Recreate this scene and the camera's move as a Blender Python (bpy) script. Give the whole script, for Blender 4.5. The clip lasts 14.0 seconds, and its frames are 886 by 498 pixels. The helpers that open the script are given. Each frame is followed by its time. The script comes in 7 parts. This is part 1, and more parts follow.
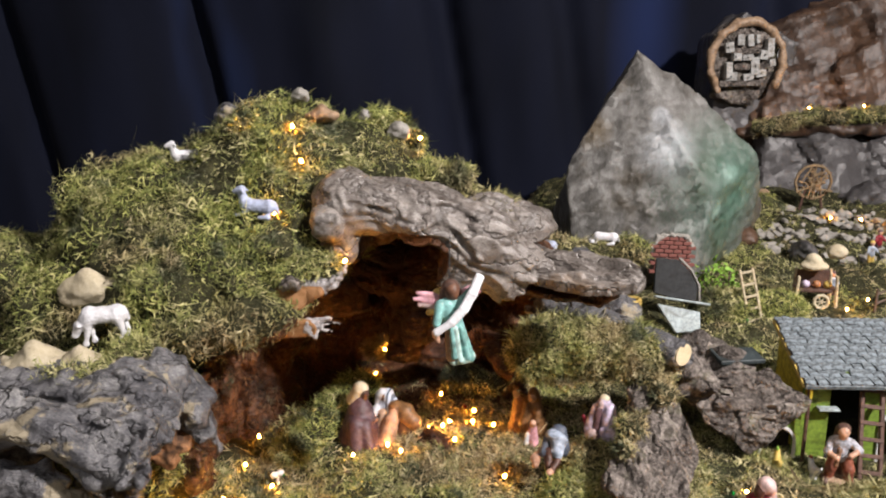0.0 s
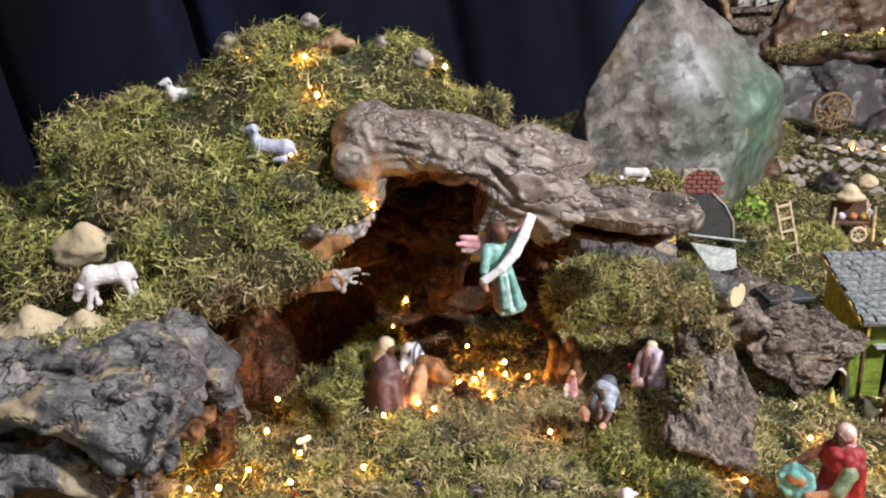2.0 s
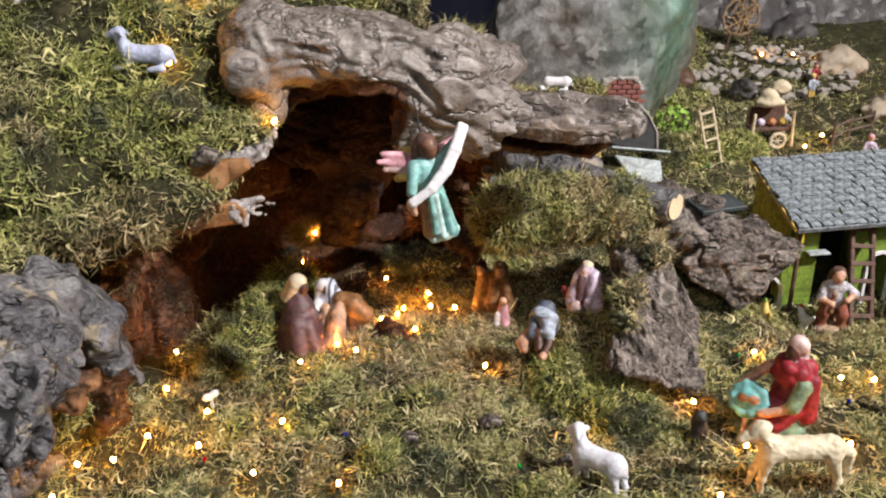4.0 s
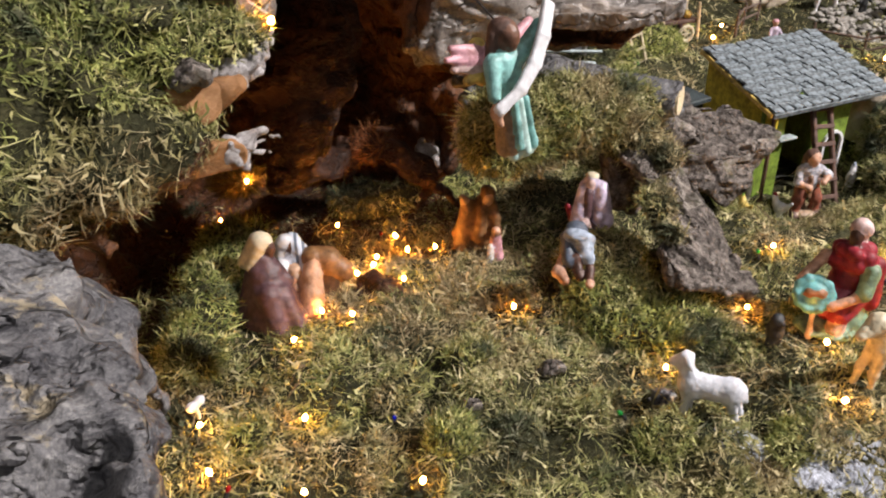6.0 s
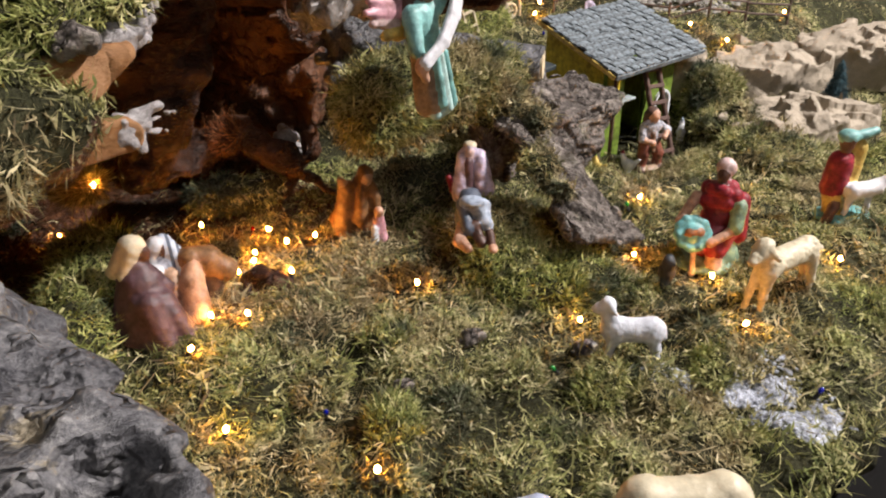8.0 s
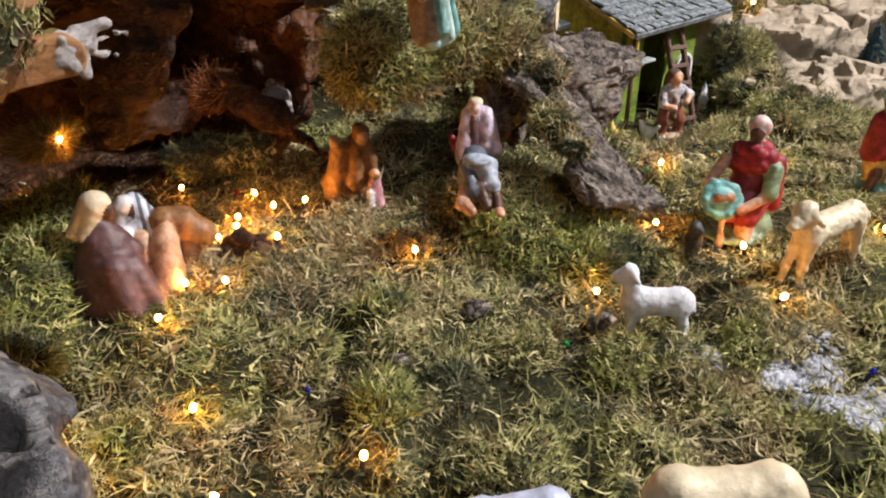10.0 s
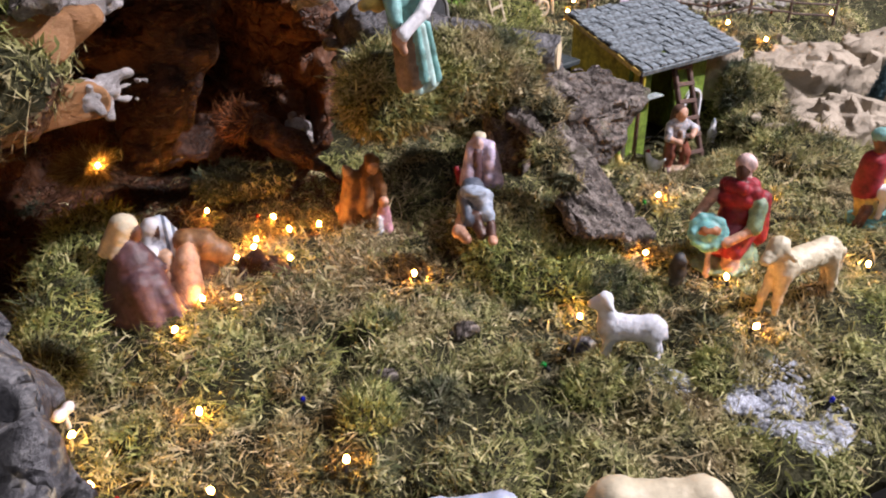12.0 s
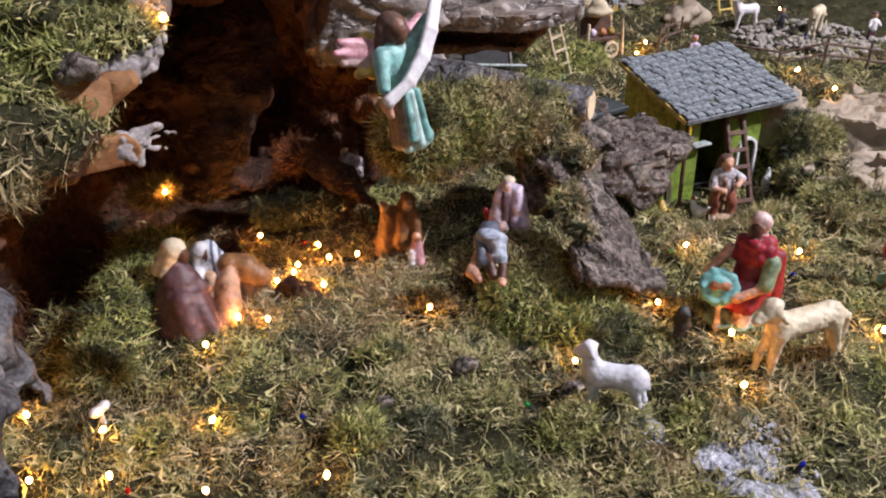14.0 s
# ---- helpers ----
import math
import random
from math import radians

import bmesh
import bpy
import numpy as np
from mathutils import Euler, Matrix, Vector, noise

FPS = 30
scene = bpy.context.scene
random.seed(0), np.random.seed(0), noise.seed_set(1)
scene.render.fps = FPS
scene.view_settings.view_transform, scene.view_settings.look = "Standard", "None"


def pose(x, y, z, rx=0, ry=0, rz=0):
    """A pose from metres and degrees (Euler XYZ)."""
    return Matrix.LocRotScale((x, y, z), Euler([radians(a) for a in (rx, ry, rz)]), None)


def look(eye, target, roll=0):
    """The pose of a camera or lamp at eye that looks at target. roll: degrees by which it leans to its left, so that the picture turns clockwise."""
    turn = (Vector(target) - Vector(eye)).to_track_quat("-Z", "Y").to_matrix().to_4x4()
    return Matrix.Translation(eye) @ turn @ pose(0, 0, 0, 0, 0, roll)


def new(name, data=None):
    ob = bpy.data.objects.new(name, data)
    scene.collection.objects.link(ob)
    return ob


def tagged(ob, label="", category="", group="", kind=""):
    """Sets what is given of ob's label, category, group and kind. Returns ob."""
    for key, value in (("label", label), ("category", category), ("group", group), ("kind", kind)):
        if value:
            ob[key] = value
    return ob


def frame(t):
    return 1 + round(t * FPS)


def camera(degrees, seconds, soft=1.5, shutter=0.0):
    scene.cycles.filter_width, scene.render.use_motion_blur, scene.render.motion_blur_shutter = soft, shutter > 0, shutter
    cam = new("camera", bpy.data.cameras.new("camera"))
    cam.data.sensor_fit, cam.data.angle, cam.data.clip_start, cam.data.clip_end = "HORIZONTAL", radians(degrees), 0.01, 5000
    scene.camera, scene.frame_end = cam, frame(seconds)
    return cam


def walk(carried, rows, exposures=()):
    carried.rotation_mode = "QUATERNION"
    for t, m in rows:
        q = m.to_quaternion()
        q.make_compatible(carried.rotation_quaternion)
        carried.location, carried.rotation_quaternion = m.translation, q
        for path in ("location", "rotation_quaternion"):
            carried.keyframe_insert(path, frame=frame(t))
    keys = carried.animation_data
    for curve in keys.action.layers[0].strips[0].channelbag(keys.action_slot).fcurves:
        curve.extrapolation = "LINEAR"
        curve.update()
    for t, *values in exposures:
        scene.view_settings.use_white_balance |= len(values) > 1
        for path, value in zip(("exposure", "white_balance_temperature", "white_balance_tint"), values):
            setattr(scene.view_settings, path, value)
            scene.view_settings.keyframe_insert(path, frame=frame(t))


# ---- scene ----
cam = camera(60.0, 14.0, 2.0)
METRES, EYE, TILT, LEAN, TURN = 1.0, 1.4, -15.0, 1.0, 0.0
ROWS = [
    (0.0, 0.0, 0.0, 0.0, -0.0, 0.0, -0.0),
    (0.5, -0.0036, 0.0655, 0.0107, 1.68, -0.65, 0.2),
    (1.0, -0.0164, 0.104, 0.0052, 1.68, -1.51, 0.81),
    (1.5, -0.064, 0.0965, -0.0035, -0.33, -2.68, 1.4),
    (2.0, -0.0714, 0.0966, -0.0097, -1.75, -3.81, 1.89),
    (2.5, -0.0622, 0.1068, -0.0113, -3.19, -4.92, 2.21),
    (3.0, -0.0722, 0.1208, -0.0184, -4.65, -6.31, 2.6),
    (5.5, -0.1936, 0.3866, -0.0315, -21.8, -14.4, 6.88),
    (6.0, -0.2736, 0.4219, -0.0401, -26.85, -15.74, 8.07),
    (6.5, -0.2665, 0.4275, -0.0515, -31.75, -16.79, 9.08),
    (7.0, -0.2809, 0.4483, -0.0513, -36.15, -17.14, 9.81),
    (7.5, -0.3359, 0.4705, -0.0469, -39.95, -17.52, 10.29),
    (8.0, -0.3408, 0.4951, -0.058, -43.06, -18.11, 10.39),
    (10.5, -0.2943, 0.5449, -0.1051, -41.94, -18.74, 9.96),
    (11.0, -0.3033, 0.5275, -0.0989, -41.24, -18.03, 10.03),
    (11.5, -0.305, 0.5016, -0.0954, -40.26, -17.32, 9.99),
    (12.0, -0.2958, 0.4792, -0.0916, -38.84, -16.59, 9.78),
    (12.5, -0.2798, 0.4598, -0.0875, -36.49, -15.89, 9.39),
    (13.0, -0.2594, 0.4369, -0.0805, -33.95, -15.29, 8.84),
    (13.5, -0.2571, 0.4273, -0.0779, -31.67, -14.66, 8.58),
    (14.0, -0.242, 0.3884, -0.0736, -29.9, -13.84, 8.56),
]
walk(cam, [(t, pose(0, 0, EYE, TILT, LEAN, TURN) @ pose(METRES * x, METRES * y, METRES * z, 90 + pitch, roll, yaw)) for t, x, y, z, yaw, pitch, roll in ROWS],
     [(0.0, 0.0, 6500, 10), (11.0, 0.0, 6500, 10), (11.6, 0.0, 6200, 16), (12.4, -0.03, 6050, 18), (13.0, -0.16, 6050, 18), (14.0, -0.2, 6050, 18)])

# ---- light: a darkened hall, one ceiling spot to the front right, an added weak fill, fairy lights in the moss ----
world = bpy.data.worlds.new("world")
scene.world = world
world.use_nodes = True
world.node_tree.nodes["Background"].inputs[0].default_value = (0.5, 0.55, 0.65, 1)
world.node_tree.nodes["Background"].inputs[1].default_value = 0.02


def area_lamp(name, eye, target, size, watts, colour):
    data = bpy.data.lights.new(name, "AREA")
    data.shape, data.size, data.energy, data.color = "DISK", size, watts, colour
    lamp = new(name, data)
    lamp.matrix_world = look(eye, target)
    return tagged(lamp, "unseen white ceiling light: hall spot and added fill", "lamp")


area_lamp("ceiling_spot", (1.75, -0.35, 2.75), (0.1, 1.0, 0.9), 0.16, 166, (1.0, 0.93, 0.90))
# Weak fill from the front left, added out of view to lift the shadows.
area_lamp("fill_lamp", (-0.9, -1.3, 2.85), (0.0, 1.0, 1.0), 0.5, 11, (0.97, 0.96, 1.0))


# ---- materials ----
def graph(name, rough=0.7, metal=0.0, spec=0.4):
    m = bpy.data.materials.new(name)
    m.use_nodes = True
    nt = m.node_tree
    b = nt.nodes["Principled BSDF"]
    b.inputs["Roughness"].default_value = rough
    b.inputs["Metallic"].default_value = metal
    b.inputs["Specular IOR Level"].default_value = spec
    return m, nt, b


def add(nt, kind, **props):
    n = nt.nodes.new("ShaderNode" + kind)
    for key, value in props.items():
        if key == "blend":
            n.blend_type = value
        elif key == "data":
            n.data_type = value
        else:
            n.inputs[key].default_value = value
    return n


def coords(nt, scale=(1, 1, 1)):
    tc = nt.nodes.new("ShaderNodeTexCoord")
    mp = nt.nodes.new("ShaderNodeMapping")
    mp.inputs["Scale"].default_value = scale
    nt.links.new(tc.outputs["Object"], mp.inputs["Vector"])
    return mp.outputs["Vector"]


def ramp(nt, fac, stops):
    r = nt.nodes.new("ShaderNodeValToRGB")
    el = r.color_ramp.elements
    while len(el) < len(stops):
        el.new(0.5)
    for e, (at, c) in zip(el, stops):
        e.position, e.color = at, (*c, 1)
    nt.links.new(fac, r.inputs["Fac"])
    return r.outputs["Color"]


def mixed(nt, fac, a, b, blend="MIX"):
    m = nt.nodes.new("ShaderNodeMix")
    m.data_type, m.blend_type = "RGBA", blend
    for value, socket in ((fac, m.inputs["Factor"]), (a, m.inputs["A"]), (b, m.inputs["B"])):
        if isinstance(value, bpy.types.NodeSocket):
            nt.links.new(value, socket)
        else:
            socket.default_value = value if isinstance(value, (int, float)) else (*value, 1)
    return m.outputs["Result"]


def noise_tex(nt, vec, scale, detail=4, rough=0.6):
    n = nt.nodes.new("ShaderNodeTexNoise")
    n.inputs["Scale"].default_value, n.inputs["Detail"].default_value, n.inputs["Roughness"].default_value = scale, detail, rough
    nt.links.new(vec, n.inputs["Vector"])
    return n.outputs["Fac"]


def crumple(nt, vec, scale):
    """Facets of crumpled paper: each cell of the surface tilts its own way."""
    n = nt.nodes.new("ShaderNodeTexVoronoi")
    n.inputs["Scale"].default_value = scale
    nt.links.new(vec, n.inputs["Vector"])
    off, tilt, dot = (nt.nodes.new("ShaderNodeVectorMath") for _ in range(3))
    off.operation, tilt.operation, dot.operation = "SUBTRACT", "SUBTRACT", "DOT_PRODUCT"
    nt.links.new(vec, off.inputs[0])
    nt.links.new(n.outputs["Position"], off.inputs[1])
    nt.links.new(n.outputs["Color"], tilt.inputs[0])
    tilt.inputs[1].default_value = (0.5, 0.5, 0.5)
    nt.links.new(off.outputs["Vector"], dot.inputs[0])
    nt.links.new(tilt.outputs["Vector"], dot.inputs[1])
    return dot.outputs["Value"]


def crumpled(m, scales=((9, 1.0), (24, 1.0)), strength=1.0):
    """Adds the facets on top of a material's own relief."""
    nt = m.node_tree
    b = nt.nodes["Principled BSDF"]
    v = coords(nt)
    warp = nt.nodes.new("ShaderNodeVectorMath")
    warp.operation = "MULTIPLY_ADD"
    wob = nt.nodes.new("ShaderNodeTexNoise")
    wob.inputs["Scale"].default_value = 9
    nt.links.new(v, wob.inputs["Vector"])
    nt.links.new(wob.outputs["Color"], warp.inputs[0])
    warp.inputs[1].default_value = (0.05, 0.05, 0.05)
    nt.links.new(v, warp.inputs[2])
    last = b.inputs["Normal"].links[0].from_socket
    for scale, weight in scales:
        n = nt.nodes.new("ShaderNodeBump")
        n.inputs["Strength"].default_value, n.inputs["Distance"].default_value = strength, weight
        nt.links.new(crumple(nt, warp.outputs["Vector"], scale), n.inputs["Height"])
        nt.links.new(last, n.inputs["Normal"])
        last = n.outputs["Normal"]
    nt.links.new(last, b.inputs["Normal"])
    return m


def bump(nt, b, height, strength, distance):
    n = nt.nodes.new("ShaderNodeBump")
    n.inputs["Strength"].default_value, n.inputs["Distance"].default_value = strength, distance
    nt.links.new(height, n.inputs["Height"])
    nt.links.new(n.outputs["Normal"], b.inputs["Normal"])


def stony(name, stops, scale, rough=0.75, relief=0.003, spec=0.35, fine=6.0, stretch=(1, 1, 1), stain=None, stain_scale=9.0, spray=None, cracks=0.0, crack_scale=40.0, gloss=0.0, over=(0.5, 0.62)):
    """Stone, bark, paper and soil: three scales of colour, a stain, dark cracks, uneven gloss and a relief."""
    m, nt, b = graph(name, rough, 0.0, spec)
    v = coords(nt, stretch)
    big, small, tiny = noise_tex(nt, v, scale, 6, 0.62), noise_tex(nt, v, scale * fine, 6, 0.72), noise_tex(nt, v, scale * fine * 5, 4, 0.7)
    both = mixed(nt, 0.3, mixed(nt, 0.45, big, small), tiny)
    c = ramp(nt, both, stops)
    if stain:
        patch = ramp(nt, noise_tex(nt, v, stain_scale, 7, 0.68), ((over[0], (0, 0, 0)), (over[1], (1, 1, 1))))
        c = mixed(nt, patch, c, mixed(nt, tiny, stain, tuple(x * 0.5 for x in stain)))
    for centre, radius, colour in spray or ():
        far = nt.nodes.new("ShaderNodeVectorMath")
        far.operation = "DISTANCE"
        far.inputs[1].default_value = centre
        nt.links.new(coords(nt), far.inputs[0])
        wob = nt.nodes.new("ShaderNodeMath")
        wob.operation = "MULTIPLY_ADD"
        nt.links.new(small, wob.inputs[0])
        wob.inputs[1].default_value = radius * 1.6
        nt.links.new(far.outputs["Value"], wob.inputs[2])
        c = mixed(nt, ramp(nt, wob.outputs[0], ((radius * 0.9, (0.85, 0.85, 0.85)), (radius * 2.0, (0, 0, 0)))), c, colour)
    height = both
    if cracks:
        line = None
        for times, detail in ((1.0, 5), (2.7, 4)):
            vein = nt.nodes.new("ShaderNodeMath")
            vein.operation = "SUBTRACT"
            nt.links.new(noise_tex(nt, v, crack_scale * times, detail, 0.55), vein.inputs[0])
            vein.inputs[1].default_value = 0.5
            size = nt.nodes.new("ShaderNodeMath")
            size.operation = "ABSOLUTE"
            nt.links.new(vein.outputs[0], size.inputs[0])
            one = ramp(nt, size.outputs[0], ((0.0, (0.1, 0.1, 0.1)), (0.035, (1, 1, 1))))
            line = one if line is None else mixed(nt, 0.8, line, one, "MULTIPLY")
        c = mixed(nt, cracks, c, line, "MULTIPLY")
        height = mixed(nt, 0.5, both, line)
    nt.links.new(c, b.inputs["Base Color"])
    if gloss:
        nt.links.new(ramp(nt, small, ((0.35, (rough - gloss,) * 3), (0.65, (min(1, rough + gloss),) * 3))), b.inputs["Roughness"])
    bump(nt, b, height, 1.0, relief)
    return m


def paint(name, colour, rough=0.5, spec=0.4, wear=0.2, dirt=0.75):
    """Hand-painted plaster or wood: a little uneven."""
    m, nt, b = graph(name, rough, 0.0, spec)
    v = coords(nt)
    n = noise_tex(nt, v, 130, 5)
    lo = tuple(c * (1 - wear * 2.4) for c in colour)
    hi = tuple(min(1, c * (1 + wear)) for c in colour)
    c = ramp(nt, n, ((0.3, lo), (0.7, hi)))
    grime = ramp(nt, noise_tex(nt, v, 45, 6, 0.7), ((0.36, (0.42, 0.36, 0.30)), (0.52, (1, 1, 1))))
    nt.links.new(mixed(nt, dirt, c, grime, "MULTIPLY"), b.inputs["Base Color"])
    bump(nt, b, noise_tex(nt, v, 300, 4), 0.5, 0.0012)
    return m


def mossy(name, tones):
    """Dried moss fibres: every fibre takes its own tone, patches shift between green, straw and dark."""
    m, nt, b = graph(name, 0.85, 0.0, 0.2)
    g = nt.nodes.new("ShaderNodeNewGeometry")
    v = coords(nt)
    c = ramp(nt, g.outputs["Random Per Island"], tones[0])
    for tone, scale, span in zip(tones[1:], (10, 17, 6.5), ((0.46, 0.58), (0.53, 0.63), (0.52, 0.66))):
        where = ramp(nt, noise_tex(nt, v, scale, 3), ((span[0], (0, 0, 0)), (span[1], (0.9, 0.9, 0.9))))
        c = mixed(nt, where, c, ramp(nt, g.outputs["Random Per Island"], tone))
    nt.links.new(c, b.inputs["Base Color"])
    t = nt.nodes.new("ShaderNodeBsdfTranslucent")
    nt.links.new(c, t.inputs["Color"])
    s = nt.nodes.new("ShaderNodeMixShader")
    s.inputs[0].default_value = 0.22
    nt.links.new(b.outputs[0], s.inputs[1])
    nt.links.new(t.outputs[0], s.inputs[2])
    nt.links.new(s.outputs[0], nt.nodes["Material Output"].inputs["Surface"])
    return m


GREEN = ((0.0, (0.10, 0.108, 0.040)), (0.35, (0.270, 0.275, 0.108)), (0.7, (0.475, 0.445, 0.210)), (1.0, (0.74, 0.655, 0.40)))
STRAW = ((0.0, (0.104, 0.076, 0.043)), (0.35, (0.262, 0.204, 0.109)), (0.7, (0.44, 0.357, 0.198)), (1.0, (0.638, 0.542, 0.338)))
LUSH = ((0.0, (0.085, 0.105, 0.032)), (0.4, (0.258, 0.288, 0.084)), (0.8, (0.475, 0.48, 0.158)), (1.0, (0.72, 0.66, 0.31)))
DARK = ((0.0, (0.022, 0.032, 0.019)), (0.5, (0.066, 0.081, 0.046)), (1.0, (0.143, 0.149, 0.107)))
M_MOSS = mossy("moss_fibres", (GREEN, STRAW, DARK, LUSH))
M_HILLMOSS = mossy("hill_moss_fibres", (LUSH, GREEN, DARK, STRAW))
M_HAY = mossy("dry_fibres", (STRAW, STRAW))
RUST = ((0.0, (0.022, 0.010, 0.006)), (0.5, (0.085, 0.038, 0.018)), (1.0, (0.20, 0.10, 0.045)))
M_RUSTMOSS = mossy("brown_fibres", (RUST, RUST, DARK))
M_ORANGEFIBRE = mossy("orange_fibres", (((0.0, (0.06, 0.022, 0.010)), (0.5, (0.24, 0.09, 0.036)), (1.0, (0.46, 0.20, 0.085))), RUST))
M_DARKMOSS = mossy("dark_fibres", (DARK, GREEN))
M_SOIL = crumpled(stony("moss_soil", ((0.34, (0.008, 0.009, 0.004)), (0.5, (0.040, 0.040, 0.018)), (0.66, (0.125, 0.115, 0.055))), 55, 0.9, 0.007, 0.2, 5), ((120, 0.7), (300, 0.6)))
M_CAVE = crumpled(stony("cave_brown", ((0.32, (0.014, 0.006, 0.003)), (0.5, (0.105, 0.042, 0.018)), (0.68, (0.27, 0.12, 0.052))), 22, 0.5, 0.008, 0.35, 5, (1, 1, 1), (0.035, 0.016, 0.009), 9, None, 0.7, 13), ((14, 0.4), (38, 0.5), (90, 0.5)))
M_ROOT = stony("grey_driftwood", ((0.33, (0.024, 0.018, 0.015)), (0.44, (0.096, 0.080, 0.069)), (0.54, (0.215, 0.190, 0.172)), (0.69, (0.46, 0.425, 0.39))), 17, 0.36, 0.005, 0.62, 6, (0.7, 1, 1), (0.22, 0.150, 0.095), 9, None, 0.45, 8, 0.14, (0.55, 0.65))
M_STUMP = crumpled(stony("lichen_wood", ((0.35, (0.012, 0.012, 0.014)), (0.44, (0.056, 0.055, 0.062)), (0.53, (0.150, 0.147, 0.153)), (0.66, (0.37, 0.36, 0.345))), 19, 0.55, 0.008, 0.4, 6, (0.7, 1, 0.8), (0.44, 0.375, 0.265), 21, None, 0.35, 9, 0.14, (0.56, 0.60)), ((34, 0.4), (90, 0.45)))
M_BARK = crumpled(stony("bark", ((0.35, (0.020, 0.016, 0.014)), (0.45, (0.105, 0.088, 0.078)), (0.54, (0.245, 0.212, 0.188)), (0.67, (0.46, 0.41, 0.365))), 34, 0.85, 0.012, 0.25, 4, (1, 1, 1), (0.20, 0.19, 0.13), 20, None, 0.45, 16, 0.0, (0.57, 0.66)), ((40, 0.7), (110, 0.8)))
M_DARKROOT = crumpled(stony("dark_root", ((0.34, (0.008, 0.004, 0.003)), (0.5, (0.056, 0.023, 0.012)), (0.68, (0.17, 0.074, 0.032))), 30, 0.55, 0.010, 0.3, 5, (0.5, 1, 1), None, 9, None, 0.6, 16), ((25, 0.5), (70, 0.6)))
M_CUT = stony("cut_wood", ((0.3, (0.44, 0.34, 0.20)), (0.55, (0.64, 0.54, 0.36)), (0.75, (0.76, 0.68, 0.51))), 40, 0.7, 0.002)
M_INNERWOOD = stony("broken_wood", ((0.32, (0.08, 0.034, 0.016)), (0.48, (0.26, 0.115, 0.046)), (0.6, (0.40, 0.21, 0.10)), (0.75, (0.52, 0.34, 0.20))), 26, 0.6, 0.004, 0.35, 5, (1, 1, 1), (0.08, 0.04, 0.02), 30)
M_ORANGE = crumpled(stony("cut_branch_wood", ((0.3, (0.16, 0.072, 0.028)), (0.5, (0.31, 0.155, 0.065)), (0.75, (0.46, 0.275, 0.14))), 34, 0.6, 0.003, 0.3, 5, (0.4, 1, 1)), ((45, 0.5), (120, 0.4)))
M_FLAKE = crumpled(stony("white_flakes", ((0.34, (0.07, 0.062, 0.060)), (0.48, (0.33, 0.305, 0.30)), (0.64, (0.70, 0.67, 0.68))), 60, 0.7, 0.004), ((60, 0.8), (150, 0.8)))
M_LIMESTONE = stony("pale_stone", ((0.3, (0.27, 0.225, 0.14)), (0.5, (0.50, 0.43, 0.30)), (0.72, (0.68, 0.62, 0.48))), 35, 0.85, 0.003)
M_PAPER = crumpled(stony("kraft_paper", ((0.3, (0.20, 0.165, 0.12)), (0.5, (0.31, 0.262, 0.20)), (0.72, (0.42, 0.36, 0.285))), 12, 0.8, 0.002), ((24, 0.45), (55, 0.45), (120, 0.3)))
M_PAINTED = crumpled(stony("painted_paper_rock", ((0.34, (0.026, 0.024, 0.020)), (0.44, (0.080, 0.075, 0.068)), (0.54, (0.155, 0.150, 0.142)), (0.68, (0.34, 0.335, 0.325))), 24, 0.42, 0.003, 0.6, 7, (1, 1, 0.6), (0.085, 0.070, 0.050), 9,
                           (((0.462, 1.575, 1.185), 0.060, (0.44, 0.465, 0.49)), ((0.445, 1.59, 1.25), 0.022, (0.46, 0.48, 0.51)), ((0.62, 1.60, 1.08), 0.17, (0.060, 0.150, 0.108)), ((0.60, 1.58, 1.13), 0.028, (0.22, 0.34, 0.29)), ((0.56, 1.56, 1.06), 0.022, (0.24, 0.36, 0.31)), ((0.31, 1.61, 1.22), 0.040, (0.15, 0.11, 0.06)), ((0.36, 1.63, 1.32), 0.03, (0.15, 0.115, 0.07))), 0.0, 9, 0.12), ((9, 0.24), (26, 0.26), (70, 0.36)))
M_BROWNROCK = crumpled(stony("brown_paper_rock", ((0.32, (0.010, 0.006, 0.004)), (0.46, (0.036, 0.021, 0.014)), (0.58, (0.085, 0.046, 0.027)), (0.74, (0.145, 0.108, 0.082))), 3.5, 0.5, 0.003, 0.45, 4), ((6, 0.4), (16, 0.3), (50, 0.2)))
M_GREYROCK = crumpled(stony("grey_paper_rock", ((0.3, (0.022, 0.020, 0.020)), (0.5, (0.064, 0.060, 0.061)), (0.72, (0.14, 0.135, 0.138))), 7, 0.42, 0.003, 0.55), ((7, 0.45), (18, 0.3), (60, 0.2)))
M_SLATE = paint("slate", (0.20, 0.235, 0.26), 0.55, 0.5, 0.3)
M_YELLOW = paint("yellow_wall", (0.64, 0.50, 0.045), 0.6)
M_GREENWALL = paint("green_wall", (0.17, 0.26, 0.035), 0.6)
# Near-black: the shade inside the house as colour; also the black bulb sockets.
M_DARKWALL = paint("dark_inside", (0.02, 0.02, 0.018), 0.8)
M_WHITE = paint("white_plaster", (0.66, 0.66, 0.69), 0.45, 0.4, 0.08, 0.25)
M_PLASTER = paint("dusty_plaster", (0.40, 0.40, 0.39), 0.7, 0.3, 0.2)
M_WOOL = paint("white_wool", (0.58, 0.60, 0.66), 0.55, 0.4, 0.1, 0.3)
M_CREAM = paint("cream_wool", (0.60, 0.53, 0.38), 0.5, 0.4, 0.1, 0.35)
M_BLUEWOOL = paint("bluish_wool", (0.42, 0.47, 0.62), 0.55, 0.4, 0.1, 0.35)
M_SKIN = paint("painted_skin", (0.55, 0.32, 0.22), 0.45)
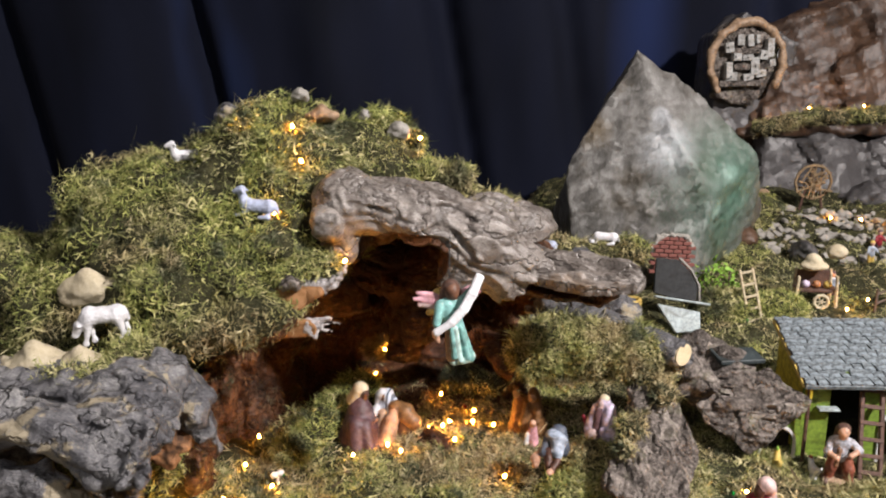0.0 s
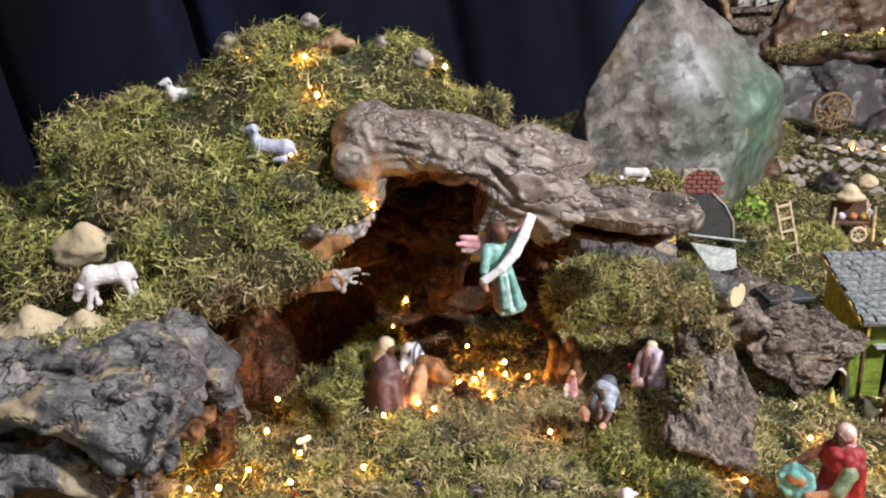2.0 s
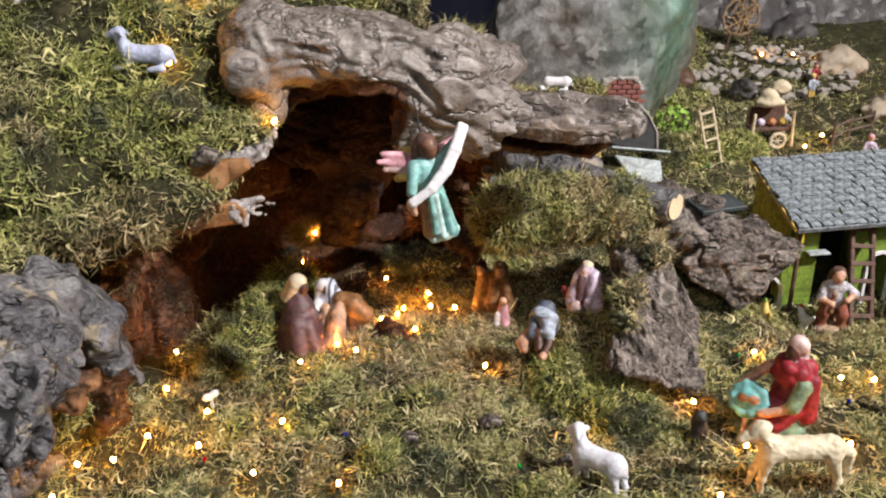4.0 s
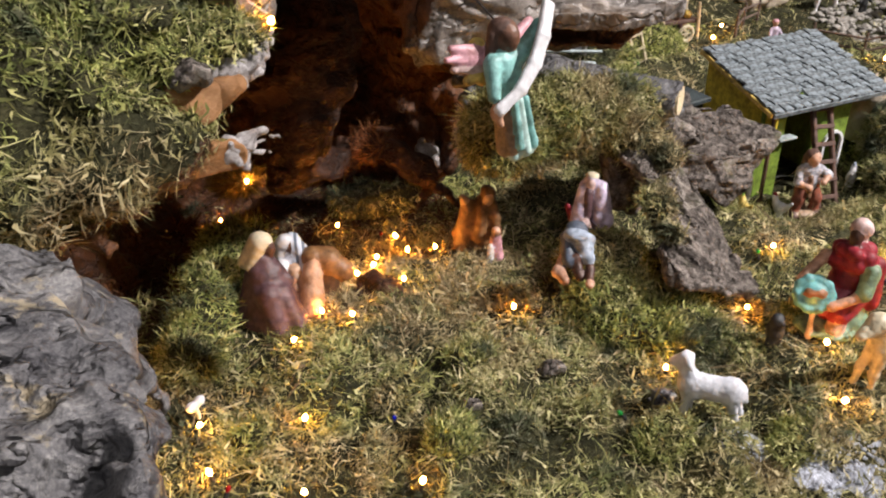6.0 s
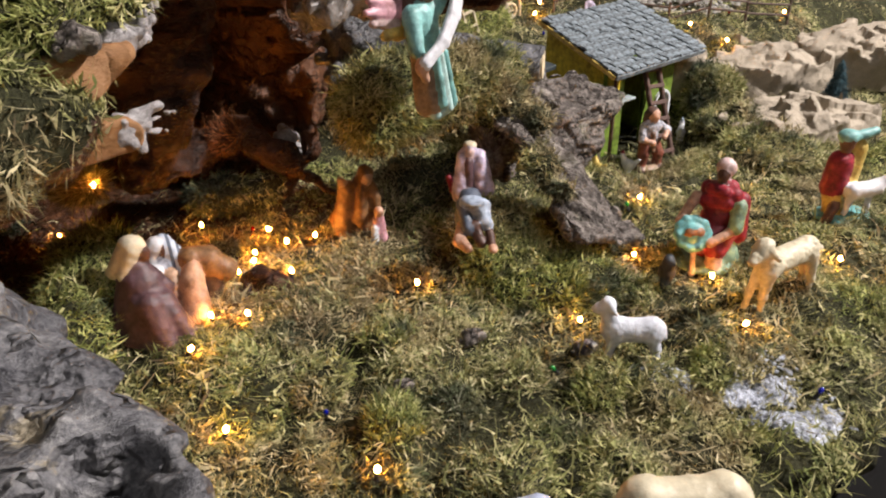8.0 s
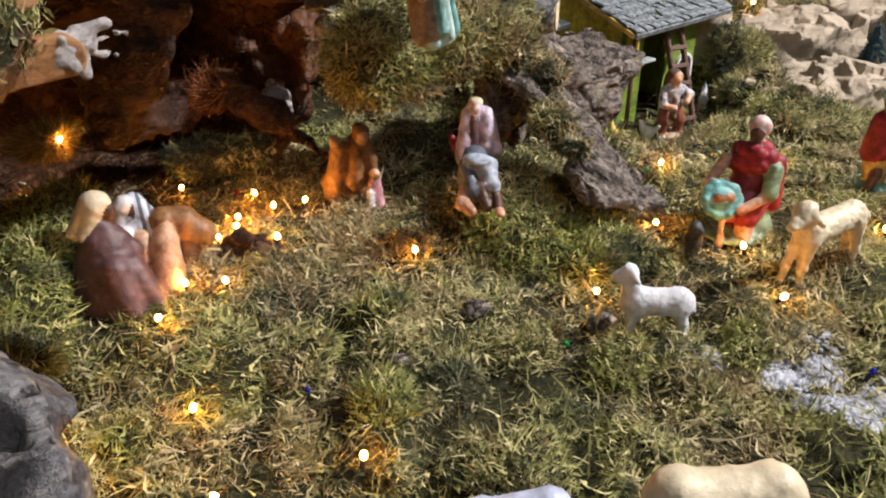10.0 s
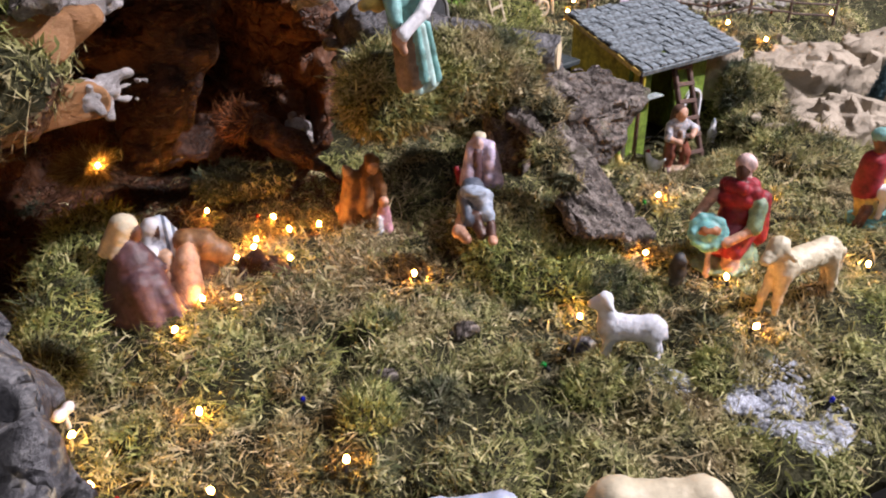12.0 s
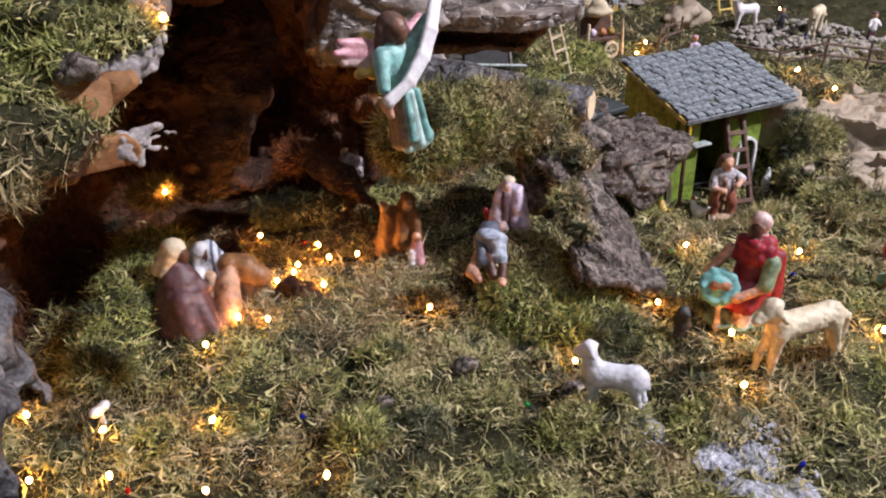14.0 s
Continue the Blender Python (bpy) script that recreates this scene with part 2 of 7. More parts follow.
M_DARKSKIN = paint("brown_skin", (0.16, 0.075, 0.045), 0.45)
M_ROBE = paint("brown_robe", (0.105, 0.056, 0.062), 0.5, 0.4, 0.12)
M_RED = paint("red_cloth", (0.27, 0.022, 0.034), 0.55, 0.3)
M_TEAL = paint("aqua_cloth", (0.22, 0.45, 0.43), 0.45)
M_TURQ = paint("turquoise_paint", (0.16, 0.42, 0.42), 0.45)
M_BLUE = paint("pale_blue_cloth", (0.36, 0.42, 0.52), 0.5)
M_STRIPE = paint("grey_striped_cloth", (0.5, 0.5, 0.56), 0.5, 0.4, 0.35)
M_LILAC = paint("lilac_cloth", (0.54, 0.46, 0.60), 0.5)
M_PINK = paint("pink_paint", (0.62, 0.33, 0.38), 0.45)
M_GOLD = paint("yellow_paint", (0.62, 0.45, 0.12), 0.45)
M_TAN = paint("tan_cloth", (0.33, 0.225, 0.145), 0.5)
M_CLOAK = paint("brown_cloak", (0.20, 0.105, 0.06), 0.5)
M_OCHRE = paint("ochre_cloak", (0.25, 0.125, 0.05), 0.5)
M_PEACH = paint("peach_cloth", (0.50, 0.31, 0.20), 0.5, 0.4, 0.12)
M_PALETEAL = paint("pale_aqua_cloth", (0.42, 0.60, 0.57), 0.45, 0.4, 0.15)
M_BRICKCLOTH = paint("brick_red_cloth", (0.27, 0.085, 0.05), 0.5)
M_FACE = paint("dark_face", (0.085, 0.04, 0.028), 0.45)
M_ROSE = paint("rose_cloth", (0.42, 0.07, 0.10), 0.4)
M_DARKRED = paint("dark_red_cloth", (0.20, 0.012, 0.022), 0.4)
M_SCARF = paint("pale_pink_scarf", (0.62, 0.45, 0.43), 0.5)
M_GREYBLUE = paint("grey_blue_cloth", (0.10, 0.12, 0.165), 0.5)
M_OX = paint("ox_brown", (0.36, 0.15, 0.06), 0.5)
M_WOOD = paint("brown_wood", (0.11, 0.06, 0.045), 0.6)
M_PALEWOOD = paint("pale_wood", (0.60, 0.51, 0.35), 0.6)
M_TWIG = paint("twig_brown", (0.24, 0.165, 0.09), 0.7)
M_FENCE = paint("fence_wood", (0.13, 0.09, 0.07), 0.7)
M_DRABGREEN = paint("drab_green_base", (0.22, 0.33, 0.21), 0.5)
M_BRICK = paint("red_brick", (0.19, 0.065, 0.052), 0.75)
M_MORTAR = paint("mortar", (0.45, 0.42, 0.38), 0.8)
M_DARKSLATE = paint("dark_slate", (0.040, 0.052, 0.056), 0.55, 0.4, 0.25)
M_CHALK = paint("black_slab", (0.028, 0.03, 0.032), 0.6)
M_PALESLAB = paint("pale_slab", (0.36, 0.42, 0.43), 0.6)
M_LEAF = paint("bright_leaf", (0.25, 0.45, 0.06), 0.6)
M_FIR = paint("blue_fir", (0.09, 0.17, 0.20), 0.7, 0.3, 0.35)
M_BLACKCLOTH = paint("black_cloth", (0.008, 0.008, 0.009), 0.9, 0.1)
M_STONE = stony("pebble", ((0.3, (0.13, 0.12, 0.105)), (0.6, (0.34, 0.32, 0.29))), 60, 0.7, 0.002)
M_SAND = crumpled(stony("silver_sand", ((0.36, (0.07, 0.07, 0.075)), (0.46, (0.32, 0.34, 0.40)), (0.58, (0.74, 0.78, 0.90))), 60, 0.3, 0.006, 0.6, 4), ((120, 0.8), (260, 0.7)))
M_FLOOR = stony("hall_floor", ((0.3, (0.16, 0.14, 0.12)), (0.7, (0.28, 0.25, 0.21))), 5, 0.5, 0.001)
M_HALL = stony("hall_plaster", ((0.3, (0.36, 0.35, 0.33)), (0.7, (0.44, 0.43, 0.41))), 3, 0.9, 0.001)


def velvet():
    m, nt, b = graph("navy_curtain", 0.85, 0.0, 0.15)
    v = coords(nt, (1, 1, 0.25))
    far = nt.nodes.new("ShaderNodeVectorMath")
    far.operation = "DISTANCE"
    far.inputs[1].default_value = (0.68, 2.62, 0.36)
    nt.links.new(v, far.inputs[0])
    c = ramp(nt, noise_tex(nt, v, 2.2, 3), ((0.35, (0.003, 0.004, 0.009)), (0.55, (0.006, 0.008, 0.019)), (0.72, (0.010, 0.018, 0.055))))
    # Bluish haze of light on the cloth, painted into its colour, fading outwards.
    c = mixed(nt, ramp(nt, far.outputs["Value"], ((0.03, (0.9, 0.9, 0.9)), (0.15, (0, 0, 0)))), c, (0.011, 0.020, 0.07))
    nt.links.new(c, b.inputs["Base Color"])
    bump(nt, b, noise_tex(nt, coords(nt), 300, 3), 0.3, 0.002)
    return m


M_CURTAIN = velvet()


def banded(name, light, dark, scale):
    """Woven cloth with narrow dark bands."""
    m, nt, b = graph(name, 0.55)
    w = nt.nodes.new("ShaderNodeTexWave")
    w.inputs["Scale"].default_value, w.inputs["Distortion"].default_value = scale, 1.5
    nt.links.new(coords(nt, (1.0, 0.5, 0.35)), w.inputs["Vector"])
    nt.links.new(ramp(nt, w.outputs["Fac"], ((0.55, light), (0.72, dark))), b.inputs["Base Color"])
    return m


M_BANDS = banded("banded_cloth", (0.50, 0.54, 0.62), (0.12, 0.14, 0.18), 42.0)


def glowing(name, colour, strength):
    m, nt, b = graph(name, 0.3)
    b.inputs["Base Color"].default_value = (*colour, 1)
    b.inputs["Emission Color"].default_value = (*colour, 1)
    b.inputs["Emission Strength"].default_value = strength
    return m


def lens(name, colour):
    m, nt, b = graph(name, 0.15)
    b.inputs["Base Color"].default_value = (*colour, 1)
    b.inputs["Transmission Weight"].default_value = 0.6
    return m


M_BULB = glowing("warm_bulb", (1.0, 0.385, 0.055), 380.0)


# ---- shaping tools ----
def vnoise(p, scale, seed=0):
    """Smooth value noise of points (n, 3), about -1 to 1."""
    q = p * scale
    i = np.floor(q).astype(np.int64)
    f = q - i
    f = f * f * (3 - 2 * f)
    out = np.zeros(len(p))
    for dx in (0, 1):
        for dy in (0, 1):
            for dz in (0, 1):
                h = (i[:, 0] + dx) * 374761393 + (i[:, 1] + dy) * 668265263 + (i[:, 2] + dz) * 2147483647 + seed * 974711
                h = (h ^ (h >> 13)) * 1274126177 & 0x7FFFFFFF
                h = (h ^ (h >> 16)) & 0xFFFF
                w = (f[:, 0] if dx else 1 - f[:, 0]) * (f[:, 1] if dy else 1 - f[:, 1]) * (f[:, 2] if dz else 1 - f[:, 2])
                out += w * (h / 32767.5 - 1)
    return out


def fbm(p, scale, octaves=3, seed=0):
    return sum(vnoise(p, scale * 2 ** k, seed + k) / 2 ** k for k in range(octaves))


def crease(p, size, seed, folds=4):
    """Crumpled paper: sharp folds in several directions, about -1 to 1."""
    rng = np.random.default_rng(seed)
    warp = np.stack([vnoise(p, 0.5 / size, seed + k) for k in (1, 2, 3)], 1) * size * 0.5
    out = np.zeros(len(p))
    for k in range(folds):
        d = rng.normal(0, 1, 3)
        d /= np.linalg.norm(d)
        t = (p + warp) @ d / (size * rng.uniform(0.7, 1.5)) + rng.random()
        out += np.abs((t % 1) * 2 - 1) * 2 - 1
    return out / folds


def ell(c, r, m=0):
    return "e", np.array(c, float), np.array(r, float), m


def cap(a, b, ra, rb, m=0):
    return "c", np.array(a, float), np.array(b, float), ra, rb, m


def dist(prim, p):
    if prim[0] == "e":
        q = (p - prim[1]) / prim[2]
        k0 = np.sqrt((q * q).sum(1))
        q = q / prim[2]
        k1 = np.sqrt((q * q).sum(1)) + 1e-9
        return k0 * (k0 - 1) / k1
    a, ba = prim[1], prim[2] - prim[1]
    pa = p - a
    h = np.clip(pa @ ba / (ba @ ba), 0, 1)
    q = pa - h[:, None] * ba
    return np.sqrt((q * q).sum(1)) - (prim[3] + (prim[4] - prim[3]) * h)


def union(prims, p, k):
    d = dist(prims[0], p)
    for prim in prims[1:]:
        e = dist(prim, p)
        h = np.clip(0.5 + 0.5 * (e - d) / k, 0, 1)
        d = e * (1 - h) + d * h - k * h * (1 - h)
    return d


def nets(field, lo, hi, step):
    """The surface field(p) = 0 in a box, as corners and four-sided faces."""
    lo, hi = np.array(lo, float), np.array(hi, float)
    n = np.maximum(((hi - lo) / step).astype(int) + 1, 3)
    axes = [lo[i] + step * np.arange(n[i]) for i in range(3)]
    v = np.empty(n)
    yy, zz = np.meshgrid(axes[1], axes[2], indexing="ij")
    slab = max(1, 120000 // yy.size)
    for s in range(0, n[0], slab):
        xs = axes[0][s:s + slab]
        p = np.stack([np.repeat(xs, yy.size), np.tile(yy.ravel(), len(xs)), np.tile(zz.ravel(), len(xs))], 1)
        v[s:s + slab] = field(p).reshape(len(xs), *yy.shape)
    for ax in range(3):
        sl = [slice(None)] * 3
        for end in (0, -1):
            sl[ax] = end
            v[tuple(sl)] = np.maximum(v[tuple(sl)], step * 0.5)
    inside = v < 0
    corner = [(a, b, c) for a in (0, 1) for b in (0, 1) for c in (0, 1)]
    cut = lambda arr, o: arr[o[0]:n[0] - 1 + o[0], o[1]:n[1] - 1 + o[1], o[2]:n[2] - 1 + o[2]]
    count = sum(cut(inside, o).astype(np.int8) for o in corner)
    live = (count > 0) & (count < 8)
    cells = np.argwhere(live)
    index = -np.ones(live.shape, np.int64)
    index[live] = np.arange(len(cells))
    pos, hits = np.zeros((len(cells), 3)), np.zeros(len(cells))
    for o in corner:
        for ax in range(3):
            if o[ax]:
                continue
            e = list(o)
            e[ax] = 1
            va = v[tuple((cells + o).T)]
            vb = v[tuple((cells + e).T)]
            hit = (va < 0) != (vb < 0)
            t = np.where(hit, va / np.where(hit, va - vb, 1), 0)
            q = np.tile(np.array(o, float), (len(cells), 1))
            q[:, ax] = t
            pos += q * hit[:, None]
            hits += hit
    verts = lo + step * (cells + pos / hits[:, None])
    faces = []
    for ax in range(3):
        b, c = [(1, 2), (2, 0), (0, 1)][ax]
        sa, sb = [slice(None)] * 3, [slice(None)] * 3
        sa[ax], sb[ax] = slice(0, -1), slice(1, None)
        x, y = inside[tuple(sa)], inside[tuple(sb)]
        e = np.argwhere(x != y)
        e = e[(e[:, b] > 0) & (e[:, c] > 0) & (e[:, b] < n[b] - 1) & (e[:, c] < n[c] - 1)]
        db, dc = np.eye(3, dtype=int)[b], np.eye(3, dtype=int)[c]
        quad = np.stack([index[tuple((e - d).T)] for d in (db * 0, db, db + dc, dc)], 1)
        flip = ~x[tuple(e.T)]
        quad[flip] = quad[flip][:, ::-1]
        faces.append(quad)
    return verts, np.concatenate(faces)


def mesh_of(name, verts, faces, mats, which=None, smooth=True):
    me = bpy.data.meshes.new(name)
    k = faces.shape[1]
    me.vertices.add(len(verts))
    me.vertices.foreach_set("co", np.ascontiguousarray(verts, np.float32).ravel())
    me.loops.add(faces.size)
    me.loops.foreach_set("vertex_index", np.ascontiguousarray(faces, np.int32).ravel())
    me.polygons.add(len(faces))
    me.polygons.foreach_set("loop_start", np.arange(0, faces.size, k, dtype=np.int32))
    for m in mats:
        me.materials.append(m)
    if which is not None:
        me.polygons.foreach_set("material_index", np.ascontiguousarray(which, np.int32))
    me.polygons.foreach_set("use_smooth", np.full(len(faces), bool(smooth)))
    me.update(calc_edges=True)
    if smooth == "creased":
        me.set_sharp_from_angle(angle=radians(13))
    return me


def box_of(prims, pad):
    lo, hi = np.full(3, 9e9), np.full(3, -9e9)
    for p in prims:
        if p[0] == "e":
            ends = (p[1] - p[2], p[1] + p[2])
        else:
            ends = (np.minimum(p[1] - p[3], p[2] - p[4]), np.maximum(p[1] + p[3], p[2] + p[4]))
        lo, hi = np.minimum(lo, ends[0]), np.maximum(hi, ends[1])
    return lo - pad, hi + pad


def wrinkles(prims, p, grain):
    """Folds that run along each limb, as on old roots; about -1 to 1."""
    q = p + np.stack([vnoise(p, 22, 61), vnoise(p, 22, 62), vnoise(p, 22, 63)], 1) * 0.012
    total, weight = np.zeros(len(p)), np.full(len(p), 1e-9)
    for k, prim in enumerate(prims):
        w = np.exp(-np.clip(dist(prim, p), 0, 0.2) / 0.008)
        axis = prim[2] - prim[1] if prim[0] == "c" else np.array([1.0, 0.3, -0.2])
        axis = axis / np.linalg.norm(axis)
        s = q - 0.86 * (q @ axis)[:, None] * axis
        a, b = vnoise(s, grain, 70 + k), vnoise(s, grain * 2.6, 90 + k)
        total += w * (1.0 - 2.2 * np.abs(a) + 0.45 * b)
        weight += w
    return total / weight


def sculpt(name, prims, mats, step=0.002, k=0.004, rough=0.0, grain=120.0, carve=(), carved=None, octaves=2, ridged=False, smooth=True, floor=None, cracks=0.0, crack_grain=30.0, along=(1, 1, 1), wrinkle=0.0, wrinkle_grain=90.0):
    """One mesh blown from soft shapes; carve takes shapes away, and carved is the material number of what is laid bare."""
    lo, hi = box_of(prims, rough * 2 + step * 2)

    def field(p):
        d = union(prims, p, k)
        if carve:
            cd = union(carve, p, k)
            d = np.maximum(d, -cd)
        if rough:
            w = fbm(p, grain, octaves)
            d = d + rough * (1 - 2 * np.abs(w) if ridged else w)
        if cracks:
            q = (p + np.stack([vnoise(p, 12, 41), vnoise(p, 12, 42), vnoise(p, 12, 43)], 1) * 0.03) * np.array(along, float)
            d = d + cracks * np.exp(-(vnoise(q, crack_grain, 44) / 0.13) ** 2) + cracks * 0.5 * np.exp(-(vnoise(q, crack_grain * 2.3, 45) / 0.15) ** 2)
        if wrinkle:
            close = np.abs(d) < 3 * wrinkle + 2 * step
            d[close] += wrinkle * wrinkles(prims, p[close], wrinkle_grain)
        if floor is not None:
            d = np.maximum(d, floor - p[:, 2])
        return d

    verts, faces = nets(field, lo, hi, step)
    which = None
    if len(mats) > 1:
        mid = verts[faces].mean(1)
        near = np.stack([dist(p, mid) for p in prims], 1).argmin(1)
        which = np.array([p[-1] for p in prims])[near]
        if carve and carved is not None:
            which = np.where(union(carve, mid, k) < step * 1.6 + rough, carved, which)
    return mesh_of(name, verts, faces, mats, which, smooth)


def bm_mesh(name, bm, material):
    me = bpy.data.meshes.new(name)
    bm.to_mesh(me)
    bm.free()
    me.materials.append(material)
    return me


def part(name, data, material, parent, label=""):
    """Links a bmesh or a mesh as one part under a thing or a part."""
    me = data if isinstance(data, bpy.types.Mesh) else bm_mesh(name, data, material)
    ob = new(name, me)
    ob.parent = parent
    if label:
        tagged(ob, label)
    return ob


def box(size, at=(0, 0, 0), bevel=0.0, turn=None, bm=None):
    made = bmesh.new()
    bmesh.ops.create_cube(made, size=1)
    bmesh.ops.scale(made, vec=size, verts=made.verts)
    if bevel:
        bmesh.ops.bevel(made, geom=made.edges[:], offset=bevel, segments=1, affect="EDGES")
    m = Matrix.Translation(at) @ (turn if turn else Matrix())
    bmesh.ops.transform(made, matrix=m, verts=made.verts)
    return made


def rod(a, b, ra, rb=None, sides=8):
    a, b = Vector(a), Vector(b)
    made = bmesh.new()
    bmesh.ops.create_cone(made, cap_ends=True, segments=sides, radius1=ra, radius2=ra if rb is None else rb, depth=(b - a).length)
    m = Matrix.Translation((a + b) / 2) @ (b - a).to_track_quat("Z", "Y").to_matrix().to_4x4()
    bmesh.ops.transform(made, matrix=m, verts=made.verts)
    return made


def thing(name, m, label, category, group="", kind=""):
    ob = new(name)
    ob.empty_display_size = 0.02
    ob.matrix_world = m
    return tagged(ob, label, category, group, kind)


def solid(name, me, label, category, group="", kind="", m=None):
    ob = new(name, me)
    if m is not None:
        ob.matrix_world = m
    return tagged(ob, label, category, group, kind)


def fibres(name, p, n, length, width, material, lie=0.6, seed=0, curl=0.5, comb=18.0):
    """Moss: one mesh of bent blades standing on the points p with the normals n."""
    rng = np.random.default_rng(seed)
    c = len(p)
    flow = np.stack([vnoise(p, comb, seed + k) for k in (11, 12, 13)], 1) * 1.4
    d = flow + rng.normal(0, 0.75, (c, 3))
    d -= (d * n).sum(1)[:, None] * n
    d /= np.linalg.norm(d, axis=1)[:, None] + 1e-9
    lift = np.clip(rng.normal(1 - lie, 0.28, c), 0.05, 1.0)[:, None]
    way = d * np.sqrt(1 - lift ** 2) + n * lift
    long = (length * rng.uniform(0.45, 1.35, c))[:, None]
    side = np.cross(way, n + rng.normal(0, 0.5, (c, 3)))
    side /= np.linalg.norm(side, axis=1)[:, None] + 1e-9
    w = (width * rng.uniform(0.6, 1.3, c))[:, None] * side
    bend = rng.normal(0, curl, (c, 3)) * long * 0.5
    a = p - n * 0.002
    mid = a + way * long * 0.55
    tip = a + way * long + bend
    verts = np.stack([a - w, a + w, mid - w * 0.8, mid + w * 0.8, tip], 1).reshape(-1, 3)
    base = np.arange(c)[:, None, None] * 5
    faces = (base + np.array([[0, 1, 3], [0, 3, 2], [2, 3, 4]])[None]).reshape(-1, 3)
    return mesh_of(name, verts, faces, [material], None, False)


def strands(name, p, n, length, width, material, lie=0.7, seed=0, wiggle=0.35, comb=16.0):
    """Stringy moss: long bent threads lying over each other."""
    rng = np.random.default_rng(seed)
    c = len(p)
    flow = np.stack([vnoise(p, comb, seed + k) for k in (51, 52, 53)], 1) * 1.2
    d = flow + rng.normal(0, 0.75, (c, 3))
    d -= (d * n).sum(1)[:, None] * n
    d /= np.linalg.norm(d, axis=1)[:, None] + 1e-9
    lift = np.clip(rng.normal(1 - lie, 0.25, c), 0.04, 0.95)[:, None]
    way = d * np.sqrt(1 - lift ** 2) + n * lift
    long = (length * rng.uniform(0.45, 1.5, c))[:, None]
    side = np.cross(way, n + rng.normal(0, 0.4, (c, 3)))
    side /= np.linalg.norm(side, axis=1)[:, None] + 1e-9
    bend = rng.normal(0, wiggle, (c, 1)) * side + rng.normal(-0.15, 0.25, (c, 1)) * n
    curl = rng.normal(0, wiggle * 0.6, (c, 1)) * side
    w = (width * rng.uniform(0.6, 1.4, c))[:, None]
    verts = []
    for i, t in enumerate(np.linspace(0, 1, 5)):
        q = p - n * 0.002 + way * long * t + bend * long * t * t + curl * long * math.sin(4.5 * t) * 0.5
        verts.append(q + (1 if i % 2 else -1) * side * w * (1.0 - 0.55 * t))
    tris = np.array([(i, i + 1, i + 2) for i in range(3)])
    f = (np.arange(c)[:, None, None] * 5 + tris[None]).reshape(-1, 3)
    return mesh_of(name, np.stack(verts, 1).reshape(-1, 3), f, [material], None, False)


def scatter(me, count, seed=0, keep=None):
    """Points and normals spread evenly over a mesh; keep(mid, normal) gives each face's weight."""
    me.calc_loop_triangles()
    t = len(me.loop_triangles)
    idx, nor = np.empty(t * 3, np.int32), np.empty(t * 3, np.float32)
    me.loop_triangles.foreach_get("vertices", idx)
    me.loop_triangles.foreach_get("normal", nor)
    co = np.empty(len(me.vertices) * 3, np.float32)
    me.vertices.foreach_get("co", co)
    tri = co.reshape(-1, 3)[idx.reshape(-1, 3)].astype(float)
    nor = nor.reshape(-1, 3).astype(float)
    area = np.linalg.norm(np.cross(tri[:, 1] - tri[:, 0], tri[:, 2] - tri[:, 0]), axis=1) / 2
    w = area * (keep(tri.mean(1), nor) if keep else 1)
    rng = np.random.default_rng(seed)
    pick = rng.choice(t, count, p=w / w.sum())
    u, v = rng.random(count), rng.random(count)
    over = u + v > 1
    u[over], v[over] = 1 - u[over], 1 - v[over]
    q = tri[pick]
    return q[:, 0] + u[:, None] * (q[:, 1] - q[:, 0]) + v[:, None] * (q[:, 2] - q[:, 0]), nor[pick]


def ease(v, a, b):
    t = np.clip((v - a) / (b - a), 0, 1)
    return t * t * (3 - 2 * t)


def pillows(p):
    """Moss cushions with creases between them."""
    q = p + np.stack([vnoise(p, 14, 31), vnoise(p, 14, 32), vnoise(p, 14, 33)], 1) * 0.02
    return 0.022 * (np.sqrt(np.abs(vnoise(q, 15, 2)) + 0.02) - 0.55) + 0.010 * (np.sqrt(np.abs(vnoise(q, 34, 3)) + 0.02) - 0.5)


def ground_z(x, y):
    """The height of the display's ground."""
    x, y = np.asarray(x, float), np.asarray(y, float)
    p = np.stack([x.ravel(), y.ravel(), np.zeros(x.size)], 1)
    lumps = (0.007 * vnoise(p, 9, 1) + pillows(p)).reshape(x.shape)
    right = ease(x, 0.70, 0.86)
    rise = 0.085 * (right * ease(y, 0.90, 1.12) + (1 - right) * ease(y, 1.19, 1.32))
    rise = rise * ease(x, 0.18, 0.34)
    back = 0.09 * ease(y, 1.38, 2.1) * ease(x, 0.2, 0.5)
    dip = 0.030 * ease(x, 0.44, 0.50) * (1 - ease(x, 0.70, 0.76)) * ease(y, 0.90, 0.97) * (1 - ease(y, 1.10, 1.2))
    return 0.806 + lumps + rise + back - dip


def on_ground(x, y, lift=0.0):
    return float(ground_z(x, y)) + lift


# ---- the hall and the display's base ----
def slab(name, size, at, material, label, category):
    return solid(name, bm_mesh(name, box(size, at, 0.0), material), label, category, kind="structure")


slab("floor", (7.0, 7.0, 0.1), (0, 0, -0.05), M_FLOOR, "brown stone floor of the hall", "floor")
slab("ceiling", (7.0, 7.0, 0.1), (0, 0, 3.15), M_HALL, "grey plaster ceiling of the hall", "ceiling")
slab("wall_north", (7.0, 0.1, 3.1), (0, 3.45, 1.55), M_HALL, "grey plaster wall behind the curtain", "wall")
slab("wall_south", (7.0, 0.1, 3.1), (0, -3.45, 1.55), M_HALL, "grey plaster wall of the hall", "wall")
slab("wall_west", (0.1, 6.8, 3.1), (-3.45, 0, 1.55), M_HALL, "grey plaster wall of the hall", "wall")
slab("wall_east", (0.1, 6.8, 3.1), (3.45, 0, 1.55), M_HALL, "grey plaster wall of the hall", "wall")


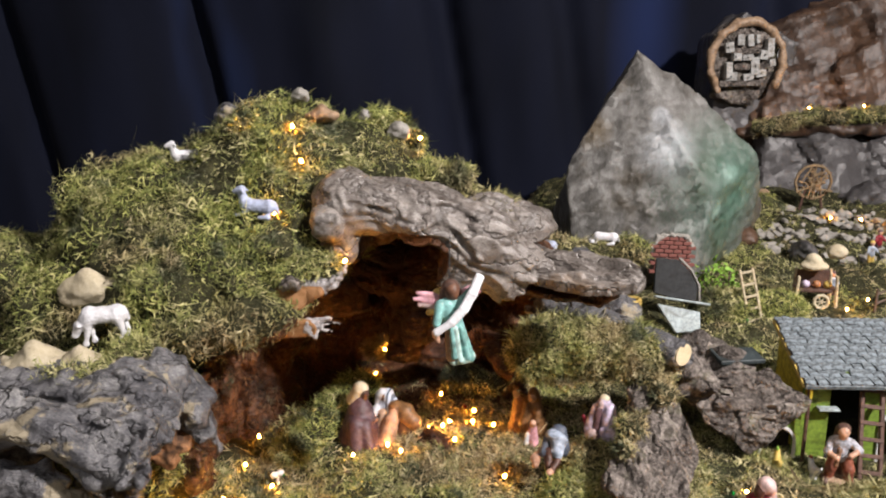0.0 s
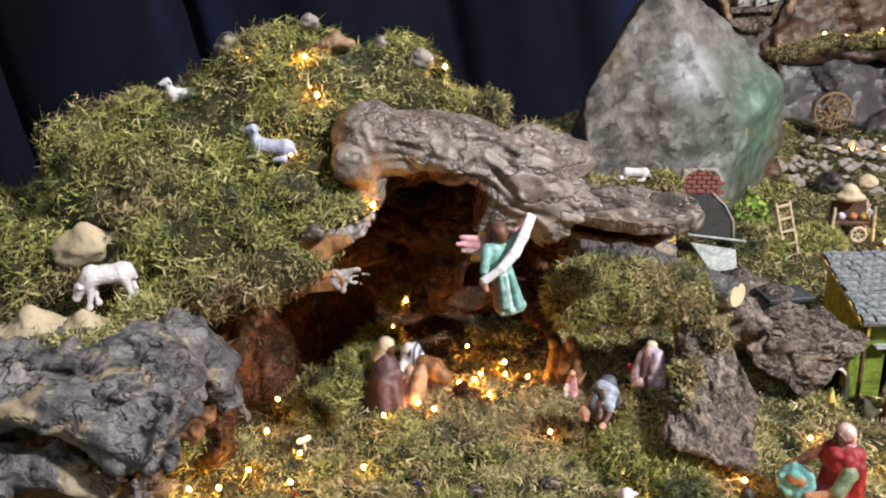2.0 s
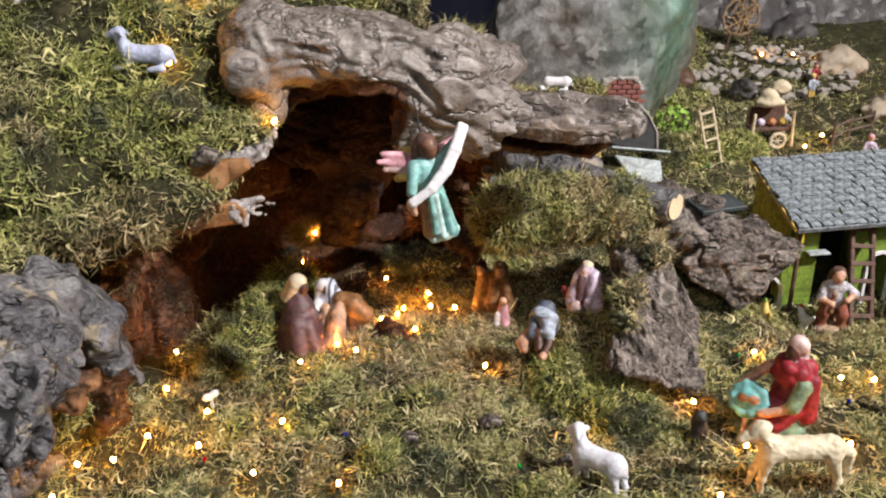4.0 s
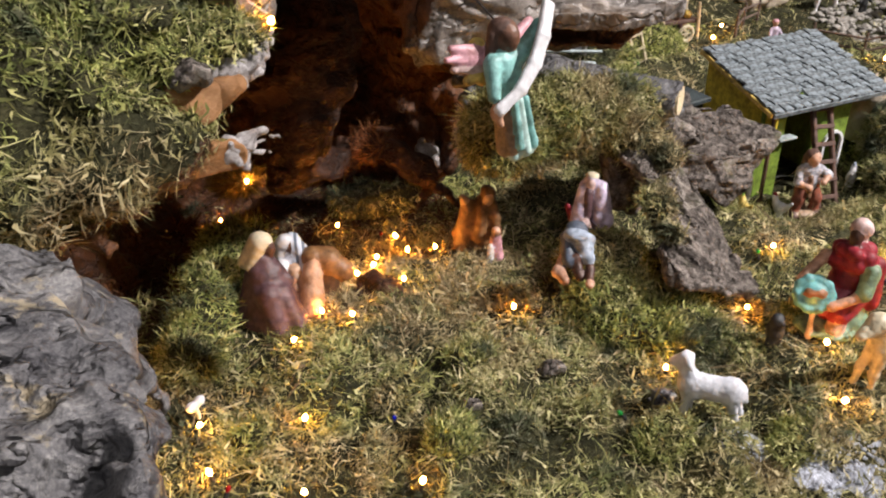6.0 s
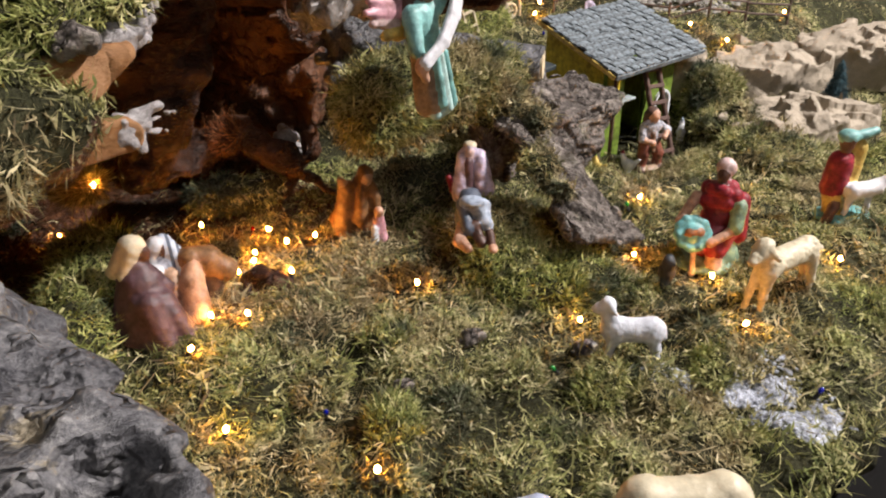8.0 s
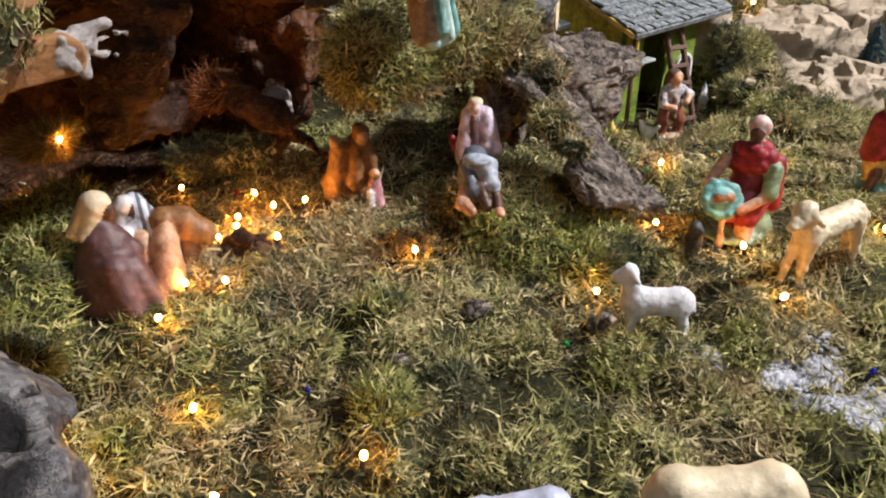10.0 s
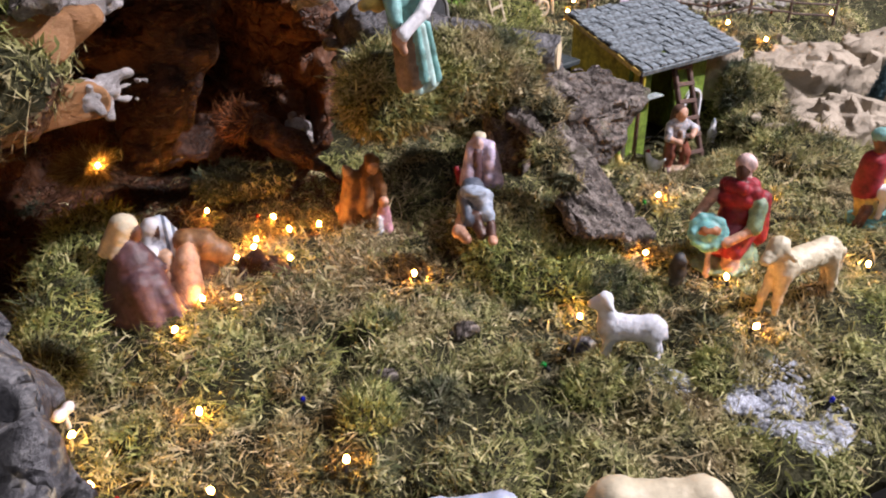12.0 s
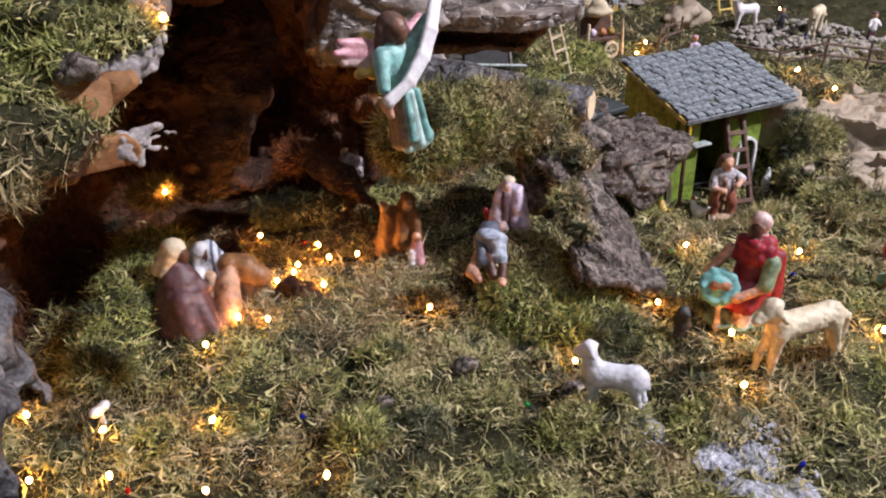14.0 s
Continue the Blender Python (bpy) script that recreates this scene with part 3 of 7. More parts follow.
def curtain():
    """Dark cloth hung in deep folds that lean a little."""
    xs, zs = np.linspace(-3.2, 3.3, 420), np.linspace(0.02, 3.08, 26)
    x, z = np.meshgrid(xs, zs, indexing="ij")
    s = x + 0.16 * (z - 1.4)
    p = np.stack([s.ravel(), np.zeros(s.size), z.ravel() * 0.3], 1)
    wave = vnoise(p, 2.6, 5).reshape(s.shape) * 0.05 + vnoise(p, 7.5, 6).reshape(s.shape) * 0.02
    pleat = np.zeros_like(s)
    for at, deep, wide in ((-0.81, 0.09, 0.035), (0.02, 0.11, 0.05), (0.42, 0.05, 0.05), (-1.45, 0.08, 0.05), (1.1, 0.06, 0.05), (1.9, 0.08, 0.06)):
        pleat += deep * np.exp(-((s - at) / wide) ** 2)
    v = np.stack([x, 2.62 + wave + pleat, z], 2).reshape(-1, 3)
    i = np.arange(len(xs) - 1)[:, None] * len(zs) + np.arange(len(zs) - 1)[None]
    f = np.stack([i, i + len(zs), i + len(zs) + 1, i + 1], 2).reshape(-1, 4)
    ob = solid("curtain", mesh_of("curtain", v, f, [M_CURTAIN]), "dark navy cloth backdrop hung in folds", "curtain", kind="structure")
    thick = ob.modifiers.new("thickness", "SOLIDIFY")
    thick.thickness = 0.004


curtain()
slab("display_table", (3.2, 2.0, 0.74), (0.35, 1.556, 0.38), M_BLACKCLOTH, "display table draped in black cloth", "table")


def ground_sheet():
    xs, ys = np.arange(-1.24, 1.94, 0.0125), np.arange(0.552, 2.56, 0.0125)
    x, y = np.meshgrid(xs, ys, indexing="ij")
    v = np.stack([x, y, ground_z(x, y)], 2).reshape(-1, 3)
    i = np.arange(len(xs) - 1)[:, None] * len(ys) + np.arange(len(ys) - 1)[None]
    f = np.stack([i, i + len(ys), i + len(ys) + 1, i + 1], 2).reshape(-1, 4)
    ob = solid("ground", mesh_of("ground", v, f, [M_SOIL, M_CAVE]), "mossy brown-green ground of the crib landscape", "ground", kind="structure")
    thick = ob.modifiers.new("thickness", "SOLIDIFY")
    thick.thickness, thick.offset = 0.03, -1
    for face in ob.data.polygons:
        if -0.42 < face.center.x < 0.16 and 1.10 < face.center.y < 1.5:
            face.material_index = 1
    return ob


ground = ground_sheet()

# ---- the hill with the cave ----
HILL = [
    ell((-0.30, 1.20, 0.985), (0.34, 0.27, 0.262)), ell((-0.225, 1.13, 1.13), (0.145, 0.14, 0.208)),
    ell((-0.44, 1.14, 1.035), (0.175, 0.19, 0.212)), ell((-0.68, 1.10, 0.92), (0.20, 0.20, 0.210)), ell((-0.095, 1.13, 1.16), (0.094, 0.12, 0.126)),
    ell((-0.36, 0.99, 1.07), (0.22, 0.13, 0.10)), ell((-0.03, 1.16, 1.07), (0.13, 0.14, 0.115)), ell((-0.27, 1.07, 1.13), (0.17, 0.13, 0.105)),
    ell((-0.44, 0.95, 0.93), (0.18, 0.12, 0.14)), ell((-0.06, 1.28, 0.95), (0.28, 0.14, 0.22)), ell((-0.09, 1.37, 0.93), (0.23, 0.17, 0.17)),
]
CAVE = [ell((-0.205, 1.00, 0.87), (0.135, 0.20, 0.165)), ell((-0.05, 1.02, 0.93), (0.19, 0.205, 0.205)), ell((-0.01, 1.22, 0.99), (0.12, 0.15, 0.12)), ell((-0.07, 1.24, 0.865), (0.185, 0.185, 0.095)), ell((0.09, 1.12, 0.955), (0.07, 0.13, 0.12))]
hill = solid("hill", sculpt("hill", HILL, [M_SOIL, M_CAVE], 0.0075, 0.05, 0.016, 13, CAVE, 1, 3, floor=0.79, cracks=0.016, crack_grain=17),
             "moss-covered hill with a dark brown cave under it", "hill", kind="structure")

for face in hill.data.polygons:
    inner = face.center.x > -0.36 and face.center.z < 1.03 and union(CAVE, np.array([face.center]), 0.05)[0] < 0.02
    if inner or (face.center.x > 0.02 and face.center.y < 1.36 and face.center.z < 1.13):
        face.material_index = 1

DRIFT = [
    cap((-0.140, 0.982, 1.142), (-0.132, 0.99, 1.202), 0.026, 0.039), cap((-0.132, 0.99, 1.202), (-0.03, 0.985, 1.183), 0.040, 0.041),
    cap((-0.03, 0.985, 1.183), (0.045, 0.985, 1.143), 0.041, 0.046), cap((0.045, 0.985, 1.143), (0.090, 0.985, 1.110), 0.046, 0.036),
    cap((0.02, 0.98, 1.125), (0.015, 0.975, 1.096), 0.035, 0.025), cap((0.06, 1.03, 1.165), (0.13, 1.06, 1.152), 0.036, 0.024),
    cap((0.06, 0.98, 1.11), (0.075, 0.97, 1.088), 0.03, 0.02), ell((-0.152, 0.957, 1.180), (0.024, 0.022, 0.025)),
    cap((0.100, 0.985, 1.125), (0.130, 0.985, 1.112), 0.024, 0.015),
]
root = thing("root", Matrix(), "grey weathered driftwood root arching over the cave", "root")
ARCH = [cap((-0.060, 0.9, 1.118), (-0.060, 1.1, 1.115), 0.040, 0.048), cap((-0.022, 0.9, 1.136), (-0.032, 1.02, 1.130), 0.017, 0.026)]
part("trunk", sculpt("trunk", DRIFT[:5] + DRIFT[6:7], [M_ROOT, M_CAVE], 0.003, 0.016, 0.005, 24, ARCH, 1, 3, wrinkle=0.0052, wrinkle_grain=80), None, root)
part("side_arm", sculpt("side_arm", DRIFT[5:6], [M_ROOT], 0.003, 0.016, 0.005, 24, octaves=3, wrinkle=0.005, wrinkle_grain=62), None, root)
part("knob", sculpt("knob", DRIFT[7:8], [M_ROOT], 0.0026, 0.016, 0.003, 40, octaves=3, wrinkle=0.002, wrinkle_grain=80), None, root, "dark rounded knob")
part("broken_end", sculpt("broken_end", DRIFT[8:9], [M_ROOT], 0.0026, 0.016, 0.004, 40, octaves=3, wrinkle=0.003, wrinkle_grain=80), None, root)
INNER = [cap((-0.085, 1.17, 0.915), (0.02, 1.25, 0.888), 0.020, 0.024), cap((0.02, 1.25, 0.888), (0.068, 1.24, 0.898), 0.024, 0.022), cap((0.068, 1.24, 0.898), (0.095, 1.20, 0.872), 0.020, 0.017), cap((0.095, 1.20, 0.872), (0.134, 1.155, 0.830), 0.016, 0.010)]
MASS = [cap((-0.02, 1.21, 1.05), (-0.052, 1.185, 0.965), 0.062, 0.046), cap((-0.052, 1.185, 0.965), (-0.092, 1.165, 0.915), 0.042, 0.015), cap((-0.045, 1.195, 1.02), (-0.12, 1.21, 1.045), 0.045, 0.040)]
inner_root = thing("root", Matrix(), "brown twisted root inside the cave", "root")
part("trunk", sculpt("trunk", MASS, [M_DARKROOT], 0.004, 0.02, 0.010, 22, octaves=3, cracks=0.007, crack_grain=20, wrinkle=0.004, wrinkle_grain=45), None, inner_root)
part("stem", sculpt("stem", INNER, [M_DARKROOT], 0.003, 0.012, 0.007, 25, octaves=3, cracks=0.005, crack_grain=24, wrinkle=0.003, wrinkle_grain=55), None, inner_root)


def hill_front(x, z):
    """The y at which the hill's front meets a height."""
    y = np.arange(0.75, 1.35, 0.002)
    p = np.stack([np.full(len(y), x), y, np.full(len(y), z)], 1)
    inside = union(HILL, p, 0.05) + 0.016 * fbm(p, 13, 3) < 0
    return float(y[inside.argmax()]) if inside.any() else 1.0


def hill_top(x, y):
    z = np.arange(1.40, 0.9, -0.002)
    p = np.stack([np.full(len(z), x), np.full(len(z), y), z], 1)
    inside = union(HILL, p, 0.05) + 0.016 * fbm(p, 13, 3) < 0
    return float(z[inside.argmax()]) if inside.any() else 1.0


# ---- the stump in front ----
STUMP = [cap((-0.50, 0.775, 1.02), (-0.40, 0.765, 1.035), 0.045, 0.036), cap((-0.40, 0.765, 1.035), (-0.345, 0.758, 1.043), 0.036, 0.036), cap((-0.345, 0.758, 1.043), (-0.318, 0.752, 1.030), 0.034, 0.030), cap((-0.33, 0.752, 1.03), (-0.32, 0.735, 0.995), 0.026, 0.016),
         cap((-0.36, 0.80, 1.03), (-0.316, 0.80, 1.042), 0.036, 0.031), cap((-0.316, 0.80, 1.042), (-0.292, 0.797, 1.008), 0.031, 0.022), cap((-0.292, 0.797, 1.008), (-0.276, 0.800, 0.980), 0.021, 0.017), cap((-0.276, 0.800, 0.980), (-0.266, 0.800, 0.952), 0.014, 0.008),
         cap((-0.55, 0.69, 1.045), (-0.424, 0.667, 1.058), 0.034, 0.025), cap((-0.424, 0.667, 1.058), (-0.376, 0.655, 1.053), 0.025, 0.023), cap((-0.376, 0.655, 1.053), (-0.340, 0.646, 1.028), 0.023, 0.021), cap((-0.340, 0.646, 1.028), (-0.300, 0.640, 1.018), 0.021, 0.019), cap((-0.300, 0.640, 1.018), (-0.288, 0.642, 1.038), 0.020, 0.017), cap((-0.322, 0.750, 1.030), (-0.292, 0.668, 1.034), 0.032, 0.022), cap((-0.36, 0.72, 1.035), (-0.33, 0.665, 1.040), 0.030, 0.026),
         cap((-0.52, 0.655, 1.0), (-0.40, 0.658, 0.992), 0.028, 0.020), cap((-0.40, 0.658, 0.992), (-0.362, 0.66, 0.972), 0.019, 0.016), cap((-0.362, 0.66, 0.972), (-0.34, 0.668, 0.955), 0.016, 0.012), cap((-0.55, 0.64, 0.945), (-0.43, 0.64, 0.915), 0.03, 0.020), cap((-0.43, 0.64, 0.915), (-0.38, 0.65, 0.90), 0.019, 0.012),
         cap((-0.60, 0.73, 0.97), (-0.62, 0.75, 0.80), 0.08, 0.10), cap((-0.53, 0.82, 0.98), (-0.42, 0.83, 1.0), 0.07, 0.045), cap((-0.53, 0.80, 0.95), (-0.56, 0.82, 0.80), 0.06, 0.08), cap((-0.43, 0.85, 0.98), (-0.43, 0.88, 0.80), 0.045, 0.05)]
HOLLOWS = [ell((-0.330, 0.770, 0.937), (0.046, 0.055, 0.060)), ell((-0.380, 0.705, 1.026), (0.030, 0.012, 0.020))]
stump = thing("stump", Matrix(), "gnarled grey tree stump with pale lichen", "stump")
part("trunk", sculpt("trunk", STUMP, [M_STUMP, M_INNERWOOD], 0.0040, 0.007, 0.008, 46, HOLLOWS, None, 4, floor=0.80, wrinkle=0.0075, wrinkle_grain=66), None, stump)
INNER_ARMS = [cap((-0.37, 0.80, 0.995), (-0.302, 0.798, 0.968), 0.028, 0.016), cap((-0.302, 0.798, 0.968), (-0.284, 0.797, 0.950), 0.012, 0.006), cap((-0.360, 0.785, 0.975), (-0.318, 0.780, 0.954), 0.015, 0.008)]
part("inner_wood", sculpt("inner_wood", INNER_ARMS, [M_INNERWOOD], 0.0024, 0.006, 0.008, 55, octaves=4, wrinkle=0.005, wrinkle_grain=95), None, stump, "orange-brown broken wood inside the hollow")

# ---- blocks of the rest, the largest first ----

def crag(name, planes, centre, size, material, label, category, rough=0.012, step=0.009, kind="structure", fold=0.13):
    """Folded paper rock: flat facets that meet in ridges, crumpled."""
    c = np.array(centre, float)
    pl = []
    for corners in planes:
        a, b, d = (np.array(q, float) - c for q in corners)
        n = np.cross(b - a, d - a)
        n /= np.linalg.norm(n)
        pl.append((n, n @ a) if n @ a > 0 else (-n, -n @ a))

    def field(p):
        q = p - c
        d = np.max(np.stack([q @ n - dd for n, dd in pl], 1), 1)
        return d + rough * crease(p, fold, 3) + rough * 0.42 * crease(p, fold * 0.36, 4) + 0.0003 * vnoise(p, 60, 5)

    s = np.array(size, float)
    v, f = nets(field, c - s, c + s, step)
    return solid(name, mesh_of(name, v, f, [material], None, "creased"), label, category, kind=kind)


APEX, LEFT, LEFT_FOOT, RIDGE, RIDGE_FOOT, RIGHT, RIGHT_FOOT = (0.405, 1.66, 1.388), (0.262, 1.62, 1.14), (0.262, 1.60, 0.98), (0.50, 1.53, 1.12), (0.515, 1.53, 0.95), (0.675, 1.66, 1.165), (0.63, 1.66, 0.95)
crag("paper_rock", [(APEX, LEFT, RIDGE), (LEFT, LEFT_FOOT, RIDGE_FOOT), (APEX, RIDGE, RIGHT), (RIDGE_FOOT, RIGHT, RIGHT_FOOT), (APEX, LEFT, (0.33, 1.9, 1.1)), (APEX, RIGHT, (0.55, 1.9, 1.1)), (LEFT, LEFT_FOOT, (0.28, 1.9, 1.0))],
     (0.45, 1.68, 1.10), (0.30, 0.28, 0.34), M_PAINTED, "tall grey painted-paper rock with green patches", "rock", 0.012, 0.006, fold=0.15)
crag("paper_rock", [((0.92, 2.26, 1.15), (1.02, 2.32, 1.45), (1.05, 2.24, 1.15)), ((1.02, 2.30, 1.45), (1.27, 2.28, 1.50), (1.10, 2.22, 1.15)), ((1.27, 2.28, 1.50), (1.6, 2.28, 1.40), (1.3, 2.20, 1.15)), ((1.02, 2.32, 1.45), (1.27, 2.30, 1.52), (1.2, 2.5, 1.5)), ((1.62, 2.3, 1.4), (1.62, 2.3, 1.1), (1.62, 2.5, 1.2)), ((0.9, 2.52, 1.2), (1.5, 2.52, 1.2), (1.2, 2.52, 1.4))],
     (1.24, 2.38, 1.25), (0.44, 0.2, 0.32), M_BROWNROCK, "brown and grey crumpled paper mountain", "rock", 0.036, 0.011, fold=0.15)
crag("paper_rock", [((0.90, 2.2, 1.14), (0.90, 2.2, 0.95), (0.90, 2.4, 1.0)), ((0.9, 2.18, 1.14), (1.5, 2.14, 1.14), (1.2, 2.10, 0.95)), ((0.9, 2.2, 1.14), (1.5, 2.2, 1.15), (1.2, 2.4, 1.16)), ((1.6, 2.3, 1.1), (1.6, 2.3, 0.9), (1.6, 2.5, 1.0)), ((0.9, 2.5, 1.2), (1.5, 2.5, 1.2), (1.2, 2.5, 1.0))],
     (1.22, 2.3, 1.04), (0.42, 0.26, 0.2), M_GREYROCK, "grey crumpled paper rock under the ledge", "rock", 0.030, 0.012)
crag("paper_rock", [((0.785, 2.28, 1.40), (0.785, 2.28, 1.2), (0.785, 2.5, 1.3)), ((0.75, 2.29, 1.4), (1.0, 2.29, 1.4), (0.9, 2.28, 1.2)), ((1.02, 2.28, 1.38), (1.02, 2.28, 1.2), (1.02, 2.5, 1.3)), ((0.785, 2.28, 1.405), (0.87, 2.27, 1.47), (0.87, 2.4, 1.47)), ((1.02, 2.28, 1.385), (0.87, 2.27, 1.47), (0.87, 2.4, 1.47)), ((0.9, 2.45, 1.3), (1.0, 2.45, 1.3), (0.9, 2.45, 1.4))],
     (0.88, 2.35, 1.32), (0.2, 0.14, 0.2), M_GREYROCK, "small dark rock niche that holds the far village", "rock", 0.010, 0.007, fold=0.08)


# ---- figures: each one plain painted mesh ----
def figure(name, prims, mats, m, label, category, step=0.0018, k=0.004, rough=0.0006, grain=160.0, group=""):
    """A painted plaster figure; its shapes stand on z = 0 and face -y."""
    return solid(name, sculpt(name, prims, mats, step, k, rough, grain), label, category, group, m=m)


def at(x, y, turn=0.0, lift=0.0, z=None):
    return pose(x, y, (on_ground(x, y) if z is None else z) + lift, 0, 0, turn)


def sheep(m, mats, label, tall=1.0, lying=False, grazing=False, group="sheep of the crib", long=0.86, tail=False):
    """Faces +x, about five centimetres long."""
    h = 0.006 if lying else 0.03 * tall
    b = h + 0.010
    e = 1.0 if lying else long
    p = [cap((-0.020 * e, 0, b + 0.001), (0.014 * e, 0, b + 0.002), 0.0100, 0.0100), ell((-0.020 * e, 0, b + 0.002), (0.0105, 0.0100, 0.0110)), ell((0.016 * e, 0, b + 0.001), (0.0098, 0.0098, 0.0120))]
    if grazing:
        p += [cap((0.018 * e, 0, b), (0.030 * e, 0, b - 0.010), 0.008, 0.006), cap((0.030 * e, 0, b - 0.010), (0.036 * e, 0, b - 0.020), 0.006, 0.0042), ell((0.029 * e, 0.007, b - 0.007), (0.003, 0.005, 0.002)), ell((0.029 * e, -0.007, b - 0.007), (0.003, 0.005, 0.002))]
    else:
        p += [cap((0.019 * e, 0, b + 0.004), (0.024 * e, 0, b + 0.022), 0.0082, 0.0056), cap((0.024 * e, 0, b + 0.025), (0.035 * e, 0, b + 0.021), 0.0062, 0.0036),
              cap((0.022 * e, 0.004, b + 0.026), (0.018 * e, 0.0095, b + 0.022), 0.0026, 0.0020), cap((0.022 * e, -0.004, b + 0.026), (0.018 * e, -0.0095, b + 0.022), 0.0026, 0.0020)]
    if lying:
        p += [cap((0.018, 0.006, 0.004), (0.030, 0.007, 0.003), 0.0038, 0.0028), cap((0.018, -0.006, 0.004), (0.030, -0.007, 0.003), 0.0038, 0.0028), cap((-0.02, 0.01, 0.004), (-0.008, 0.012, 0.003), 0.005, 0.003)]
    else:
        for x, y, knee, dx in ((0.017, 0.0055, 0.003, 0.005), (0.015, -0.0055, 0.001, -0.001), (-0.020, 0.0055, -0.005, -0.001), (-0.023, -0.0055, -0.006, -0.005)):
            p += [cap((x * e, y, b - 0.002), (x * e + knee, y, h * 0.55), 0.0052, 0.0028), cap((x * e + knee, y, h * 0.55), (x * e + dx, y, 0.002), 0.0025, 0.0026), cap((x * e + dx, y, 0.002), (x * e + dx + 0.002, y, 0.001), 0.0028, 0.0024)]
    p += [cap((-0.029 * e, 0, b + 0.006), (-0.037 * e, 0, b + 0.004), 0.0034, 0.0034), cap((-0.037 * e, 0, b + 0.004), (-0.040 * e, 0, b - 0.012), 0.0034, 0.0026)] if tail else [cap((-0.028 * e, 0, b + 0.004), (-0.033 * e, 0, b - 0.006), 0.0034, 0.0024)]
    return figure("sheep", p, mats, m, label, "sheep", 0.0018, 0.0030, 0.0008, 480, group)


sheep(pose(0.137, 0.738, 0.7975, 0, 0, 133) @ Matrix.Scale(1.08, 4), [M_WOOL], "white plaster sheep standing with raised head", 0.85, long=0.82)


def lamb(m):
    """A lamb on long legs, its head turned forward just over its back."""
    p = [cap((-0.028, 0, 0.062), (0.018, 0, 0.060), 0.0112, 0.0118), ell((-0.029, 0, 0.061), (0.0125, 0.0105, 0.0130)), ell((0.022, 0, 0.059), (0.0115, 0.0105, 0.0145)), cap((0.025, 0, 0.063), (0.037, 0.001, 0.077), 0.0095, 0.0068), cap((0.037, 0.001, 0.079), (0.051, 0.003, 0.073), 0.0082, 0.0046),
         ell((0.034, 0, 0.084), (0.0085, 0.0075, 0.0065)), cap((0.034, 0.006, 0.081), (0.030, 0.014, 0.074), 0.0032, 0.0024), cap((0.034, -0.005, 0.081), (0.030, -0.014, 0.074), 0.0032, 0.0024), cap((-0.038, 0, 0.063), (-0.046, 0, 0.056), 0.0050, 0.0048), cap((-0.046, 0, 0.056), (-0.047, 0, 0.036), 0.0048, 0.0036)]
    for x, y, knee, foot in ((0.027, 0.006, 0.030, 0.028), (0.023, -0.006, 0.034, 0.040), (-0.029, 0.006, -0.038, -0.034), (-0.032, -0.006, -0.043, -0.040)):
        p += [cap((x, y, 0.055), (knee, y, 0.030), 0.0070, 0.0036), cap((knee, y, 0.030), (foot, y, 0.003), 0.0032, 0.0027), cap((foot, y, 0.003), (foot + 0.003, y, 0.002), 0.0036, 0.0030)]
    return figure("sheep", p, [M_CREAM], m, "cream long-legged lamb standing beside a warm bulb", "sheep", 0.0015, 0.0040, 0.0008, 300, "sheep of the crib")


lamb(pose(0.306, 0.686, 0.799, 0, 0, 166))
sheep(at(-0.094, 0.668, -33, 0.012) @ Matrix.Scale(1.22, 4), [M_BLUEWOOL], "bluish white sheep at the front edge", 0.75, grazing=True)
sheep(at(-0.014, 0.597, -41, 0.008) @ Matrix.Scale(1.58, 4), [M_CREAM], "cream sheep grazing at the front edge", 0.62, grazing=True)
sheep(pose(-0.243, hill_front(-0.243, 1.192) + 0.002, 1.188, 0, -4, 172) @ Matrix.Scale(0.86, 4), [M_BLUEWOOL], "pale bluish sheep lying on the mossy hill", 1.0, lying=True)
sheep(pose(-0.402, 0.842, 1.068, 0, 0, 195), [M_WHITE], "white sheep grazing on a pale stone", 0.75, grazing=True)
sheep(pose(-0.372, 1.10, hill_top(-0.372, 1.10) - 0.014, 0, 0, 200) @ Matrix.Scale(0.75, 4), [M_WHITE], "small white sheep lying high on the hill", 1.0, lying=True)
sheep(pose(0.285, 1.340, 1.045, 0, 0, 165) @ Matrix.Scale(0.78, 4), [M_WHITE, M_CHALK], "white sheep lying on a mossy rock", 1.0, lying=True, grazing=True)
sheep(pose(0.178, 1.335, 1.03, 0, 0, 120), [M_BLUEWOOL], "small pale sheep beside the driftwood", 0.8, lying=True)


FAMILY = pose(-0.150, 1.040, 0.805, 0, 0, -18)


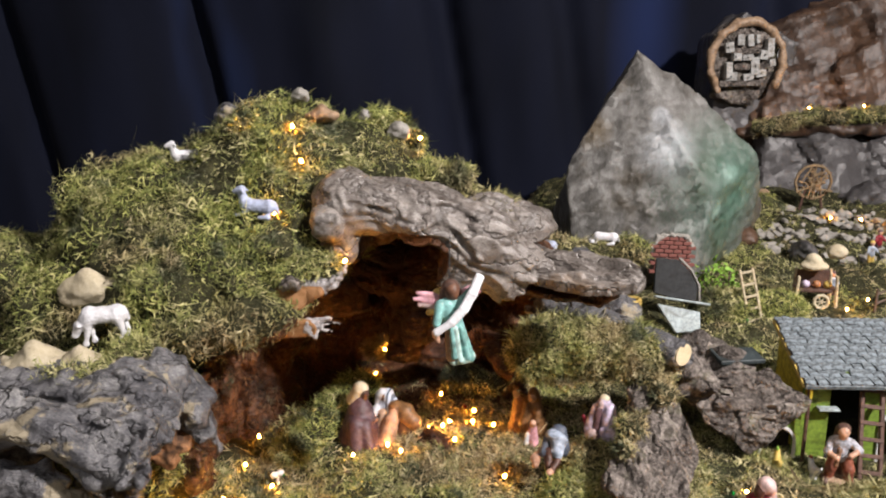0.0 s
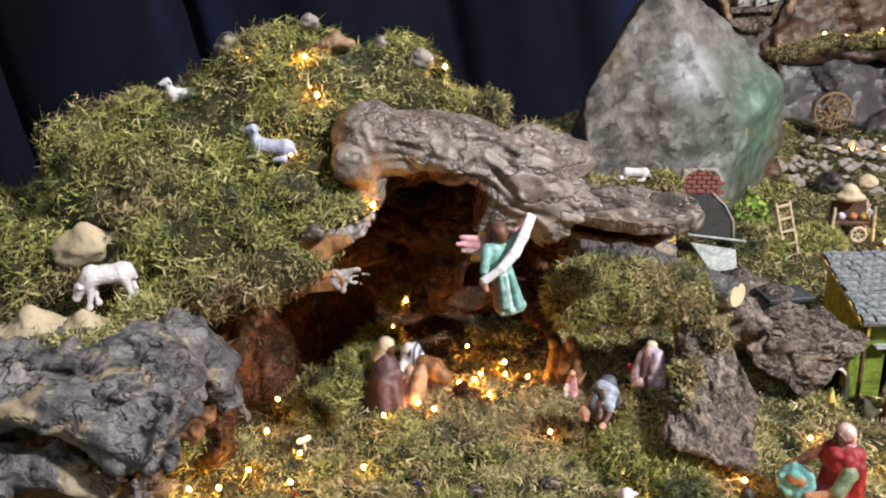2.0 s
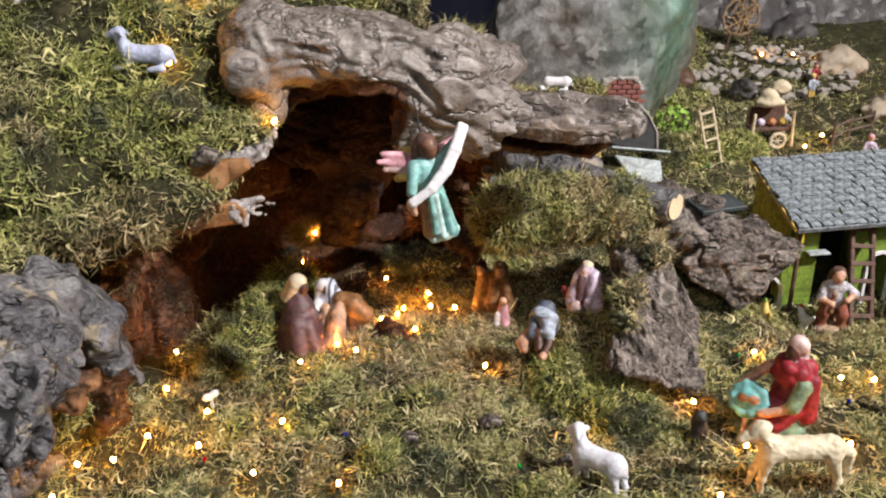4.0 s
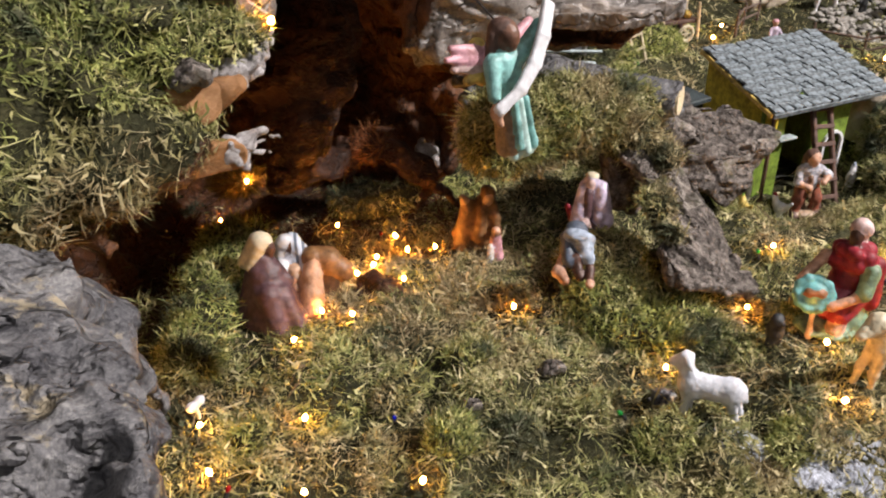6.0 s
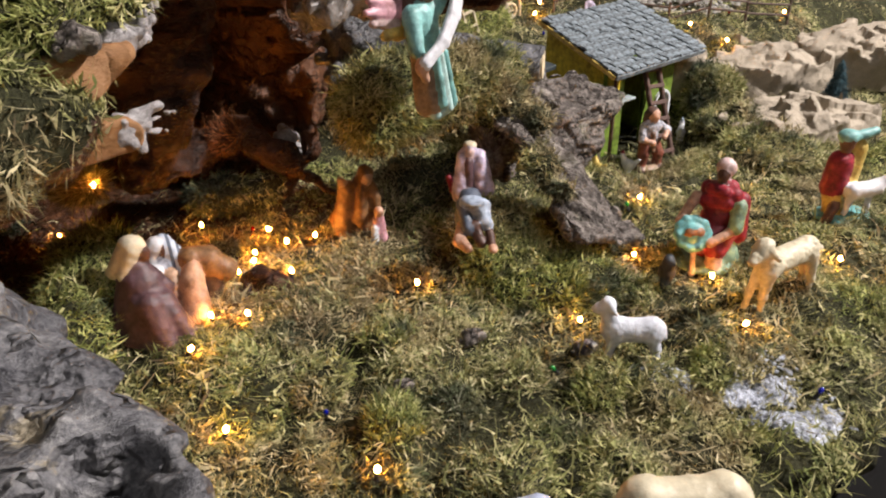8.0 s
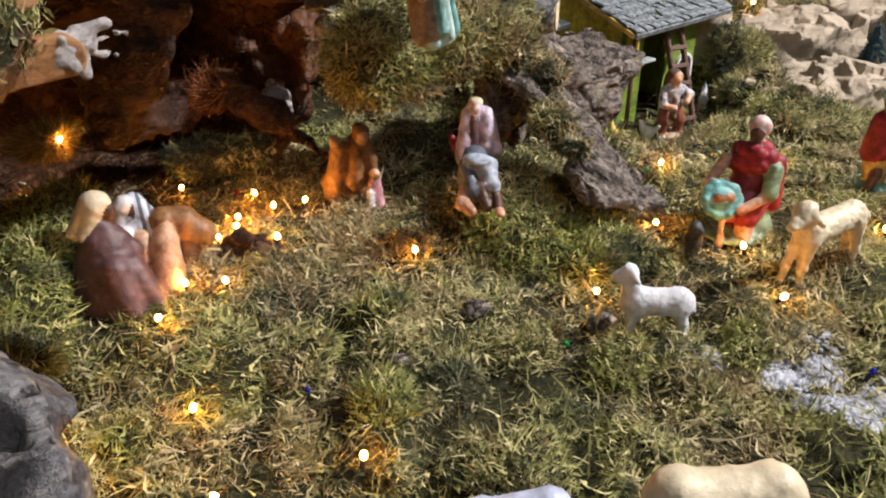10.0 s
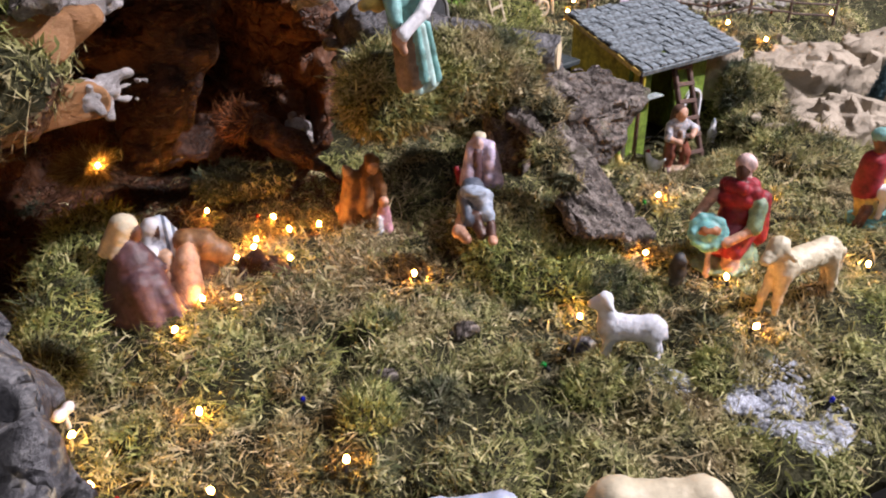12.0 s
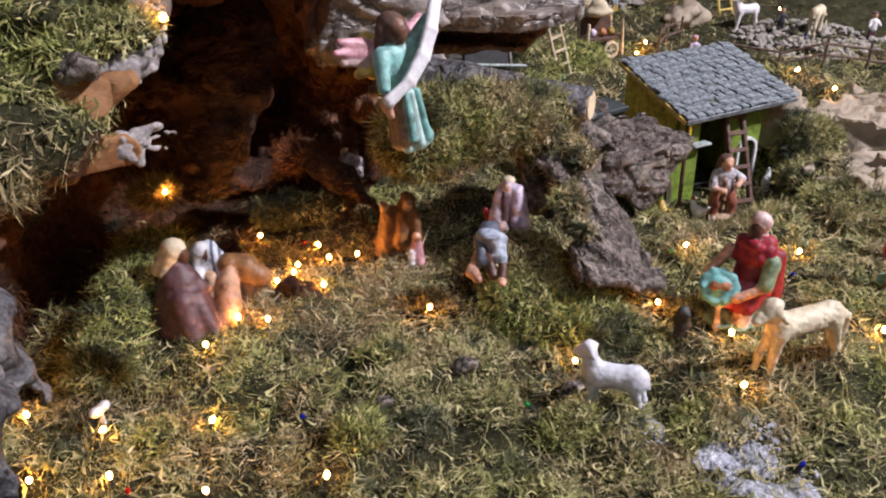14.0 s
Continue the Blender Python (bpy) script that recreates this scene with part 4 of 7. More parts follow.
def kneeling_man():
    p = [cap((0.002, 0.034, 0.010), (0.002, 0.038, 0.050), 0.033, 0.020), cap((0.002, 0.038, 0.050), (0.002, 0.041, 0.066), 0.019, 0.012), cap((0.022, 0.018, 0.008), (0.008, 0.030, 0.045), 0.014, 0.013), cap((-0.022, 0.030, 0.008), (-0.010, 0.038, 0.05), 0.012, 0.010),
         cap((0.034, 0.022, 0.004), (0.020, 0.026, 0.022), 0.007, 0.010), cap((0.0, 0.004, 0.006), (-0.002, 0.020, 0.04), 0.008, 0.010), cap((0.012, 0.036, 0.058), (0.024, 0.034, 0.044), 0.0075, 0.0058), ell((0.028, 0.035, 0.042), (0.0045, 0.0045, 0.004), 3),
         ell((0.0095, 0.040, 0.080), (0.0062, 0.0068, 0.0092), 1), ell((0.0035, 0.043, 0.087), (0.0105, 0.0105, 0.0100), 2), cap((0.0, 0.044, 0.086), (-0.018, 0.046, 0.064), 0.0110, 0.0065, 2), cap((0.0, 0.038, 0.084), (-0.012, 0.036, 0.064), 0.0075, 0.0045, 2), cap((0.030, 0.004, 0.004), (0.014, 0.022, 0.036), 0.010, 0.014), cap((0.012, -0.004, 0.004), (0.004, 0.016, 0.040), 0.010, 0.013)]
    return figure("nativity_figure", p, [M_ROBE, M_FACE, M_CREAM, M_SKIN], FAMILY, "kneeling figure in a brown robe and cream headscarf", "figurine", 0.0017, 0.0026)


def kneeling_woman():
    p = [cap((0.030, 0.070, 0.010), (0.028, 0.074, 0.040), 0.022, 0.014, 0), cap((0.028, 0.073, 0.038), (0.025, 0.077, 0.052), 0.013, 0.010, 0), ell((0.0275, 0.0735, 0.061), (0.0055, 0.0058, 0.0074), 1), ell((0.0232, 0.078, 0.064), (0.0095, 0.0098, 0.0102), 2), cap((0.019, 0.078, 0.062), (0.016, 0.072, 0.036), 0.0080, 0.0075, 2),
         cap((0.034, 0.075, 0.062), (0.043, 0.064, 0.030), 0.0080, 0.0100, 3), cap((0.030, 0.083, 0.064), (0.042, 0.078, 0.034), 0.0085, 0.013, 3), cap((0.018, 0.064, 0.044), (0.012, 0.052, 0.034), 0.0075, 0.0060, 2), cap((0.030, 0.060, 0.040), (0.030, 0.050, 0.027), 0.0070, 0.0055, 6), ell((0.030, 0.047, 0.025), (0.0050, 0.0050, 0.0050), 5), ell((0.012, 0.048, 0.033), (0.0050, 0.0050, 0.0050), 5),
         cap((0.044, 0.034, 0.004), (0.047, 0.050, 0.034), 0.0150, 0.0110, 6), cap((0.047, 0.050, 0.034), (0.052, 0.062, 0.050), 0.0110, 0.0080, 6), cap((0.050, 0.066, 0.050), (0.066, 0.066, 0.046), 0.0120, 0.0130, 4), cap((0.066, 0.064, 0.042), (0.080, 0.062, 0.032), 0.0140, 0.0120, 4), cap((0.062, 0.066, 0.010), (0.070, 0.066, 0.034), 0.0150, 0.0140, 7)]
    return figure("nativity_figure", p, [M_STRIPE, M_DARKSKIN, M_WHITE, M_BANDS, M_OCHRE, M_SKIN, M_PEACH, M_WOOD], FAMILY, "kneeling figure in a white veil, banded shawl and spread ochre mantle", "figurine", 0.0015, 0.0026)


def bundle():
    p = [cap((0.022, 0.040, 0.014), (0.034, 0.044, 0.018), 0.0065, 0.005, 0), ell((0.020, 0.038, 0.019), (0.0045, 0.0045, 0.0045), 1), ell((0.028, 0.042, 0.007), (0.014, 0.010, 0.007), 2)]
    return figure("crib_doll", p, [M_SKIN, M_SKIN, M_OX], FAMILY, "small swaddled doll between the kneeling figures", "doll", 0.0013)


def ox():
    p = [cap((-0.016, 0.006, 0.004), (-0.014, 0.0, 0.060), 0.019, 0.010), cap((-0.014, 0.0, 0.060), (-0.022, -0.002, 0.074), 0.008, 0.0035, 1), cap((0.012, 0.008, 0.004), (0.010, 0.002, 0.064), 0.021, 0.012), ell((0.010, -0.002, 0.077), (0.0095, 0.010, 0.011)),
         cap((0.002, -0.010, 0.06), (-0.004, -0.016, 0.02), 0.006, 0.008), ell((0.010, -0.011, 0.072), (0.006, 0.005, 0.007), 1), cap((0.018, -0.006, 0.055), (0.020, -0.014, 0.03), 0.006, 0.006), ell((0.0, 0.016, 0.012), (0.034, 0.022, 0.016))]
    return figure("nativity_figure", p, [M_OCHRE, M_PEACH], at(0.122, 1.088, -18, 0.0) @ Matrix.Scale(0.90, 4), "reddish brown draped figure at the cave's edge", "figurine", 0.0018, 0.0045, 0.0015, 90)


def small_child():
    p = [cap((0, 0, 0.004), (0, 0, 0.026), 0.0095, 0.0065, 0), ell((0, -0.001, 0.036), (0.0056, 0.0056, 0.0064), 1), cap((-0.010, -0.004, 0.003), (-0.008, -0.002, 0.018), 0.005, 0.004, 2)]
    return figure("nativity_figure", p, [M_PINK, M_SKIN, M_WHITE], at(0.127, 1.060, 0), "small pink and white figure in front of the draped one", "figurine", 0.0015, 0.0025)


def angel():
    p = [cap((-0.001, 0, 0.075), (0.002, 0, 0.054), 0.0105, 0.0100, 0), cap((0.007, 0, 0.075), (0.008, 0, 0.055), 0.0098, 0.0096, 0), cap((0.005, 0, 0.052), (0.014, 0, 0.016), 0.0098, 0.0082, 0), cap((0.010, 0, 0.052), (0.027, 0.001, 0.008), 0.0084, 0.0066, 0),
         cap((0.004, 0.003, 0.046), (0.006, 0.004, 0.010), 0.0080, 0.0085, 3), cap((0.000, -0.004, 0.040), (0.004, -0.004, 0.011), 0.0050, 0.0060, 3), cap((0.006, -0.004, 0.005), (0.021, -0.004, 0.007), 0.0050, 0.0050, 7), cap((0.018, -0.002, 0.006), (0.030, 0.0, 0.011), 0.0055, 0.0040, 7),
         cap((0.007, -0.0115, 0.048), (0.013, -0.0110, 0.008), 0.0026, 0.0036, 7), cap((0.014, -0.0100, 0.048), (0.023, -0.0080, 0.010), 0.0026, 0.0034, 0), cap((0.001, -0.0115, 0.050), (0.006, -0.0110, 0.012), 0.0024, 0.0030, 0),
         ell((0.004, -0.004, 0.093), (0.0088, 0.0092, 0.0108), 1), ell((0.003, 0.001, 0.098), (0.0105, 0.0105, 0.0092), 2), cap((-0.006, 0.001, 0.095), (-0.007, 0.002, 0.082), 0.0045, 0.0040, 2), cap((0.012, 0.002, 0.094), (0.013, 0.003, 0.084), 0.0040, 0.0035, 2),
         cap((-0.011, -0.003, 0.076), (-0.016, -0.010, 0.054), 0.0065, 0.0050, 0), ell((-0.018, -0.014, 0.044), (0.0050, 0.0048, 0.0062), 6), cap((-0.018, -0.014, 0.042), (-0.015, -0.014, 0.035), 0.0035, 0.0030, 6), cap((0.014, -0.004, 0.078), (0.031, -0.008, 0.098), 0.0065, 0.0050, 0),
         cap((-0.009, 0.011, 0.083), (-0.036, 0.011, 0.089), 0.0060, 0.0030, 5), cap((-0.010, 0.011, 0.078), (-0.040, 0.011, 0.082), 0.0060, 0.0028, 5), cap((-0.010, 0.012, 0.073), (-0.034, 0.012, 0.074), 0.0055, 0.0028, 8), cap((-0.009, 0.012, 0.067), (-0.022, 0.012, 0.064), 0.0055, 0.0038, 9), cap((-0.011, 0.013, 0.088), (-0.008, 0.013, 0.064), 0.0060, 0.0060, 9),
         cap((0.014, 0.010, 0.084), (0.040, 0.012, 0.098), 0.0060, 0.0036, 5), cap((0.014, 0.010, 0.077), (0.040, 0.012, 0.088), 0.0055, 0.0030, 5)]
    way = [Vector(q) for q in ((-0.019, -0.018, 0.046), (0.000, -0.0205, 0.058), (0.015, -0.0200, 0.074), (0.026, -0.0175, 0.092), (0.036, -0.0130, 0.112))]
    for a, b, w in zip(way, way[1:], (0.0022, 0.0034, 0.0038, 0.0034)):
        across = Vector((b.z - a.z, 0, a.x - b.x)).normalized() * w
        p += [cap(a + across * k, b + across * k, 0.0026, 0.0026, 4) for k in (-1, 0, 1)]
    m = pose(0.000, 0.838, 1.034, -6, 2, 10) @ Matrix.Scale(0.96, 4)
    ob = figure("angel_figure", p, [M_TEAL, M_DARKSKIN, M_WOOD, M_TAN, M_WHITE, M_PINK, M_SKIN, M_PALETEAL, M_SCARF, M_GOLD], m, "hanging angel figure in aqua with pink wings and white banner", "figurine", 0.0015, 0.0022, 0.0003)
    solid("hanging_wire", bm_mesh("hanging_wire", rod((0.002, 0.848, 1.130), (0.005, 0.95, 1.165), 0.0007, sides=6), M_CHALK), "thin dark wire that holds up the angel", "wire")
    return ob


def hunched(m):
    """Sits with a cloth over the knees and the head bowed into it."""
    p = [cap((0, 0.006, 0.010), (0, 0.002, 0.030), 0.015, 0.012, 1), cap((-0.006, -0.006, 0.032), (0.009, -0.010, 0.029), 0.0085, 0.0085, 0), cap((0.004, -0.014, 0.028), (0.008, -0.022, 0.016), 0.008, 0.007, 0), ell((0.0, -0.012, 0.0365), (0.011, 0.009, 0.003), 0), ell((0.0, 0.004, 0.037), (0.010, 0.008, 0.006), 1), cap((-0.011, -0.004, 0.030), (-0.010, -0.024, 0.014), 0.006, 0.0065, 1), cap((0.009, -0.012, 0.026), (0.010, -0.022, 0.014), 0.0062, 0.0055, 0),
         cap((-0.014, -0.014, 0.012), (-0.022, -0.030, 0.004), 0.0055, 0.0055, 2), cap((-0.020, -0.028, 0.005), (-0.016, -0.040, 0.003), 0.0062, 0.005, 2), cap((0.010, -0.028, 0.008), (0.008, -0.044, 0.002), 0.0048, 0.004, 3), ell((0.007, -0.047, 0.002), (0.0045, 0.006, 0.004), 2), cap((-0.004, -0.022, 0.016), (0.0, -0.034, 0.002), 0.006, 0.005, 3), ell((0.0, -0.011, 0.020), (0.009, 0.006, 0.006), 3)]
    return figure("shepherd_figure", p, [M_BLUE, M_GREYBLUE, M_SKIN, M_FACE], m, "hunched figure with pale blue cloth over the knees", "figurine", 0.0015, 0.0022, 0.0008, 150)


def cloaked(m):
    p = [cap((0, 0.006, 0.006), (0, 0.006, 0.046), 0.018, 0.012, 0), ell((0.001, 0.001, 0.055), (0.0075, 0.0078, 0.0082), 0), ell((-0.001, -0.005, 0.054), (0.0045, 0.0045, 0.006), 2), ell((0.002, 0.003, 0.0605), (0.0070, 0.0072, 0.0045), 3), cap((0.010, 0.0, 0.048), (0.013, -0.012, 0.016), 0.0085, 0.011, 0), cap((-0.008, -0.002, 0.046), (-0.013, -0.010, 0.016), 0.0062, 0.009, 0),
         cap((-0.003, -0.008, 0.046), (-0.005, -0.013, 0.018), 0.0045, 0.005, 1), ell((-0.008, -0.020, 0.012), (0.0085, 0.007, 0.010), 2), ell((0.008, -0.018, 0.022), (0.006, 0.005, 0.005), 0), cap((-0.020, -0.004, 0.014), (-0.024, -0.006, 0.03), 0.0035, 0.003, 4), cap((0.0, -0.018, 0.008), (0.006, -0.024, 0.003), 0.007, 0.006, 1)]
    return figure("shepherd_figure", p, [M_LILAC, M_ROBE, M_SCARF, M_CREAM, M_DARKRED], m @ Matrix.Scale(1.06, 4), "seated figure wrapped in a lilac cloak", "figurine", 0.0015, 0.0022, 0.0008, 150)


def woman_with_bowl():
    n = Vector((-0.55, -0.62, 0.56)).normalized()
    c = Vector((-0.006, 0.016, 0.042))
    u = n.cross(Vector((0, 0, 1))).normalized()
    w = n.cross(u)
    p = [ell((0.020, 0.012, 0.003), (0.036, 0.034, 0.006), 0), cap((0.034, -0.004, 0.004), (0.036, 0.0, 0.016), 0.017, 0.014, 0), cap((0.032, 0.012, 0.014), (0.036, 0.014, 0.046), 0.021, 0.016, 2), cap((0.036, 0.006, 0.034), (0.008, 0.014, 0.026), 0.015, 0.012, 8), cap((0.034, -0.004, 0.036), (0.014, -0.002, 0.022), 0.010, 0.012, 2),
         cap((0.040, 0.012, 0.050), (0.040, 0.014, 0.074), 0.019, 0.014, 9), cap((0.038, -0.001, 0.076), (0.038, 0.027, 0.075), 0.0095, 0.0095, 2), cap((0.030, 0.002, 0.070), (0.030, 0.024, 0.066), 0.0085, 0.0085, 2), cap((0.026, 0.004, 0.082), (0.028, 0.020, 0.081), 0.0068, 0.0068, 2), cap((0.054, 0.012, 0.074), (0.056, 0.014, 0.034), 0.010, 0.013, 2), cap((0.048, -0.006, 0.07), (0.046, -0.008, 0.03), 0.008, 0.010, 2),
         ell((0.033, 0.012, 0.095), (0.0066, 0.0064, 0.0090), 3), ell((0.041, 0.014, 0.102), (0.0108, 0.0104, 0.0102), 4), cap((0.046, 0.017, 0.099), (0.050, 0.018, 0.084), 0.0075, 0.006, 4),
         cap((0.036, -0.010, 0.066), (0.024, -0.015, 0.048), 0.0082, 0.0075, 7), cap((0.022, -0.014, 0.046), (0.0, -0.002, 0.034), 0.0052, 0.0044, 1), cap((0.026, 0.034, 0.068), (-0.004, 0.034, 0.050), 0.0060, 0.0046, 1),
         *(cap(c + u * 0.0155 * math.cos(a) + w * 0.0155 * math.sin(a), c + u * 0.0155 * math.cos(a + 0.7) + w * 0.0155 * math.sin(a + 0.7), 0.0044, 0.0044, 5) for a in np.arange(0, 6.2, 0.628)), ell(c - n * 0.006, (0.0145, 0.0145, 0.0145), 5), *(cap(c + n * 0.0042 + u * r, c + n * 0.0042 - u * r, 0.0048, 0.0048, 6) for r in (0.004, 0.005)), cap((0.010, -0.004, 0.012), (0.006, -0.006, 0.006), 0.009, 0.008, 1), cap((-0.014, 0.006, 0.0), (-0.010, 0.010, 0.026), 0.003, 0.003, 4)]
    return figure("woman_figure", p, [M_DRABGREEN, M_SKIN, M_RED, M_FACE, M_SCARF, M_TURQ, M_OX, M_DRABGREEN, M_ROSE, M_DARKRED], pose(0.324, 0.770, on_ground(0.345, 0.78) + 0.003) @ Matrix.Scale(0.99, 4), "kneeling figure in red shawl holding a turquoise bowl", "figurine", 0.0017, 0.0022, 0.0007, 120)


def standing_man():
    p = [ell((0, 0.002, 0.004), (0.022, 0.018, 0.006), 3), cap((0, 0.012, 0.004), (0, 0.010, 0.040), 0.008, 0.006, 5), cap((-0.012, -0.003, 0.006), (-0.010, -0.004, 0.024), 0.0060, 0.0068, 0), cap((-0.010, -0.004, 0.024), (-0.006, 0.002, 0.040), 0.0075, 0.0085, 0), cap((0.013, -0.002, 0.006), (0.012, -0.003, 0.024), 0.0060, 0.0068, 0), cap((0.012, -0.003, 0.024), (0.006, 0.002, 0.040), 0.0075, 0.0085, 0),
         cap((0, 0.002, 0.042), (0, 0.002, 0.060), 0.0110, 0.0105, 1), cap((-0.006, 0, 0.062), (0.007, 0, 0.062), 0.0080, 0.0080, 1), ell((0.001, -0.003, 0.077), (0.0070, 0.0076, 0.0088), 2), ell((0, 0.002, 0.081), (0.0088, 0.0090, 0.0070), 4), cap((-0.006, 0.004, 0.078), (-0.007, 0.005, 0.068), 0.0045, 0.0040, 4), cap((-0.012, 0, 0.062), (-0.017, -0.008, 0.048), 0.0055, 0.0048, 1), cap((-0.017, -0.008, 0.048), (-0.004, -0.016, 0.044), 0.0040, 0.0036, 2),
         cap((0.012, 0, 0.062), (0.022, -0.004, 0.056), 0.0058, 0.0050, 1), cap((0.022, -0.004, 0.056), (0.012, -0.014, 0.050), 0.0042, 0.0036, 2), cap((-0.002, -0.010, 0.054), (-0.004, -0.017, 0.034), 0.0034, 0.0030, 5), cap((-0.014, -0.006, 0.005), (-0.015, -0.013, 0.003), 0.0052, 0.0040, 4), cap((0.014, -0.006, 0.005), (0.016, -0.013, 0.003), 0.0052, 0.0040, 4)]
    return figure("man_figure", p, [M_BRICKCLOTH, M_STRIPE, M_SKIN, M_TAN, M_WOOD, M_CLOAK], pose(0.562, 0.990, 0.774, 0, 0, -28) @ Matrix.Scale(1.05, 4), "standing figure in white shirt and brick-red trousers by the house", "figurine", 0.0015, 0.0022)


def lamb_bearer():
    p = [ell((0, 0, 0.004), (0.034, 0.024, 0.006), 0), cap((-0.014, 0, 0.012), (-0.018, 0.004, 0.04), 0.011, 0.012, 1), cap((-0.018, 0.004, 0.04), (-0.016, 0.004, 0.07), 0.014, 0.013, 2), ell((-0.016, 0.0, 0.092), (0.008, 0.008, 0.010), 3),
         ell((-0.016, 0.003, 0.100), (0.010, 0.010, 0.008), 4), cap((-0.012, 0.0, 0.10), (0.016, 0.002, 0.104), 0.006, 0.005, 4), cap((0.0, 0.004, 0.05), (0.004, 0.006, 0.085), 0.010, 0.009, 5),
         cap((-0.004, -0.014, 0.040), (0.024, -0.012, 0.042), 0.0095, 0.009, 6), cap((0.022, -0.012, 0.044), (0.034, -0.014, 0.052), 0.006, 0.005, 6), cap((-0.006, -0.014, 0.034), (-0.010, -0.016, 0.014), 0.004, 0.003, 6), cap((0.018, -0.012, 0.034), (0.018, -0.014, 0.012), 0.004, 0.003, 6),
         cap((-0.02, -0.01, 0.02), (-0.03, -0.014, 0.006), 0.006, 0.005, 3)]
    return figure("shepherd_figure", p, [M_TURQ, M_GOLD, M_RED, M_DARKSKIN, M_TEAL, M_GOLD, M_WHITE], at(0.535, 0.715, -35, 0.001), "figure in red and yellow holding a white goat", "figurine")


kneeling_man()
kneeling_woman()
bundle()
ox()
small_child()
angel()
cloaked(pose(0.222, 1.012, 0.838, 0, 0, -30))
hunched(pose(0.146, 0.936, 0.856, 0, 0, -28))
woman_with_bowl()
standing_man()
lamb_bearer()


def hen(m, mats, label):
    p = [ell((0, 0, 0.010), (0.010, 0.007, 0.008), 0), cap((0.006, 0, 0.014), (0.010, 0, 0.022), 0.005, 0.0036, 0), cap((-0.008, 0, 0.013), (-0.015, 0, 0.021), 0.004, 0.002, 0), ell((0.010, 0, 0.027), (0.003, 0.0015, 0.003), 1), cap((0, 0, 0.005), (0, 0, 0.0), 0.004, 0.006, 0)]
    return figure("hen", p, mats, m, label, "hen", 0.0012, 0.002)


hen(pose(0.533, 1.002, 0.776, 0, 0, 100), [M_WHITE, M_RED], "white hen with a red comb by the house")
hen(pose(0.672, 1.004, 0.786, 0, 0, 30), [M_WHITE, M_BLUE], "white and pale blue bird beside the house")
hen(pose(0.700, 0.968, 0.790, 0, 0, 160), [M_GOLD, M_TAN], "small yellow bird in the moss")
hen(pose(0.486, 1.020, 0.778, 0, 0, 70) @ Matrix.Scale(1.1, 4), [M_GOLD, M_LEAF], "small yellow-green bird in the arch under the bark")


# ---- the house ----
def shingle_mesh(w, d, seed):
    rng = random.Random(seed)
    bm = box((w, d, 0.0028), (0, 0, 0), 0.0006)
    for v in bm.verts:
        v.co.x += rng.uniform(-0.0012, 0.0012)
        v.co.y += rng.uniform(-0.0012, 0.0012)
        v.co.z += rng.uniform(-0.0005, 0.0005)
    return bm_mesh("shingle", bm, M_SLATE)


def arch(width, height, depth, material, rim):
    """An arched frame that faces -y and stands on z = 0."""
    bm = bmesh.new()
    steps = 10
    r = width / 2
    path = [(-r, 0.0)] + [(-r * math.cos(math.pi * i / steps), height - r + r * math.sin(math.pi * i / steps)) for i in range(steps + 1)] + [(r, 0.0)]
    k = (r + rim) / r
    outer = [(x * k, z if i in (0, len(path) - 1) else height - r + (z - height + r) * k) for i, (x, z) in enumerate(path)]
    rows = [[bm.verts.new((x, y, z)) for x, z in ring] for ring, y in ((path, 0), (outer, 0), (outer, depth), (path, depth))]
    for i in range(len(path) - 1):
        for a in range(4):
            b = (a + 1) % 4
            bm.faces.new((rows[a][i], rows[a][i + 1], rows[b][i + 1], rows[b][i]))
    bmesh.ops.recalc_face_normals(bm, faces=bm.faces)
    return bm


def wall_with_arches(width, height, thick, holes, material):
    """A front wall with arched openings cut through, from upright strips."""
    bm = bmesh.new()
    step = 0.003
    n = int(round(width / step))
    for i in range(n):
        x0, x1 = i * step, (i + 1) * step
        mid, low = (x0 + x1) / 2, 0.0
        for cx, w, h in holes:
            if abs(mid - cx) < w / 2:
                low = h - w / 2 + math.sqrt(max(0, (w / 2) ** 2 - (mid - cx) ** 2))
        q = [bm.verts.new((x, y, z)) for x in (x0, x1) for y in (0, thick) for z in (low, height)]
        for f in ((0, 4, 5, 1), (2, 3, 7, 6), (1, 5, 7, 3), (0, 2, 6, 4)) + (((0, 1, 3, 2),) if i == 0 else ()) + (((4, 6, 7, 5),) if i == n - 1 else ()):
            bm.faces.new([q[j] for j in f])
    bmesh.ops.remove_doubles(bm, verts=bm.verts, dist=0.00001)
    return bm


